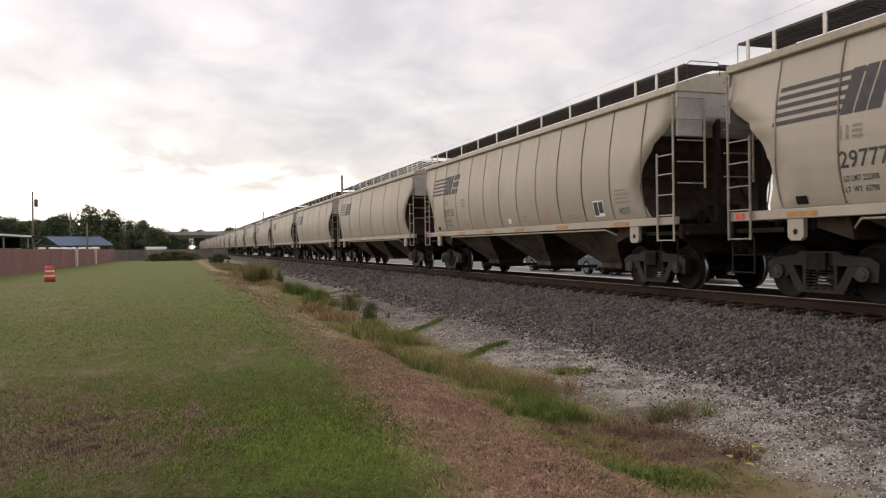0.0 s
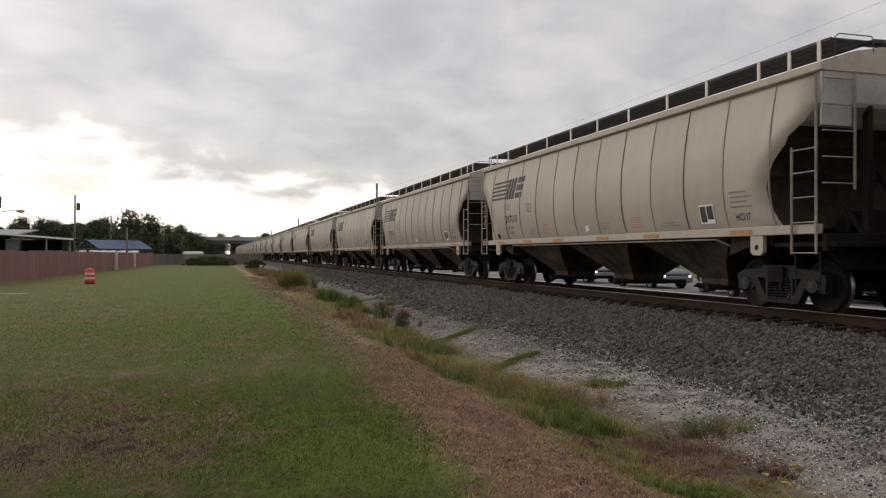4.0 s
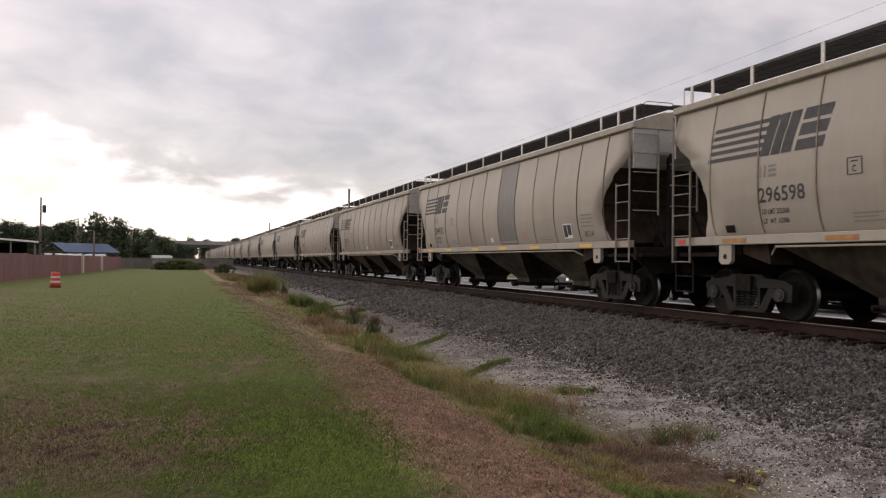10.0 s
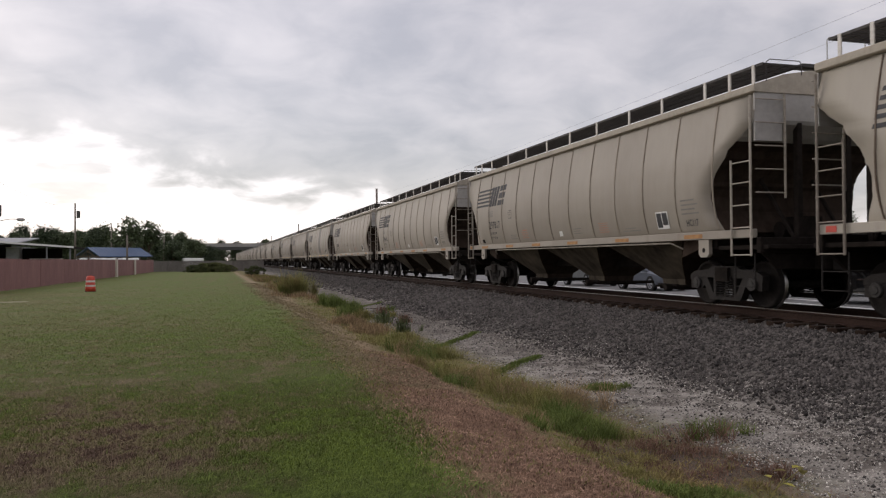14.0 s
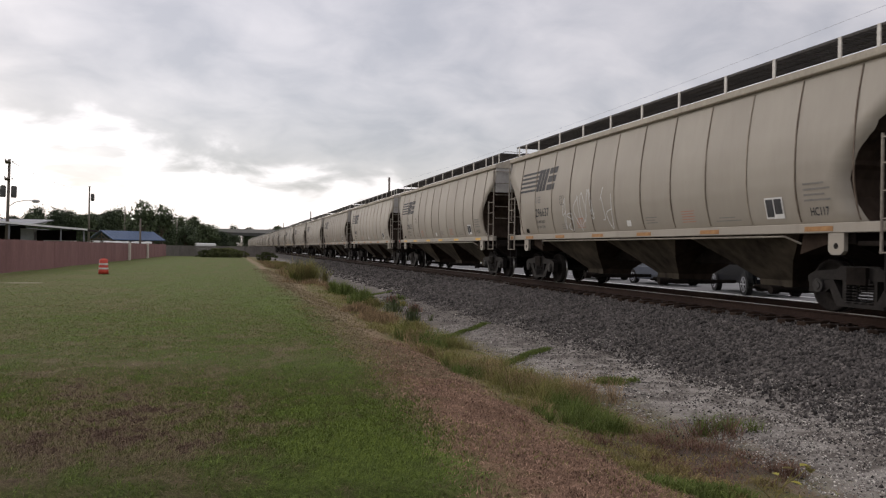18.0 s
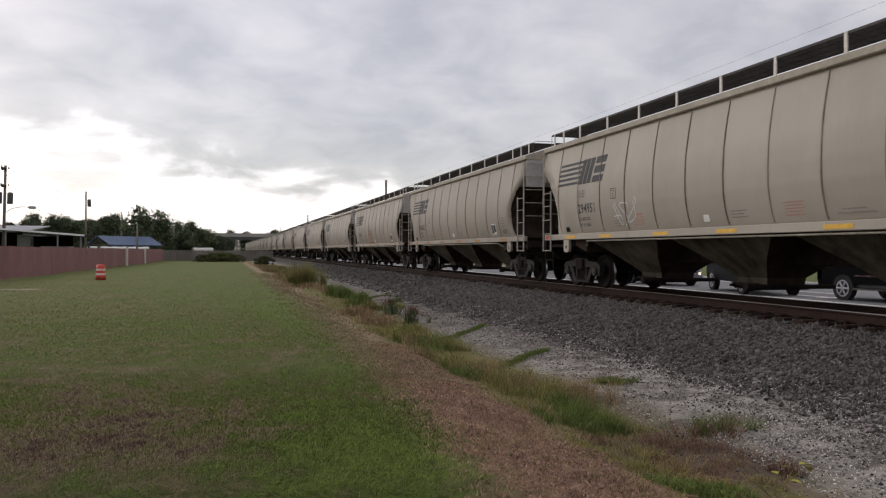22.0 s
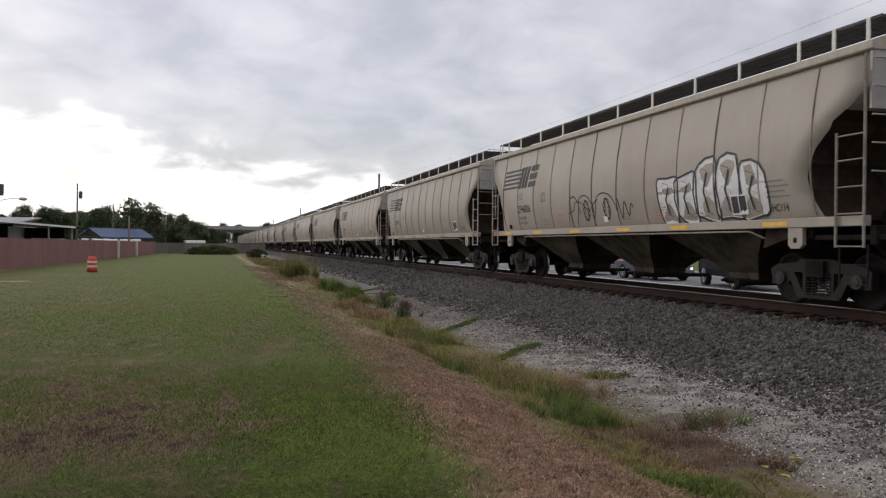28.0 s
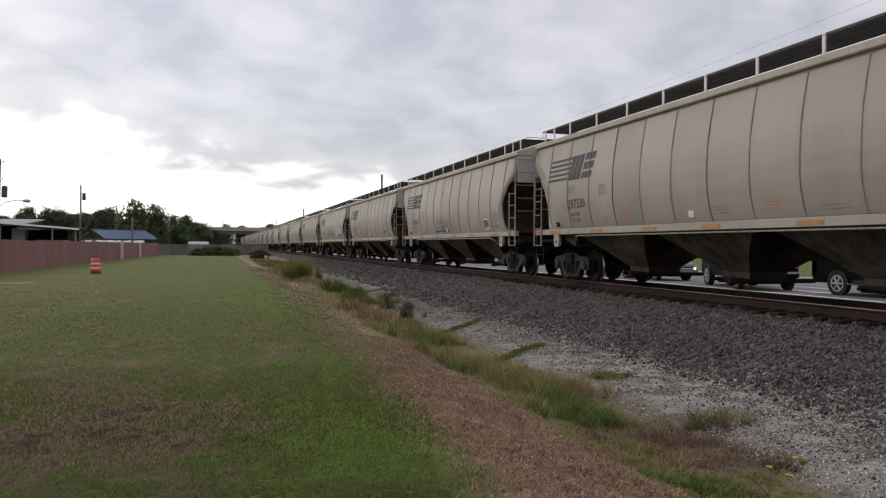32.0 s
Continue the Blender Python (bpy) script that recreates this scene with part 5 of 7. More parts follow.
# leading end of each car, counted back along the train: number, class code, reflector colour, paint added on
TRAIN = {
    -5: ("297135", "HC117", "rust", None), -4: ("297777", "HC117", "rust", None), -3: ("297902", "HC117", "rust", None), -2: ("297010", "HC117", "rust", None),
    -1: (None, "HC117", "rust", None), 0: ("294825", "HC114", "yellow", None), 1: ("297525", "HC117", "rust", None), 2: ("294925", "HC114", "yellow", None),
    3: ("296598", "HC117", "rust", None), 4: ("296456", "HC117", "rust", None), 5: ("297817", "HC117", "rust", None), 6: (None, "HC117", "rust", None),
    7: ("295013", "HC114", "yellow", None), 8: ("296637", "HC117", "rust", ("thin", 4.4, 7.7, 1.55, 2.7, M["whitespray"], 8)),
    9: ("296635", "HC117", "rust", ("boxed", 6.4, 7.9, 1.52, 1.92, M["orangespray"], 3)), 10: ("296082", "HC117", "rust", None),
    11: ("294951", "HC114", "yellow", ("thin", 4.6, 5.6, 1.6, 2.3, M["whitespray"], 5)), 12: ("296877", "HC117", "yellow", ("boxed", 9.25, 10.75, 1.52, 2.15, M["orangespray"], 12)),
    13: ("296632", "HC117", "rust", None), 14: ("297477", "HC117", "rust", None), 15: ("294806", "HC114", "yellow", ("arches", 6.3, 9.9, 1.5, 2.35, M["black"], 17)),
    16: ("294723", "HC114", "yellow", None), 17: ("296365", "HC117", "rust", ("boxed", 6.6, 8.7, 1.6, 2.05, M["bluespray"], 23)), 18: ("297330", "HC117", "rust", None),
    19: (None, "HC117", "rust", None), 20: (None, "HC117", "rust", None),
}


def lead_end(k, t):
    """Where the leading end of car k's side stands along the track at t seconds."""
    return -61.04 + 12.962 * t - 0.0034 * t * t - PITCH * k


# how pale a car's paint is, 0 to 1, where it differs; includes some glare
CAR_TONE = {-2: 0.72, -1: 0.18, 0: 0.12, 1: 0.08, 2: 0.4, 3: 0.45, 5: 0.2, 6: 0.75, 7: 0.5, 8: 0.45, 10: 0.28, 11: 0.7, 12: 0.5, 13: 0.5, 14: 0.3, 16: 0.25, 17: 0.45}


def build_train():
    rnd = random.Random(11)
    cars = {}
    first, far = hopper_car(True), hopper_car(False)
    for k in range(-30, 21):
        src = first if k >= -5 else far
        if (k, src) in ((-5, first), (-30, far)):
            car = src
            car.matrix_basis = pose(TRACK, lead_end(k, 0) - HALF, RAIL)
        else:
            car = copy_thing(src, pose(TRACK, lead_end(k, 0) - HALF, RAIL))
        cars[k] = car
    for k, car in cars.items():
        tone = CAR_TONE.get(k, rnd.uniform(0.25, 0.55))
        for ob in car.children:
            ob.color = (tone, tone, tone, 1)
        if k >= -5:
            number, code, scheme, paint = TRAIN[k]
            marks(car, number, code, scheme, paint, rnd)
            if k == 2:
                painted("side_panel", [(HALF - 9.1, HALF - 10.34, 1.5, 3.93, 0.0, 16)], M["dullpanel"], car, "greyer replaced side panel", 0.004)
            if k == 9:
                scrawl(car, "boxed", 6.5, 7.8, 2.05, 2.35, M["orangespray"], 31)
            if k == 15:
                scrawl(car, "block", 10.95, 14.4, 1.48, 2.72, M["whitespray"], 2)
        else:
            painted("emblem", [(HALF - 1.22, HALF - 2.6, 2.85 + 0.14 * q, 2.92 + 0.14 * q, 0, 1) for q in range(5)] + [(HALF - 2.7, HALF - 3.3, 2.8, 3.46, 0.16), (HALF - 3.45, HALF - 4.0, 2.8, 3.46, 0.1)], M["black"], car)
    return cars


CARS = build_train()

# ---- fence, barrel, buildings, poles, bridge ----


def build_fences():
    rnd = random.Random(7)

    def panel(length, h, material, name, label):
        ob = thing(name, label, "fence", "panels of the boundary fence")
        n = int(length / 0.145)
        bm = bmesh.new()
        for k in range(n):
            y = k * length / n
            box(bm, -0.012, 0.012, y + 0.004, y + length / n - 0.004, 0.03, h + rnd.uniform(-0.03, 0.03))
        tagged(part("boarding", bm, material, ob), kind="stuff")
        bm = bmesh.new()
        for z in (0.35, h - 0.3):
            box(bm, -0.06, -0.014, 0, length, z, z + 0.09)
        part("fence_rail", bm, material, ob)
        bm = bmesh.new()
        box(bm, -0.15, -0.06, -0.045, 0.045, 0, h)
        part("fence_post", bm, material, ob)
        return ob

    red = panel(2.4, 1.8, M["fence"], "fence_panel", "red-brown stained board fence panel on the lawn's edge")
    spots = [(-12.6 + 0.028 * (28 + 2.4 * k), 28 + 2.4 * k) for k in range(41)]
    for k, (x, y) in enumerate(spots):
        m = pose(x, y, 0.02 * math.sin(k), 0, 0, -1.6 + rnd.uniform(-0.4, 0.4))
        if k == 0:
            red.matrix_basis = m
        else:
            copy_thing(red, m)
    grey = panel(2.4, 1.65, M["greyfence"], "fence_panel", "silver-grey weathered board fence panel across the lawn's end")
    for k in range(7):
        m = pose(-9.6 + 2.4 * k, 127, 0, 0, 0, -90)
        if k == 0:
            grey.matrix_basis = m
        else:
            copy_thing(grey, m)
    for y in (89, 104):
        ob = thing("gate_post", "pale bare wooden gate post in the red fence", "post", "pale gate posts", at=pose(-12.5 + 0.028 * y, y, 0))
        bm = bmesh.new()
        box(bm, -0.1, 0.1, -0.5, 0.5, 0, 1.85)
        part("post", bm, M["palewood"], ob, bevel=0.02)


build_fences()


def build_barrel():
    ob = thing("traffic_barrel", "orange plastic traffic barrel with white bands on the lawn", "traffic barrel", at=pose(-6.5, 46.2, -0.06) @ Matrix.Scale(0.92, 4))
    bm = bmesh.new()
    ring(bm, [(0, 0.31), (0.08, 0.31), (0.09, 0.28)], 18, "z")
    part("rubber_base", bm, M["rubber"], ob)
    bm = bmesh.new()
    ring(bm, [(0.09, 0.29), (0.3, 0.28), (0.32, 0.27), (0.52, 0.265), (0.54, 0.255), (0.74, 0.25), (0.76, 0.24), (0.93, 0.235), (0.96, 0.2), (0.97, 0.1)], 18, "z")
    part("drum", bm, M["barrel"], ob, smooth=True)
    for z, r in ((0.36, 0.274), (0.62, 0.26)):
        bm = bmesh.new()
        ring(bm, [(z, r), (z + 0.1, r - 0.004)], 18, "z")
        part("white_band", bm, M["whitepost"], ob)
    bm = bmesh.new()
    bars(bm, [(-0.08, 0, 0.96), (-0.08, 0, 1.0), (0.08, 0, 1.0), (0.08, 0, 0.96)], 0.015)
    part("handle", bm, M["barrel"], ob)


build_barrel()


def utility_pole(x, y, h, arms=1, label="weathered wooden utility pole", lean=0.0, lamp=False, cans=0, turn=0, can=0.3, edge=False):
    ob = thing("utility_pole", label, "utility pole", "poles along the line", at=pose(x, y, ground_z(x, y) - 0.1, 0, lean, turn))
    bm = bmesh.new()
    tube(bm, (0, 0, 0), (0, 0, h), 0.17, 10, 0.11)
    part("shaft", bm, M["pole"], ob, smooth=True)
    for k in range(arms):
        bm = bmesh.new()
        z = h - 0.3 - 1.6 * k
        box(bm, *((-0.35, 0.1, -1.2, 1.2) if edge else (-1.2, 1.2, -0.05, 0.05)), z - 0.06, z + 0.06)
        arm = part("crossarm", bm, M["pole"], ob)
        for u in (-1.1, -0.4, 0.4, 1.1):
            bm = bmesh.new()
            ring(bm, [(z + 0.06, 0.03), (z + 0.12, 0.06), (z + 0.2, 0.045)], 8, "z", (0.25 if u > 0 else -0.3, u, 0) if edge else (u, 0, 0))
            part("insulator", bm, M["greyroof"], arm)
    for k in range(cans):
        bm = bmesh.new()
        zc = h - (3.6 if cans > 1 else 2.2)
        ring(bm, [(zc, can * 0.85), (zc + 0.1, can), (zc + 1.0, can), (zc + 1.1, can * 0.7)], 14, "z", ((0.2 + can) * (-1 if k % 2 else 1), -0.1, 0))
        part("transformer", bm, M["girder"], ob, "grey cylindrical transformer", smooth=True)
    if lamp:
        bm = bmesh.new()
        bars(bm, [(0, 0, h - 4.5), (0.6, 0, h - 4.0), (1.4, 0, h - 3.8), (2.0, 0, h - 3.8)], 0.04)
        arm = part("lamp_arm", bm, M["galv"], ob)
        bm = bmesh.new()
        ring(bm, [(1.95, 0.08), (2.1, 0.16), (2.45, 0.17), (2.65, 0.08)], 10, "x", (0, 0, h - 3.82))
        part("lamp_head", bm, M["galv"], arm, smooth=True)
    return ob


utility_pole(15.6, 78.5, 8.9, 0, "bare wooden utility pole beyond the railway", 0, turn=10)
utility_pole(15.6, 157, 8.9, 0, "bare wooden utility pole beyond the railway", 0, turn=10)
utility_pole(15.6, 235.5, 8.9, 0, "bare wooden utility pole beyond the railway", 0, turn=10)
utility_pole(15.6, 0, 8.9, 0, "bare wooden utility pole beyond the railway", 0, turn=10)
utility_pole(-20.0, 82, 9.6, 2, "wooden power pole with transformers and a street lamp arm", 1.0, True, 2, turn=12, can=0.25, edge=True)
utility_pole(-19.8, 126, 10.3, 0, "wooden utility pole with small grey boxes behind the fence", 0, False, 1, can=0.26)
utility_pole(-21.5, 182, 10.0, 0, "slim far utility pole among the trees")
utility_pole(-12.4, 123, 5.6, 0, "plain dark wooden pole behind the fence")
utility_pole(-9.9, 166, 6.6, 0, "plain short wooden pole before the trees")


def cable(name, a, b, sag, r=0.012, label="thin black overhead cable"):
    cu = bpy.data.curves.new(name, "CURVE")
    cu.dimensions, cu.bevel_depth, cu.bevel_resolution = "3D", r, 1
    sp = cu.splines.new("POLY")
    sp.points.add(24)
    for k in range(25):
        f = k / 24
        p = Vector(a).lerp(Vector(b), f)
        p.z -= 4 * sag * f * (1 - f)
        sp.points[k].co = (*p, 1)
    cu.materials.append(M["wire"])
    ob = new(name, cu)
    tagged(ob, label, "cable", "overhead cables")


for x, z in ((15.45, 8.1), (15.75, 7.7)):
    for a, b in ((-78.5, 0), (0, 78.5), (78.5, 157), (157, 235.5)):
        cable("overhead_cable", (x, a, z), (x, b, z), 0.55, 0.0025 if z < 8 else 0.0036)
cable("overhead_cable", (-19.6, 82, 9.2), (-19.8, 126, 9.6), 0.6, 0.012)
cable("overhead_cable", (-19.6, 82, 8.6), (-60, 70, 8.4), 0.9, 0.015)


def build_bridge():
    ob = thing("road_bridge", "concrete and dark steel road overpass across the railway", "bridge")
    y = 335
    bm = bmesh.new()
    box(bm, -16, 70, y, y + 14, 7.4, 7.9)
    part("deck", bm, M["concrete"], ob)
    for yy in (y + 0.2, y + 4.5, y + 9, y + 13.2):
        bm = bmesh.new()
        box(bm, -16, 70, yy, yy + 0.5, 6.2, 7.4)
        part("girder", bm, M["girder"], ob)
    for yy in (y, y + 13.7):
        bm = bmesh.new()
        box(bm, -16, 70, yy, yy + 0.3, 7.9, 8.9)
        part("parapet", bm, M["concrete"], ob)
    for x in (-2, 20, 48):
        bm = bmesh.new()
        box(bm, x - 0.7, x + 0.7, y + 0.2, y + 13.8, 5.4, 6.2)
        cap = part("pier_cap", bm, M["concrete"], ob)
        for yy in (y + 2, y + 7, y + 12):
            bm = bmesh.new()
            tube(bm, (x, yy, -0.4), (x, yy, 5.4), 0.55, 14)
            part("pier_column", bm, M["concrete"], cap, smooth=True)
    bm = bmesh.new()
    prism(bm, [(-16, 7.2), (-16, -0.2), (-60, -0.2), (-80, 4.0)], y + 1, y + 13, "y")
    part("abutment", bm, M["girder"], ob, bevel=0.2)


build_bridge()


def build_pavilion():
    ob = thing("pavilion", "open picnic pavilion with a blue metal gable roof", "pavilion", at=pose(-16.2, 141, 0, 0, 0, 42))
    w, l, eave, ridge = 3.3, 5.0, 2.5, 3.95
    for s in (-1, 1):
        bm = bmesh.new()
        v = [(-l, 0, ridge), (l, 0, ridge), (l, s * w, eave), (-l, s * w, eave)]
        vs = [bm.verts.new(p) for p in v] + [bm.verts.new((p[0], p[1], p[2] - 0.12)) for p in v]
        for f in ((0, 1, 2, 3), (7, 6, 5, 4), (0, 4, 5, 1), (1, 5, 6, 2), (2, 6, 7, 3), (3, 7, 4, 0)):
            bm.faces.new([vs[k] for k in f])
        slope = part("roof_slope", bm, M["blueroof"], ob, "blue standing-seam metal roof")
        bm = bmesh.new()
        for k in range(16):
            x = -l + 2 * l * k / 15
            tube(bm, (x, 0, ridge + 0.02), (x, s * w, eave + 0.02), 0.03, 4)
        part("roof_seams", bm, M["blueroof"], slope)
    for k in range(6):
        for s in (-1, 1):
            bm = bmesh.new()
            x = -l + 0.4 + (2 * l - 0.8) * k / 5
            box(bm, x - 0.09, x + 0.09, s * (w - 0.4) - 0.09, s * (w - 0.4) + 0.09, 0, eave)
            for d in (-1, 1):
                tube(bm, (x, s * (w - 0.4), 1.9), (x + d * 0.6, s * (w - 0.4), eave), 0.05, 4)
            part("post", bm, M["bark"], ob)
    for x in (-l + 0.2, l - 0.2):
        bm = bmesh.new()
        bars(bm, [(x, -w, eave), (x, w, eave)], 0.08)
        bars(bm, [(x, 0, eave), (x, 0, ridge)], 0.06)
        bars(bm, [(x, -w / 2, eave), (x, 0, ridge - 0.6), (x, w / 2, eave)], 0.06)
        part("gable_truss", bm, M["bark"], ob)


build_pavilion()


def build_sheds():
    ob = thing("metal_shed", "low grey building with a grey metal roof behind the fence", "shed", at=pose(-24.6, 96, 0))
    bm = bmesh.new()
    box(bm, -1.2, 3.9, -3, 8, 0, 3.3)
    part("shed_body", bm, M["dullroof"], ob)
    bm = bmesh.new()
    prism(bm, [(-3.6, 3.5), (8.6, 4.4), (8.6, 4.52), (-3.6, 3.62)], -1.6, 4.2, "x")
    part("roof", bm, M["dullroof"], ob)
    ob = thing("carport", "long open carport with a white-edged sloping roof", "carport", at=pose(-23.6, 84, 0))

    def eave(x):
        return 3.86 - 0.075 * x

    bm = bmesh.new()
    vs = [(-14, -3, eave(-14)), (10.7, -3, eave(10.7)), (10.7, 4, eave(10.7)), (-14, 4, eave(-14))]
    a = [bm.verts.new(p) for p in vs] + [bm.verts.new((p[0], p[1], p[2] - 0.2)) for p in vs]
    for f in ((0, 1, 2, 3), (7, 6, 5, 4), (0, 4, 5, 1), (1, 5, 6, 2), (2, 6, 7, 3), (3, 7, 4, 0)):
        bm.faces.new([a[k] for k in f])
    # near-black colour carries the shade under the roof
    part("roof", bm, M["under"], ob, "metal roof, its underside's shade put into a near-black colour")
    bm = bmesh.new()
    vs = [(-14, -3.06, eave(-14) + 0.03), (10.76, -3.06, eave(10.76) + 0.03)]
    a = [bm.verts.new((p[0], p[1] + d, p[2] + e)) for p in vs for d, e in ((0, 0), (0, -0.17), (0.05, -0.17), (0.05, 0))]
    for k in range(4):
        bm.faces.new((a[k], a[(k + 1) % 4], a[4 + (k + 1) % 4], a[4 + k]))
    part("fascia", bm, M["white"], ob, "thin white fascia")
    for x in (-11, -8.5, -5, -2, -0.4, 1.2, 2.8, 4.0, 8.4, 10.4):
        bm = bmesh.new()
        box(bm, x - 0.06, x + 0.06, -2.8, -2.68, 0, eave(x) - 0.2)
        part("post", bm, M["dullroof"], ob)
    for x0, x1 in ((-14, 3.9), (4.6, 8.6)):
        bm = bmesh.new()
        box(bm, x0, x1, 3.85, 3.95, 0, eave(x1) - 0.21)
        part("back_wall", bm, M["under"], ob, "dark back wall")
    for x0, x1, z0, z1 in ((-1.6, -0.5, 1.5, 2.5), (1.9, 2.7, 1.4, 1.9), (4.1, 5.3, 1.4, 3.0), (6.2, 8.9, 1.2, 1.9)):
        c = thing("stored_crate", "pale crate stored under the carport", "crate", "stored crates", at=pose(-23.6 + x0, 85, 0))
        bm = bmesh.new()
        box(bm, 0, x1 - x0, 0, 1.2, 0, z1)
        part("crate_body", bm, M["greyroof"], c, bevel=0.03)
        bm = bmesh.new()
        box(bm, -0.03, x1 - x0 + 0.03, -0.03, 1.23, z1, z1 + 0.06)
        part("lid", bm, M["whitepost"], c)
    long = thing("long_trailer", "long low white trailer parked behind the picnic pavilion", "trailer", "white trailers", at=pose(-18.4, 151, 0, 0, 0, 4))
    bm = bmesh.new()
    box(bm, -5.4, 5.4, -1.2, 1.2, 0.7, 2.3)
    part("body", bm, M["white"], long, bevel=0.1)
    for s in (-3.4, -2.4, 3.4):
        bm = bmesh.new()
        ring(bm, [(-1.22, 0.42), (-0.9, 0.42)], 14, "y", (s, 0, 0.42))
        part("wheel", bm, M["rubber"], long)
    bm = bmesh.new()
    box(bm, 4.2, 4.4, -0.5, 0.5, 0, 0.75)
    part("landing_leg", bm, M["rubber"], long)
    for k, (x, y, w) in enumerate(((-17, 135, 3.2), (-13.5, 136, 3.2), (-25, 125, 3), (-4.1, 150, 3.6))):
        v = thing("storage_trailer", "low white box trailer parked behind the fence", "trailer", "white trailers", at=pose(x, y, 0, 0, 0, 5 * k))
        bm = bmesh.new()
        box(bm, -w / 2, w / 2, -1, 1, 0.5, 2.15)
        part("body", bm, M["white"], v, bevel=0.12)
        for s in (-0.6, 0.6):
            bm = bmesh.new()
            ring(bm, [(-1.02, 0.33), (-0.8, 0.33)], 14, "y", (s, 0, 0.34))
            part("wheel", bm, M["rubber"], v)


build_sheds()

# ---- trees and bushes ----


def tree_meshes(seed, h, spread, leaves, leaf, crown_low=0.25, lumps=9):
    rnd = np.random.RandomState(seed)
    bm = bmesh.new()
    top = h * 0.72
    tube(bm, (0, 0, -0.2), (0.1, 0, top * 0.5), h * 0.028, 8, h * 0.02)
    tube(bm, (0.1, 0, top * 0.5), (0, 0.1, top), h * 0.02, 6, h * 0.006)
    centres = []
    for k in range(lumps):
        th, f = rnd.uniform(0, 6.28), rnd.uniform(crown_low, 0.92)
        r = spread * rnd.uniform(0.25, 0.9) * math.sin(math.pi * min(0.95, 0.25 + f * 0.7)) ** 0.7
        c = (r * math.cos(th), r * math.sin(th), h * f)
        centres.append((c, h * rnd.uniform(0.09, 0.19)))
        tube(bm, (0, 0, h * f * 0.6), c, h * 0.010, 5, h * 0.003)
    centres.append(((0, 0, h * 0.86), h * 0.14))
    trunk = finish(bm, "trunk", M["bark"], True)
    per = leaves // len(centres)
    out = []
    for c, r in centres:
        d = rnd.normal(size=(per, 3))
        d /= np.linalg.norm(d, axis=1)[:, None]
        p = np.array(c) + d * (r * rnd.uniform(0.25, 1.15, (per, 1)) * np.array((1.15, 1.15, 0.85)))
        a = rnd.normal(size=(per, 3)); a /= np.linalg.norm(a, axis=1)[:, None]
        b = np.cross(a, rnd.normal(size=(per, 3))); b /= np.linalg.norm(b, axis=1)[:, None]
        s = leaf * rnd.uniform(0.6, 1.4, (per, 1))
        out.append(np.stack([p - a * s, p - b * s * 0.5, p + a * s, p + b * s * 0.5], 1))
    crown = heap("crown", np.concatenate(out), ((0, 1, 2), (0, 2, 3)), M["leaf"] if h > 3 else M["bushleaf"])
    return trunk, crown


def build_trees():
    rnd = random.Random(21)
    kinds = []
    for k, (h, sp, n, lf, low, lumps) in enumerate(((9.5, 3.6, 12000, 0.24, 0.06, 34), (8.5, 4.2, 12000, 0.24, 0.05, 36), (11, 2.1, 9000, 0.22, 0.06, 32), (10.5, 2.6, 1900, 0.27, 0.5, 9), (1.3, 2.2, 16000, 0.07, 0.05, 60))):
        kinds.append((h, tree_meshes(30 + k, h, sp, n, lf, low, lumps)))

    def plant(kind, x, y, size, name="tree", label="dense dark green broadleaf tree", group="trees of the far wood"):
        h, (trunk, crown) = kinds[kind]
        ob = thing(name, label, "bush" if name == "bush" else "tree", group, at=pose(x, y, 0, 0, 0, rnd.uniform(0, 360)) @ Matrix.Scale(size, 4))
        part("trunk", trunk, None, ob)
        part("crown", crown, None, ob)

    # the wood behind the fence: a ragged row falling away towards the bridge
    for k in range(74):
        f = k / 73
        x = -78 + 78 * f + rnd.uniform(-1.5, 1.5)
        y = 176 + 70 * f * f + rnd.uniform(-8, 8)
        plant(rnd.choice((0, 1, 0, 1, 2)), x, y, (0.8 + 0.14 * rnd.uniform(-1, 1)) * (1.0 if f < 0.9 else 0.85))
    for k in range(26):
        plant(rnd.choice((0, 1, 1, 2)), -34 + 33 * k / 25 + rnd.uniform(-1, 1), 190 + 3 * k + rnd.uniform(-5, 5), rnd.uniform(0.75, 1.05) * (1 - 0.25 * k / 25))
    plant(3, -14.9, 150, 0.94, label="tall open-crowned tree with gaps in its crown")
    plant(3, -12.0, 156, 0.9, label="tall open-crowned tree with gaps in its crown")
    plant(1, -7.5, 150, 0.62, label="rounded low green tree before the wood")
    plant(1, -4.0, 165, 0.7, label="rounded low green tree before the wood")
    # behind the bridge and beyond the highway
    for k in range(26):
        plant(rnd.choice((0, 1, 2)), -40 + 8 * k + rnd.uniform(-3, 3), 400 + rnd.uniform(-20, 30), rnd.uniform(1.0, 1.4), group="trees behind the bridge")
    for k in range(26):
        plant(rnd.choice((0, 1, 2)), 64 + rnd.uniform(-4, 8), 10 + 15 * k + rnd.uniform(-5, 5), rnd.uniform(0.35, 0.6), group="trees beyond the highway")
    for k in range(14):
        plant(rnd.choice((0, 1)), -70 + 10 * k, -80 + rnd.uniform(-8, 8), rnd.uniform(0.8, 1.1), group="trees behind the lawn")
    for x, y, s in ((-3.0, 119, 0.8), (-1.6, 120, 1.0), (0.0, 121, 1.05), (1.4, 119, 0.8), (4.6, 100, 0.75)):
        plant(4, x, y, s, "bush", "low rounded green bush at the lawn's far end", "bushes at the lawn's end")


build_trees()

# ---- vehicles on the highway ----


def paint(name, col, rough=0.32):
    return mat(name, tuple(c * 0.8 for c in col), col, rough, 0.0, grain=4, patch=0.6, bump=0.0, spec=0.07)


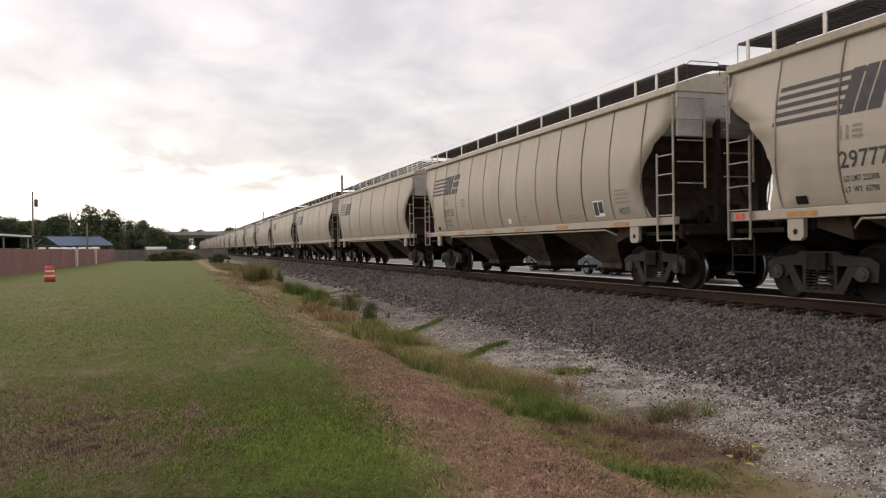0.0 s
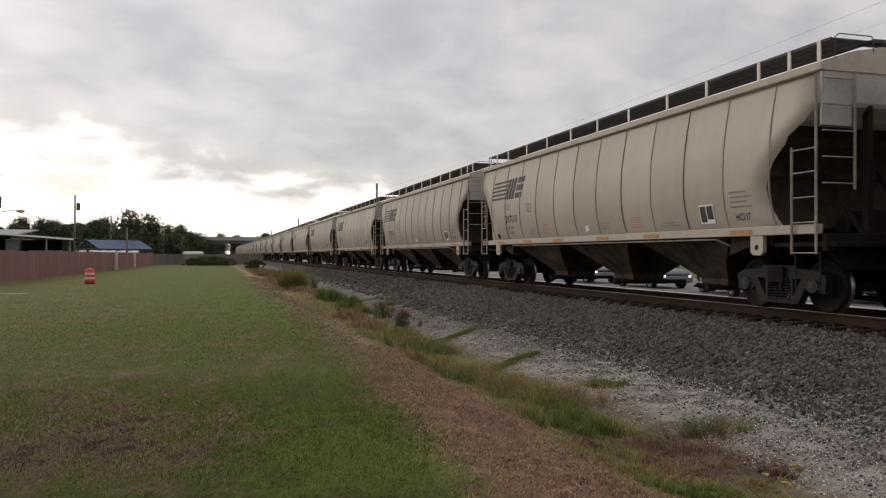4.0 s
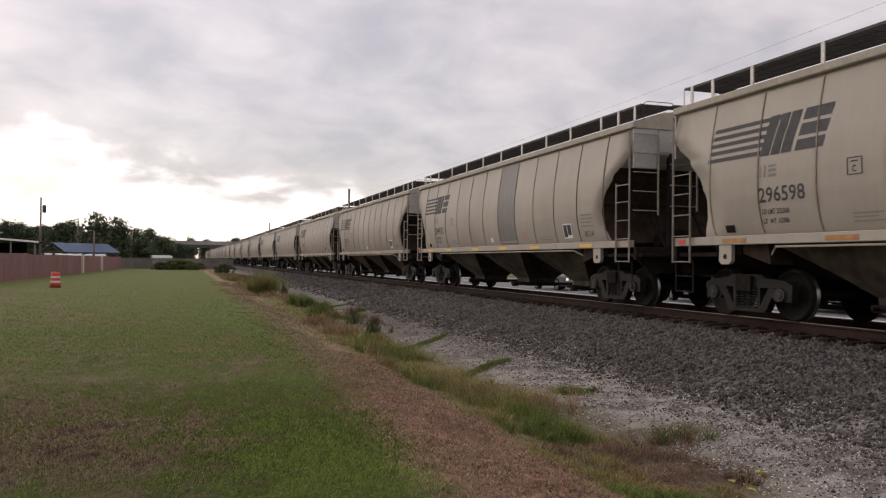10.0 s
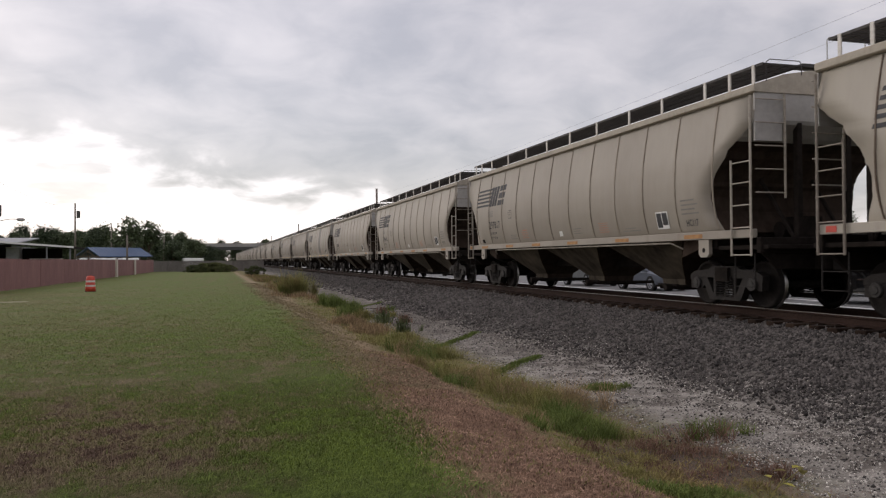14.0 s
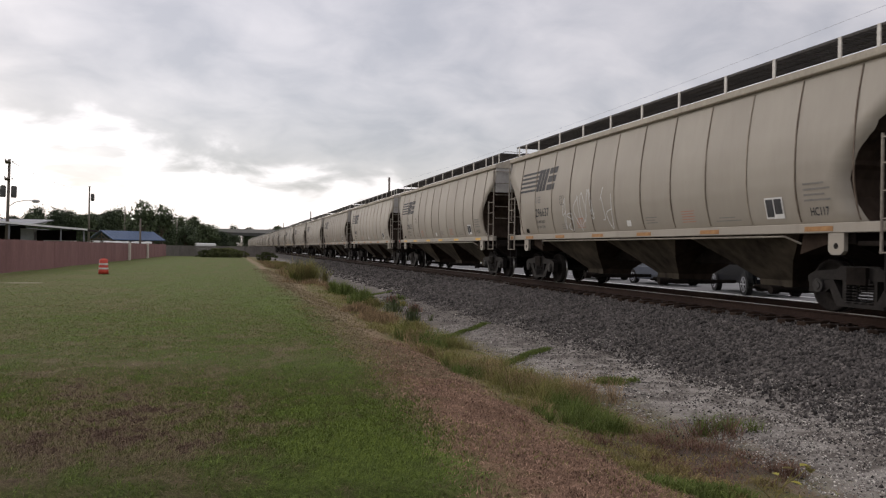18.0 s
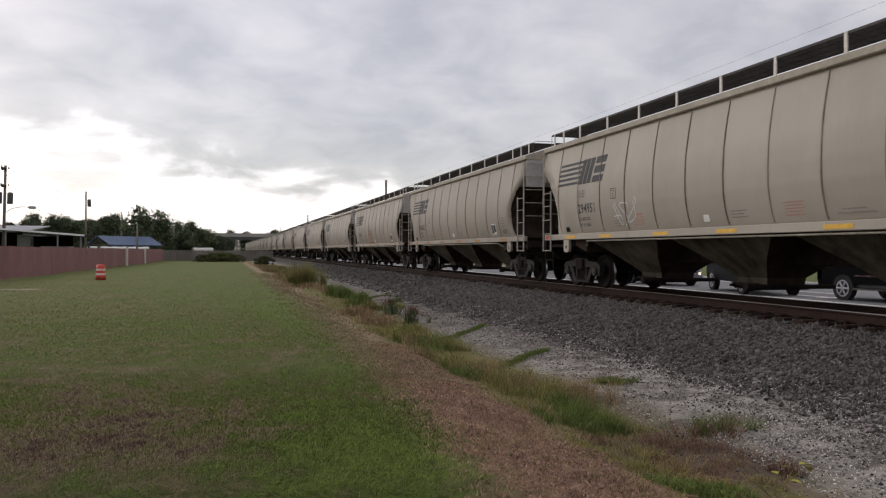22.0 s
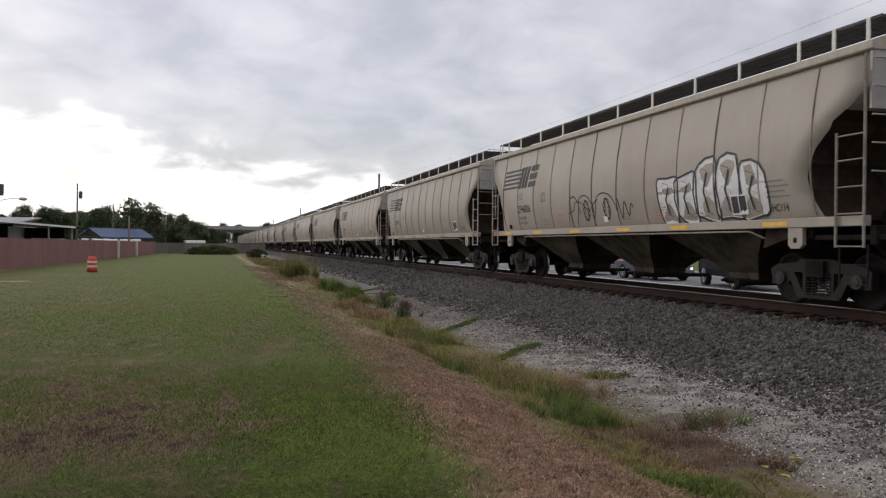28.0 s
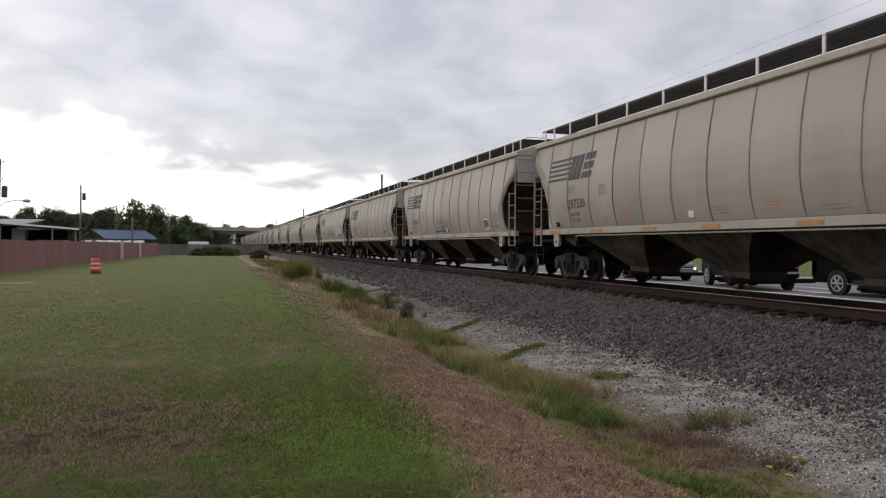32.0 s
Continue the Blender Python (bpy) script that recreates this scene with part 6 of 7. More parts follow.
LAMP_WARM = glow("lit_headlamp", (1.0, 0.85, 0.65), 1.5)
LAMP_RED = glow("lit_tail_lamp", (1.0, 0.04, 0.03), 2.5)


def loft(bm, stations):
    """Stations along y: (y, half width low, half width high, z low, z mid, z high); a rounded car body."""
    loops = []
    for y, wl, wh, zl, zm, zh in stations:
        pts = [(-wl * 0.92, zl), (-wl, zl + (zm - zl) * 0.35), (-wl, zm), (-wh, zh - 0.05), (-wh * 0.86, zh), (wh * 0.86, zh), (wh, zh - 0.05), (wl, zm), (wl, zl + (zm - zl) * 0.35), (wl * 0.92, zl)]
        loops.append([bm.verts.new((x, y, z)) for x, z in pts])
    for a, b in zip(loops, loops[1:]):
        n = len(a)
        for k in range(n):
            bm.faces.new((a[k], a[(k + 1) % n], b[(k + 1) % n], b[k]))
    bm.faces.new(loops[0][::-1])
    bm.faces.new(loops[-1])


def vehicle(name, label, kind, colour, at, lights=True, rim="trim"):
    """A road vehicle whose front is at -y and near side at -x; origin on the road below its middle."""
    ob = thing(name, label, "pickup truck" if kind == "pickup" else "car", at=at)
    spec = {
        "pickup": dict(half=2.85, w=0.98, hood=1.18, belt=1.22, roof=1.88, cab=(-1.25, 0.95), wb=1.83, r=0.40, low=0.42),
        "suv": dict(half=2.6, w=0.99, hood=1.12, belt=1.18, roof=1.9, cab=(-1.1, 2.5), wb=1.42, r=0.385, low=0.38),
        "sedan": dict(half=2.3, w=0.88, hood=0.86, belt=0.92, roof=1.46, cab=(-1.0, 1.5), wb=1.35, r=0.32, low=0.24),
        "hatch": dict(half=2.15, w=0.87, hood=0.92, belt=0.98, roof=1.52, cab=(-1.0, 2.0), wb=1.3, r=0.32, low=0.25),
    }[kind]
    h, w, zh, zb, zr, (c0, c1), wb, r, low = (spec[k] for k in ("half", "w", "hood", "belt", "roof", "cab", "wb", "r", "low"))
    bm = bmesh.new()
    nose = zh - 0.16
    st = [(-h, w * 0.86, w * 0.78, low + 0.12, nose - 0.12, nose), (-h + 0.14, w * 0.96, w * 0.88, low, nose, zh - 0.06), (-h + 0.5, w, w * 0.92, low, zh - 0.1, zh), (c0 - 0.1, w, w * 0.94, low, zb - 0.08, zb),
          (c1 + 0.1, w, w * 0.94, low, zb - 0.06, zb), (h - 0.25, w, w * 0.93, low, zb - 0.06, zb - (0 if kind != "sedan" else 0.02)), (h, w * 0.93, w * 0.88, low + 0.1, zb - 0.16, zb - 0.08)]
    loft(bm, st)
    body = part("body", bm, colour, ob, smooth=False, bevel=0.02)
    bm = bmesh.new()
    slope = 0.55 if kind in ("sedan", "hatch") else 0.35
    back = {"sedan": 0.6, "hatch": 0.35, "pickup": 0.08, "suv": 0.2}[kind]
    cab = [(c0, zb - 0.02), (c0 + slope, zr - 0.05), (c0 + slope + 0.3, zr), (c1 - back - 0.2, zr), (c1 - back, zr - 0.06), (c1, zb - 0.02)]
    a = [bm.verts.new((-w * (0.93 if z < zb else 0.76), y, z)) for y, z in cab]
    b = [bm.verts.new((w * (0.93 if z < zb else 0.76), y, z)) for y, z in cab]
    n = len(cab)
    for k in range(n):
        bm.faces.new((a[k], a[(k + 1) % n], b[(k + 1) % n], b[k]))
    bm.faces.new(a[::-1])
    bm.faces.new(b)
    part("cab", bm, colour, ob, bevel=0.03)
    # glazing
    t = 0.012

    def pane(pname, pts):
        bm = bmesh.new()
        bm.faces.new([bm.verts.new(p) for p in pts])
        bmesh.ops.solidify(bm, geom=bm.faces[:], thickness=0.01)
        part(pname, bm, M["glass"], ob, "dark window glass")

    pane("windscreen", [(-w * 0.84, c0 + 0.02, zb + 0.04), (w * 0.84, c0 + 0.02, zb + 0.04), (w * 0.70, c0 + slope - 0.03, zr - 0.09), (-w * 0.70, c0 + slope - 0.03, zr - 0.09)])
    for s in (-1, 1):
        m = (c0 + c1) / 2 + 0.1
        for y0, y1, q0, q1 in ((c0 + 0.2, m - 0.05, c0 + slope + 0.12, m - 0.05), (m + 0.05, c1 - 0.2, m + 0.05, c1 - back - 0.18)):
            xo, xi = s * (w * 0.905 + t), s * (w * 0.775 + t)
            pane("side_window", [(xo, y0, zb + 0.06), (xo, y1, zb + 0.06), (xi, q1, zr - 0.12), (xi, q0, zr - 0.12)])
        bm = bmesh.new()
        box(bm, min(s * w * 0.98, s * (w + 0.2)), max(s * w * 0.98, s * (w + 0.2)), c0 + 0.12, c0 + 0.22, zb + 0.02, zb + 0.2)
        part("door_mirror", bm, colour, ob, bevel=0.03)
    # wheels
    for e in (-1, 1):
        for s in (-1, 1):
            bm = bmesh.new()
            ring(bm, [(s * (w - 0.24), r * 0.7), (s * (w - 0.22), r), (s * (w - 0.02), r), (s * w, r * 0.9), (s * (w - 0.01), r * 0.62)], 22, "x", (0, e * wb, r))
            tyre = part("tyre", bm, M["rubber"], ob, smooth=True)
            bm = bmesh.new()
            for q in range(22):
                a0, a1 = 2 * math.pi * q / 22, 2 * math.pi * (q + 1) / 22
                vs = [bm.verts.new((s * (w + 0.012), e * wb + rr * math.cos(an), r + rr * math.sin(an))) for rr, an in ((r * 0.72, a0), (r * 0.72, a1), (r * 0.6, a1), (r * 0.6, a0))]
                bm.faces.new(vs)
            tube(bm, (s * (w - 0.05), e * wb, r), (s * (w + 0.02), e * wb, r), r * 0.16, 10)
            for k in range(6):
                an = k * math.pi / 3
                tube(bm, (s * (w + 0.006), e * wb, r), (s * (w + 0.006), e * wb + math.cos(an) * r * 0.64, r + math.sin(an) * r * 0.64), 0.034, 6)
            part("rim", bm, M[rim], tyre, "bright spoked wheel")
            bm = bmesh.new()
            ring(bm, [(s * (w - 0.05), r * 1.12), (s * (w + 0.008), r * 1.12)], 22, "x", (0, e * wb, r + 0.02))
            part("wheel_arch", bm, M["rubber"], ob)
    # front
    gz0, gz1 = low + (0.34 if kind in ("pickup", "suv") else 0.3), nose - 0.06
    bm = bmesh.new()
    box(bm, -w * 0.6, w * 0.6, -h - 0.015, -h + 0.05, gz0, gz1)
    grille = part("grille", bm, M["rubber"], ob)
    for k in range(3 if kind in ("pickup", "suv") else 1):
        bm = bmesh.new()
        z = gz0 + (gz1 - gz0) * (0.15 + 0.33 * k)
        box(bm, -w * 0.62, w * 0.62, -h - 0.03, -h - 0.01, z, z + 0.032)
        part("grille_bar", bm, M["trim"], grille, "chrome grille bar")
    for s in (-1, 1):
        bm = bmesh.new()
        box(bm, min(s * w * 0.66, s * w * 0.83), max(s * w * 0.66, s * w * 0.83), -h - 0.012, -h + 0.1, gz1 - 0.14, gz1 - 0.01)
        part("headlight", bm, LAMP_WARM if lights else M["chrome"], ob, "lit headlamp" if lights else "headlamp", bevel=0.02)
        bm = bmesh.new()
        box(bm, min(s * w * 0.74, s * w * 0.9), max(s * w * 0.74, s * w * 0.9), h - 0.08, h + 0.012, zb - 0.42, zb - 0.14)
        part("tail_light", bm, LAMP_RED if lights else M["redmark"], ob, "red tail lamp", bevel=0.02)
    for e, nm in ((-1, "front_bumper"), (1, "rear_bumper")):
        bm = bmesh.new()
        box(bm, -w * 0.9, w * 0.9, min(e * (h - 0.05), e * (h + 0.08)), max(e * (h - 0.05), e * (h + 0.08)), low + 0.05, low + 0.28)
        bumper = part(nm, bm, colour, ob, bevel=0.03)
        if kind == "pickup":
            bm = bmesh.new()
            box(bm, -w * 0.88, w * 0.88, min(e * (h + 0.07), e * (h + 0.09)), max(e * (h + 0.07), e * (h + 0.09)), low + 0.2, low + 0.27)
            part("bumper_strip", bm, M["trim"], bumper, "chrome bumper strip")
    if kind == "suv":
        for s in (-1, 1):
            bm = bmesh.new()
            box(bm, min(s * w, s * (w + 0.015)), max(s * w, s * (w + 0.015)), -wb + 0.55, wb - 0.5, 0.78, 0.83)
            part("side_trim", bm, M["chrome"], ob, "chrome side moulding")
            bm = bmesh.new()
            box(bm, min(s * (w - 0.05), s * (w + 0.08)), max(s * (w - 0.05), s * (w + 0.08)), -wb + 0.55, wb - 0.5, 0.36, 0.42)
            part("running_board", bm, M["chrome"], ob)
    if kind == "pickup":
        bm = bmesh.new()
        box(bm, -w * 0.8, w * 0.8, c1 + 0.15, h - 0.1, zb - 0.02, zb + 0.012)
        part("bed_cover", bm, M["rubber"], ob)
    return ob


ROAD = 0.086
LANE = 20.45
NAVY, BLACK, SILVER = paint("navy_car_paint", (0.005, 0.0055, 0.009)), paint("black_car_paint", (0.008, 0.008, 0.009)), paint("silver_blue_car_paint", (0.15, 0.165, 0.2))
GREYP, TAN, REDP, DARK = paint("grey_car_paint", (0.2, 0.21, 0.22)), paint("tan_car_paint", (0.4, 0.35, 0.27)), paint("red_car_paint", (0.4, 0.03, 0.03)), paint("charcoal_car_paint", (0.03, 0.03, 0.033))
vehicle("suv", "black sport utility vehicle with chrome wheels, waiting in lane", "suv", BLACK, pose(LANE + 0.05, 20.1, ROAD))
vehicle("pickup_truck", "dark navy pickup truck with chrome grille and lit headlamps, waiting", "pickup", NAVY, pose(19.8, 26.6, ROAD, 0, 0, -18))
vehicle("sedan", "silver-blue sedan with lit headlamps, waiting in the lane", "sedan", SILVER, pose(LANE - 0.1, 34.2, ROAD))
vehicle("hatchback", "grey hatchback waiting at the end of the queue", "hatch", GREYP, pose(LANE, 41.0, ROAD))
TRAFFIC = [
    (vehicle("sport_utility_car", "tan sport utility vehicle driving on the highway", "suv", TAN, pose(24.1, 389, ROAD), False), 24.1, 27.2 + 27.8 * 13.0, -13.0, 0),
    (vehicle("red_car", "red hatchback driving away on the highway", "hatch", REDP, pose(27.9, 0, ROAD, 0, 0, 180)), 27.9, 53.0 - 28.4 * 12.0, 12.0, 180),
    (vehicle("dark_car", "charcoal sport utility vehicle driving on the highway", "suv", DARK, pose(24.1, 0, ROAD), True), 24.1, 37.0 + 23.4 * 12.0, -12.0, 0),
    (vehicle("silver_car", "silver sedan driving away on the highway", "sedan", SILVER, pose(27.9, 0, ROAD, 0, 0, 180)), 27.9, 60.0 - 7.0 * 13.0, 13.0, 180),
    (vehicle("white_car", "pale hatchback driving on the highway", "hatch", paint("white_car_paint", (0.6, 0.6, 0.6)), pose(24.1, 0, ROAD), True), 24.1, 46.0 + 12.4 * 12.0, -12.0, 0),
]

# ---- stones, grass and weeds ----
STONE = np.array(((1, 0, 0.1), (0.1, 1, 0), (-1, 0.1, 0), (0, -1, 0.15), (0.15, 0.1, 0.85), (0, 0, -0.6)))
STONE_TRI = ((0, 1, 4), (1, 2, 4), (2, 3, 4), (3, 0, 4), (1, 0, 5), (2, 1, 5), (3, 2, 5), (0, 3, 5))


def bank_z(x):
    return np.interp(x, (6.7, 7.3, 8.2, 9.1, 9.5, 9.75, 12.0), (-0.38, -0.25, 0.05, 0.31, 0.36, 0.42, 0.43))


def stones(name, n, xs, ys, size, material, label, seed, on_bank=True, keep=None):
    rnd = np.random.RandomState(seed)
    x = rnd.uniform(*xs, n)
    y = ys[0] + (ys[1] - ys[0]) * rnd.uniform(0, 1, n) ** 1.7
    if keep is not None:
        k = keep(x, y, rnd)
        x, y = x[k], y[k]
        n = len(x)
    z = np.array([max(ground_z(a, b), -9) for a, b in zip(x, y)])
    if on_bank:
        shift = np.array([toe(b) for b in y]) * np.clip((8.2 - x) / 1.2, 0, 1)
        z = np.maximum(z, np.where(x - shift > 6.7, bank_z(x - shift), -9))
    s = rnd.uniform(*size, n)[:, None, None] * rnd.uniform(0.6, 1.3, (n, 1, 3))
    v = STONE[None] * (1 + rnd.uniform(-0.45, 0.45, (n, 6, 3)))
    an = rnd.uniform(0, 6.28, (n, 3))
    c, sn = np.cos(an), np.sin(an)
    v = np.stack([v[..., 0] * c[:, :1] - v[..., 1] * sn[:, :1], v[..., 0] * sn[:, :1] + v[..., 1] * c[:, :1], v[..., 2]], -1)
    v = np.stack([v[..., 0], v[..., 1] * c[:, 1:2] - v[..., 2] * sn[:, 1:2], v[..., 1] * sn[:, 1:2] + v[..., 2] * c[:, 1:2]], -1)
    v = v * s + np.stack([x, y, z + s[:, 0, 2] * 0.2], -1)[:, None]
    ob = new(name, heap(name, v, STONE_TRI, material))
    tagged(ob, label, "gravel", kind="stuff")


stones("ballast_stones", 110000, (6.6, 9.75), (3.5, 34), (0.014, 0.042), M["stone"], "loose dark crushed-stone ballast on the bank", 1, True, lambda a, b, r: r.uniform(0, 1, len(a)) < np.clip((a - 6.5) / 1.7, 0.1, 1) ** 1.4)
stones("far_ballast_stones", 14000, (6.9, 9.7), (26, 80), (0.035, 0.07), M["stone"], "loose dark crushed-stone ballast on the bank", 2, True, lambda a, b, r: r.uniform(0, 1, len(a)) < np.clip((a - 6.5) / 1.5, 0.15, 1))
stones("limestone_chips", 46000, (4.3, 7.8), (3.5, 30), (0.005, 0.016), M["chalk_stone"], "pale limestone chips strewn in the ditch", 3, True, lambda a, b, r: np.array([noise.noise((u * 0.7, w * 0.5, 6)) for u, w in zip(a, b)]) + r.uniform(-0.3, 0.3, len(a)) > np.interp(b, (4, 9, 16, 30), (-0.3, -0.15, 0.1, 0.25)) + 2.0 * (a < np.interp(b, (4, 7, 9, 14), (4.7, 4.9, 4.8, 4.8))))
stones("ditch_stones", 56000, (4.2, 7.6), (3.5, 32), (0.004, 0.02), M["stone"], "dark stones strewn over the pale ditch", 4, True, lambda a, b, r: r.uniform(0, 1, len(a)) < np.clip((a - 4.2) / 3.2, 0.05, 1) ** 1.6)


M["turfblade"] = turf_blade("mown_grass_blade")
M["lush"] = island(mat("lush_grass_blade", (0.075, 0.118, 0.024), (0.178, 0.24, 0.052), 0.7, grain=7, patch=1.6, bump=0, spec=0.15), 0.5, 1.05)
for key in ("lush", "turfblade", "bleached", "matted", "weed", "greenweed", "straw", "deadweed", "shrub"):
    soft_lit(M[key])


def blades(name, x, y, height, width, lean, material, label, seed, category="grass", worn=False):
    """Tapered bent blades standing on the ground at the points x, y."""
    rnd = np.random.RandomState(seed)
    n = len(x)
    z = np.array([ground_z(a, b) for a, b in zip(x, y)]) - 0.01
    base = np.stack([x, y, z], -1)
    th = rnd.uniform(0, 6.283, n)
    side = np.stack([np.cos(th), np.sin(th), np.zeros(n)], -1)
    tilt = rnd.normal(size=(n, 2)) * (lean if np.isscalar(lean) else lean[:, None])
    h = height * rnd.uniform(0.55, 1.25, n) if np.isscalar(height) else height * rnd.uniform(0.6, 1.2, n)
    w = (width * rnd.uniform(0.7, 1.3, n))[:, None]
    mid = base + np.concatenate([tilt * h[:, None] * 0.35, h[:, None] * 0.6], 1)
    tip = base + np.concatenate([tilt * h[:, None], h[:, None] * (1 - 0.25 * np.minimum(np.abs(tilt).sum(1), 2.6))[:, None]], 1)
    v = np.stack([base - side * w, base + side * w, mid + side * w * 0.7, mid - side * w * 0.7, tip], 1)
    me = heap(name, v, ((0, 1, 2), (0, 2, 3), (3, 2, 4)), material)
    if worn:
        with_values(me, "dry", np.repeat(dryness(x, y) + 0.12 * rnd.normal(size=n), 5))
    tagged(new(name, me), label, category, kind="stuff")


def scatter(n, xs, ys, seed, power=1.8, mask=None):
    rnd = np.random.RandomState(seed)
    x, y = rnd.uniform(*xs, n), ys[0] + (ys[1] - ys[0]) * rnd.uniform(0, 1, n) ** power
    if mask is not None:
        k = mask(x, y, rnd)
        x, y = x[k], y[k]
    return x, y


def patchy(f, lo, seed):
    def mask(x, y, rnd):
        v = np.array([noise.noise((a * f, b * f, seed)) for a, b in zip(x, y)])
        return v + rnd.uniform(-0.25, 0.25, len(x)) > lo
    return mask


def wedge(n, near, reach, seed, lo, hi):
    """Points of the lawn ahead of the verge, thinning out with distance, where its dryness lies between lo and hi."""
    rnd = np.random.RandomState(seed)
    y = near + rnd.exponential(reach, n)
    edge = np.interp(y, (4, 7, 12, 60), (1.3, 1.62, 2.2, 2.4)) + 0.2 * rnd.normal(size=n)
    x = edge - (3.2 + 0.36 * y) * rnd.uniform(0, 1, n)
    k = y < 75
    x, y = x[k], y[k]
    v = dryness(x, y) + 0.3 * rnd.normal(size=len(x)) - 0.05
    k = (v > lo) & (v < hi)
    return x[k], y[k]


x, y = wedge(245000, 3.8, 5.6, 1, -3, 3)
blades("lawn_grass", x, y, np.interp(y, (4, 8, 14, 40), (0.062, 0.048, 0.032, 0.028)), 0.003 + 0.0003 * y, np.interp(y, (4, 8, 14, 40), (0.7, 0.9, 1.5, 2.0)), M["turfblade"], "short mown green lawn grass with withered brown and straw patches", 1, worn=True)
x, y = wedge(26000, 12, 14.0, 9, -3, 3)
blades("far_lawn_grass", x, y, np.full(len(x), 0.035), 0.006 + 0.0004 * y, 2.0, M["turfblade"], "short mown green grass farther off on the lawn", 9, worn=True)
x, y = wedge(36000, 3.8, 5.0, 6, 0.1, 0.6)
blades("bleached_lawn_grass", x, y, 0.04 + 0.0005 * y, 0.0022 + 0.0003 * y, 1.0, M["bleached"], "bleached straw-coloured blades in the lawn", 6)
x, y = wedge(75000, 3.8, 5.5, 5, -3, -0.34)
blades("lush_lawn_grass", x, y, 0.06, 0.0038, 0.85, M["lush"], "longer bright green grass in the lawn", 5)


def sand_patch(cx, cy, rx, ry, seed):
    rnd = random.Random(seed)
    n = 28
    ringv = [(cx + rx * (1 + 0.35 * noise.noise((math.cos(2 * math.pi * k / n) * 1.7, math.sin(2 * math.pi * k / n) * 1.7, seed))) * math.cos(2 * math.pi * k / n), cy + ry * (1 + 0.35 * noise.noise((k * 0.9, seed, 2))) * math.sin(2 * math.pi * k / n)) for k in range(n)]
    verts = [(cx, cy, ground_z(cx, cy) + 0.02)] + [(a, b, ground_z(a, b) + 0.006) for a, b in ringv]
    ob = new("bare_patch", raw("bare_patch", verts, [(0, 1 + k, 1 + (k + 1) % n) for k in range(n)], M["sand"], True))
    tagged(ob, "pale bare sandy patch worn in the lawn", "bare ground", kind="structure")


M["sand"] = mat("pale_sand", (0.15, 0.14, 0.085), (0.26, 0.235, 0.15), 0.95, grain=20, patch=1.5, bump=0.3)
for k, spot in enumerate(((-8.0, 35.5, 0.9, 0.35),)):
    sand_patch(*spot, k)
x, y = scatter(70000, (1.2, 3.6), (3.8, 15), 3, 1.4, lambda a, b, r: np.abs(a - np.interp(b, (4, 7, 12, 30), (2.3, 2.55, 2.9, 2.75)) - 0.2 * np.sin(b * 0.5)) < r.uniform(0.35, 1.15, len(a)) * np.interp(b, (4, 8, 13), (1, 0.85, 0.5)))
blades("scalped_verge_grass", x, y, 0.042, 0.0035 + 0.0002 * y, 1.1, M["matted"], "matted dead brown grass on the verge", 3)

x, y = scatter(16000, (1.7, 3.7), (4.0, 30), 13, 1.5, patchy(0.8, 0.12, 17))
blades("verge_green", x, y, 0.05, 0.0035 + 0.0002 * y, 0.9, M["weed"], "thin olive grass creeping over the brown verge", 13)
x, y = scatter(52000, (1.7, 3.6), (10, 60), 14, 1.4, lambda a, b, r: np.abs(a - 2.6 - 0.25 * np.sin(b * 0.3)) < np.abs(r.normal(size=len(a))) * 0.5)
blades("trodden_path_grass", x, y, 0.045, 0.006 + 0.0004 * y, 1.8, M["bleached"], "trodden pale tan grass along the verge", 14)


def clumps(name, spots, material, label, seed, width=0.005, lean=0.45):
    """Tufts: (x, y, radius, height, blades)."""
    rnd = np.random.RandomState(seed)
    xs, ys, hs = [], [], []
    for cx, cy, r, h, n in spots:
        d = rnd.normal(size=(n, 2)) * r * 0.5
        xs.append(cx + d[:, 0]); ys.append(cy + d[:, 1])
        hs.append(h * np.exp(-(d ** 2).sum(1) / (2 * r * r)))
    blades(name, np.concatenate(xs), np.concatenate(ys), np.concatenate(hs), width, lean, material, label, seed, "weeds")


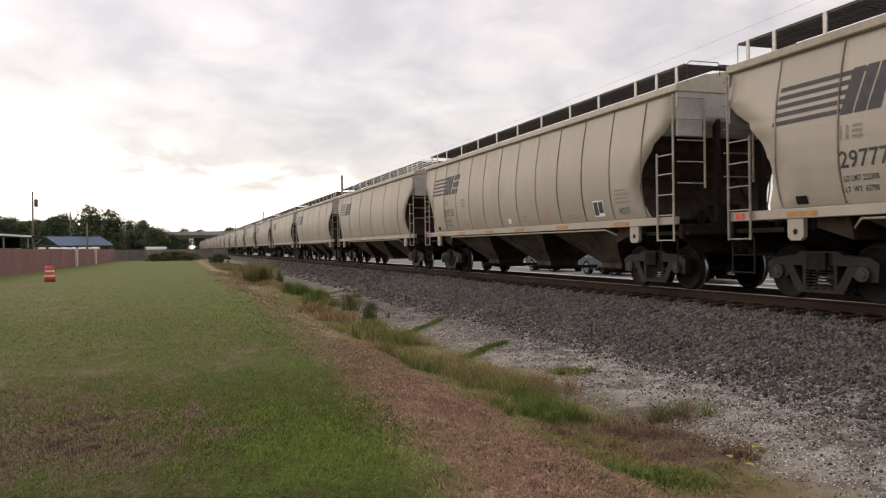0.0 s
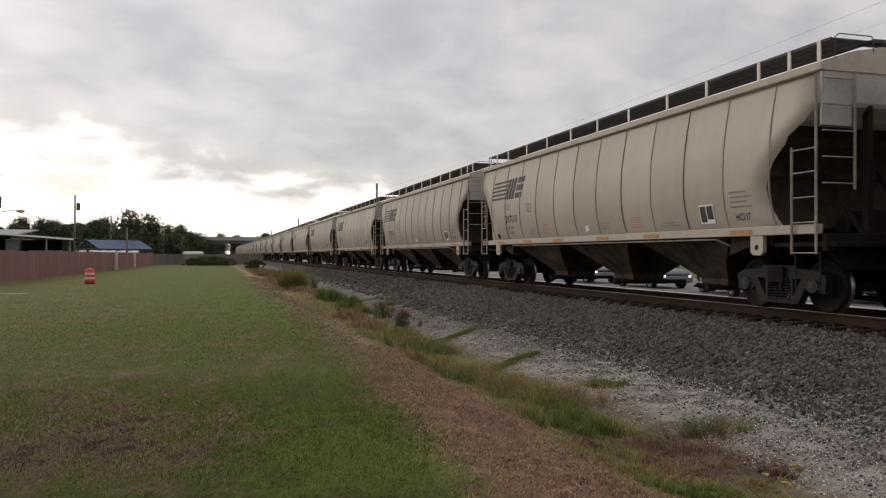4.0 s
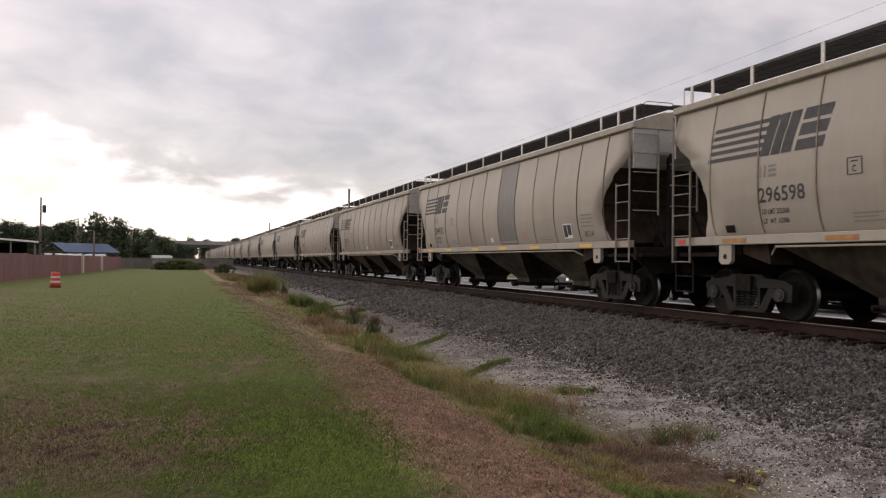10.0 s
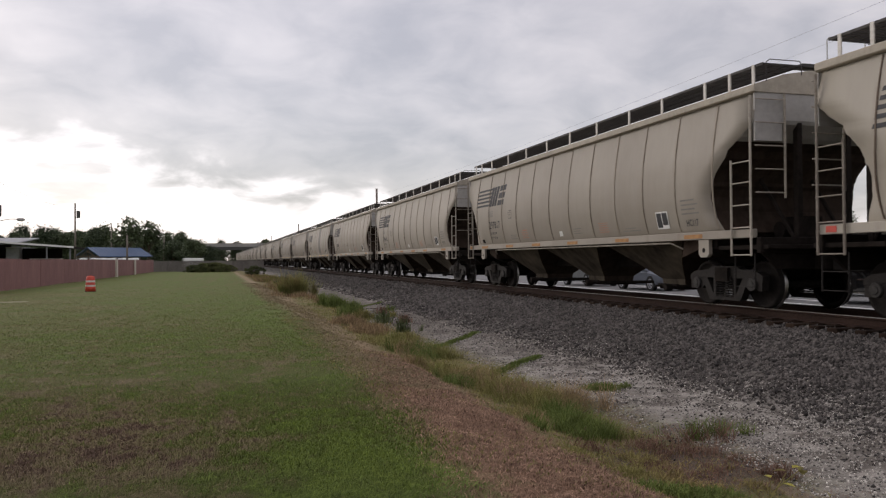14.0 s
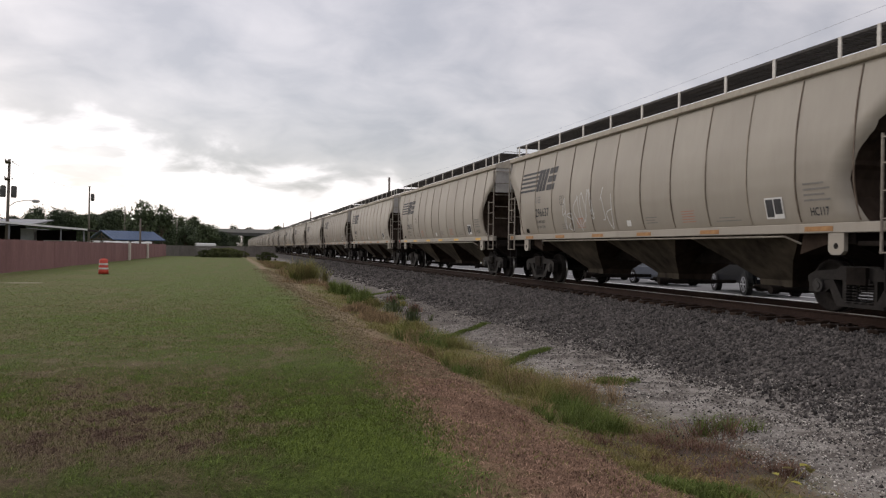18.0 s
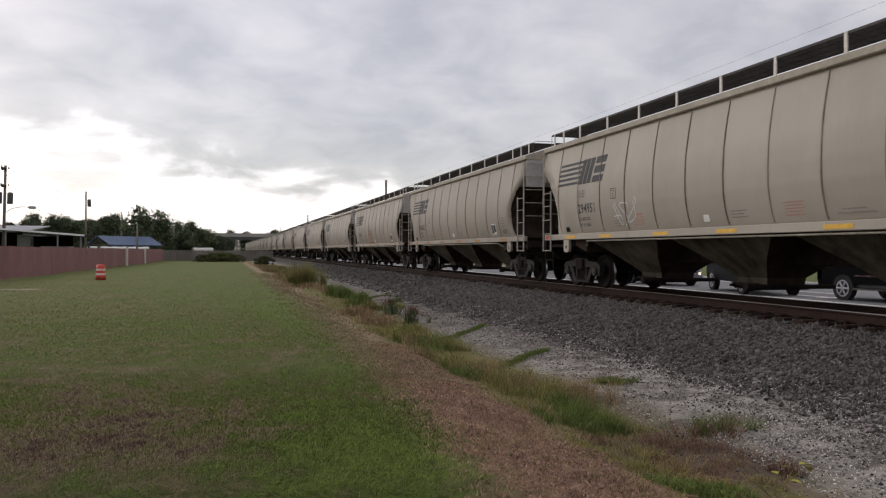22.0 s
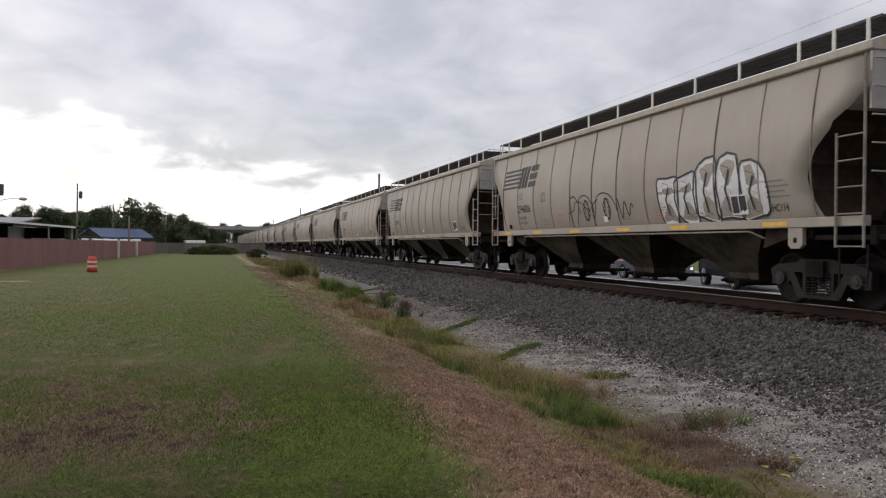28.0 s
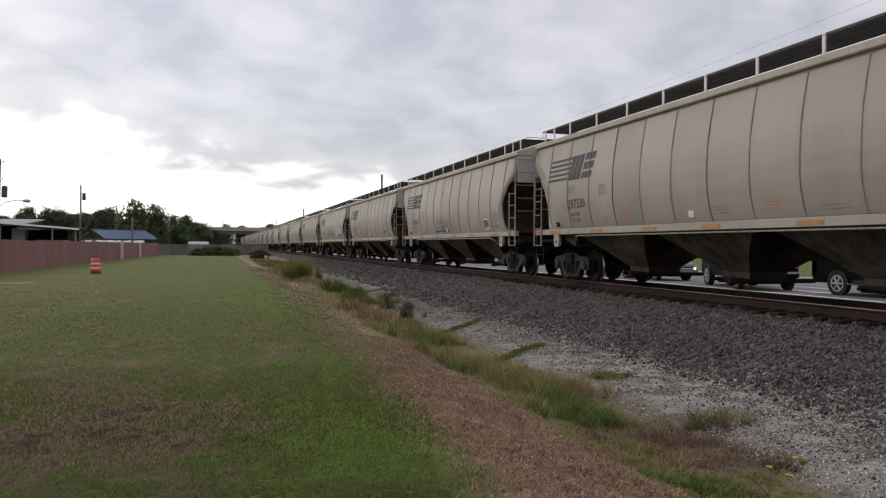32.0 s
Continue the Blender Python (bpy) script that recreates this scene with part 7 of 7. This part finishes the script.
# tufts along the ditch by their look: x, y, radius, height, blades
TUFTS = {
    "weed": [(4.0, 6.9, 0.3, 0.15, 260), (3.5, 6.3, 0.3, 0.12, 300), (4.5, 5.9, 0.25, 0.1, 160), (3.9, 5.9, 0.3, 0.12, 260), (4.2, 44, 0.7, 1.15, 1100), (4.5, 46, 0.6, 0.9, 700), (3.5, 17.6, 0.5, 0.28, 500), (3.8, 16.6, 0.5, 0.32, 700), (4.4, 15.4, 0.4, 0.3, 500), (3.7, 12.6, 0.5, 0.26, 700), (4.3, 11.6, 0.4, 0.25, 500), (3.9, 10.8, 0.5, 0.28, 700),
             (4.2, 9.8, 0.4, 0.33, 700), (4.45, 8.0, 0.2, 0.14, 160), (4.6, 19.4, 0.5, 0.22, 300), (4.9, 27.0, 0.6, 0.3, 400), (3.35, 6.9, 0.3, 0.1, 220), (3.7, 6.2, 0.3, 0.12, 260), (3.6, 9.0, 0.3, 0.14, 300), (4.7, 13.4, 0.4, 0.16, 260)],
    "greenweed": [(4.7, 33, 0.8, 0.45, 800), (4.9, 30, 0.7, 0.4, 700), (4.5, 27.6, 0.6, 0.34, 500), (4.1, 15.9, 0.5, 0.33, 600), (3.9, 15.0, 0.45, 0.24, 400), (3.5, 11.4, 0.4, 0.2, 400), (4.1, 9.1, 0.35, 0.28, 500), (3.95, 8.4, 0.35, 0.3, 700),
                  (4.2, 8.1, 0.3, 0.28, 600), (3.8, 7.8, 0.3, 0.18, 400), (5.2, 7.8, 0.22, 0.27, 150), (5.45, 7.75, 0.24, 0.28, 170), (5.7, 7.6, 0.2, 0.2, 70), (4.0, 12.2, 0.3, 0.2, 240)],
    "straw": [(3.8, 45.5, 0.8, 0.9, 500), (3.9, 37, 1.1, 0.22, 700), (4.3, 35, 0.9, 0.2, 500), (3.9, 24, 0.8, 0.28, 600), (4.2, 22, 0.7, 0.26, 500), (3.7, 20.4, 0.6, 0.2, 400), (3.4, 13.3, 0.4, 0.2, 330), (4.0, 12.0, 0.5, 0.28, 360), (4.3, 10.6, 0.4, 0.28, 330),
              (4.5, 9.7, 0.35, 0.38, 330), (4.0, 16.3, 0.6, 0.3, 300), (3.6, 8.7, 0.3, 0.14, 160)],
    "deadweed": [(3.9, 6.6, 0.4, 0.1, 300), (4.2, 6.2, 0.4, 0.08, 300), (3.6, 7.2, 0.3, 0.1, 240), (4.95, 7.6, 0.25, 0.24, 120), (4.5, 7.1, 0.35, 0.13, 260), (4.78, 7.0, 0.3, 0.11, 240), (4.35, 7.5, 0.4, 0.16, 240), (4.95, 6.1, 0.13, 0.22, 170), (4.6, 6.5, 0.3, 0.08, 200), (5.25, 7.5, 0.3, 0.3, 90), (5.7, 24.3, 0.3, 0.25, 160), (5.8, 28.3, 0.3, 0.25, 160)],
    "shrub": [(5.03, 24.4, 0.25, 0.42, 110), (5.0, 21.4, 0.26, 0.36, 110), (5.4, 26.4, 0.22, 0.3, 70), (5.0, 60, 0.8, 0.9, 800)],
}
LOOKS = {"weed": "rank olive weeds growing along the ditch", "greenweed": "fresh green grass clumps along the ditch", "straw": "dry tan seed stalks among the ditch weeds", "deadweed": "withered brown weeds among the stones", "shrub": "small dark green shrubs beside the ballast"}
KINDS = {"weed": "weeds", "greenweed": "grass", "straw": "stalks", "deadweed": "dead_weeds", "shrub": "shrubs"}
rw = random.Random(5)
for j, (look_key, spots) in enumerate(TUFTS.items()):
    broken = []
    for cx, cy, r, h, n in spots:
        h *= 1.45 if cy > 8.5 else 1.15
        broken.append((cx, cy, r * 0.7, h, n // 2))
        broken += [(cx + rw.gauss(0, 0.6 * r), cy + rw.gauss(0, 0.9 * r), r * rw.uniform(0.2, 0.45), h * rw.uniform(0.5, 1.15), n // 8) for _ in range(4)]
    near_spots, off_spots = [p for p in broken if p[1] < 19], [p for p in broken if p[1] >= 19]
    clumps("ditch_" + KINDS[look_key], [(*p[:4], int(p[4] * (1.7 if look_key == "straw" else 1.0))) for p in near_spots], M[look_key], LOOKS[look_key], 6 + j, 0.0036, 0.75) if near_spots else None
    clumps("far_" + KINDS[look_key], off_spots, M[look_key], LOOKS[look_key] + ", farther off", 26 + j, 0.011, 0.5) if off_spots else None
far_tall = [(4.9 + rw.uniform(-0.6, 0.8), 52 + 5 * k + rw.uniform(-2, 2), rw.uniform(0.6, 1.1), rw.uniform(0.4, 0.75), 500) for k in range(12)]
clumps("far_weeds", far_tall, M["weed"], "tall grass and weeds farther along the ditch", 8, 0.016, 0.35)
clumps("far_stalks", [(x - 0.4, y, r, h * 0.9, 260) for x, y, r, h, _ in far_tall], M["straw"], "tall dry grass farther along the ditch", 9, 0.016, 0.35)
green = [(5.6, 10.9, 0.3, 0.13, 700), (3.47, 5.56, 0.3, 0.14, 420), (3.7, 5.5, 0.3, 0.14, 420), (3.95, 5.55, 0.25, 0.13, 320), (6.0, 10.9, 0.12, 0.12, 90)]
for k in range(12):
    f = k / 11
    green.append((4.81 + 1.68 * f, 17.41 + 2.2 * f, 0.16, 0.1, 130))
    green.append((4.75 + 1.38 * f, 13.23 + 1.44 * f, 0.15, 0.1, 150))
    green.append((5.79 + 1.64 * f, 32.99 + 2.0 * f, 0.2, 0.1, 90))
clumps("green_tufts", green, M["greenweed"], "bright green grass tufts and runners on the pale stones", 10, 0.006, 0.6)


x, y = scatter(34000, (3.2, 5.2), (4.0, 40), 12, 1.6, lambda a, b, r: np.abs(a - np.interp(b, (4, 7, 15, 40), (3.9, 3.95, 4.15, 4.6))) < 0.75 * np.abs(r.normal(size=len(a))) * np.interp(b, (4, 9), (0.5, 1)))
blades("ditch_ground_cover", x, y, 0.05 + 0.001 * y, 0.0035 + 0.0002 * y, 1.0, M["weed"], "low olive and yellowing weeds at the edge of the ditch", 12, "weeds")


x, y = scatter(16000, (3.3, 5.4), (4.3, 10.5), 44, 1.0, lambda a, b, r: np.abs(a - np.interp(b, (4, 7, 10), (3.9, 4.3, 4.4))) < 0.8 * np.abs(r.normal(size=len(a))))
blades("ditch_litter", x, y, 0.035, 0.004, 1.9, M["deadweed"], "trampled brown grass litter in the ditch", 44, "weeds")


def leafy_plant():
    ob = thing("leafy_weed", "small broad-leaved weed with yellowing leaves in the ditch", "weed", at=pose(4.2, 5.35, ground_z(4.2, 5.35)))
    rnd = random.Random(3)
    bm = bmesh.new()
    for a, b in (((0, 0, 0), (0.05, 0.02, 0.22)), ((0, 0, 0.05), (0.22, 0.05, 0.26)), ((0, 0, 0.04), (-0.16, 0.03, 0.2)), ((0.1, 0.02, 0.15), (0.3, -0.02, 0.3))):
        tube(bm, a, b, 0.006, 5, 0.003)
    part("stem", bm, M["weed"], ob)
    for k, (x, y, z) in enumerate(((0.05, 0.02, 0.24), (0.22, 0.05, 0.27), (0.3, -0.02, 0.31), (0.26, 0.03, 0.3), (-0.16, 0.03, 0.21), (-0.1, 0, 0.15), (0.12, -0.03, 0.2), (0.02, -0.04, 0.14), (0.34, 0.0, 0.28))):
        bm = bmesh.new()
        an, s = rnd.uniform(0, 6.28), rnd.uniform(0.05, 0.08)
        pts = [(0, 0, 0), (0.4, 0.45, 0.15), (1.0, 0.4, 0.1), (1.5, 0, -0.1), (1.0, -0.4, 0.1), (0.4, -0.45, 0.15)]
        bm.faces.new([bm.verts.new((x + s * (u * math.cos(an) - v * math.sin(an)), y + s * (u * math.sin(an) + v * math.cos(an)), z + s * w)) for u, v, w in pts])
        bmesh.ops.solidify(bm, geom=bm.faces[:], thickness=0.003)
        part("leaf", bm, M["weed"] if k % 3 else M["yellowleaf"], ob)


M["yellowleaf"] = mat("yellowing_leaf", (0.4, 0.36, 0.06), (0.55, 0.5, 0.12), 0.6, grain=20, patch=5, bump=0.1)
leafy_plant()


def motions():
    """The train rolls away along the track; every wheelset turns with it."""
    stops = [0, 4, 8, 12, 16, 20, 24, 28, 32]
    for k, car in CARS.items():
        walk(car, [(t, pose(TRACK, lead_end(k, t) - HALF, RAIL)) for t in stops])
    for ob, x, y, speed, turn in TRAFFIC:
        walk(ob, [(t, pose(x, y + speed * t, ROAD, 0, 0, turn)) for t in (0, 16, 32)])
    turned = {}
    for car in CARS.values():
        for ob in car.children_recursive:
            if not ob.name.startswith("wheelset"):
                continue
            spot = round(ob.location.y, 3)
            if spot not in turned:
                rows = []
                for f in range(961):
                    t = f / FPS
                    a = -math.degrees((lead_end(0, t) - lead_end(0, 0)) / 0.457)
                    rows.append((t, pose(0, spot, 0.457, a)))
                walk(ob, rows)
                turned[spot] = ob.animation_data
            else:
                ob.rotation_mode = "QUATERNION"
                keys = ob.animation_data_create()
                keys.action = turned[spot].action
                keys.action_slot = turned[spot].action_slot


motions()
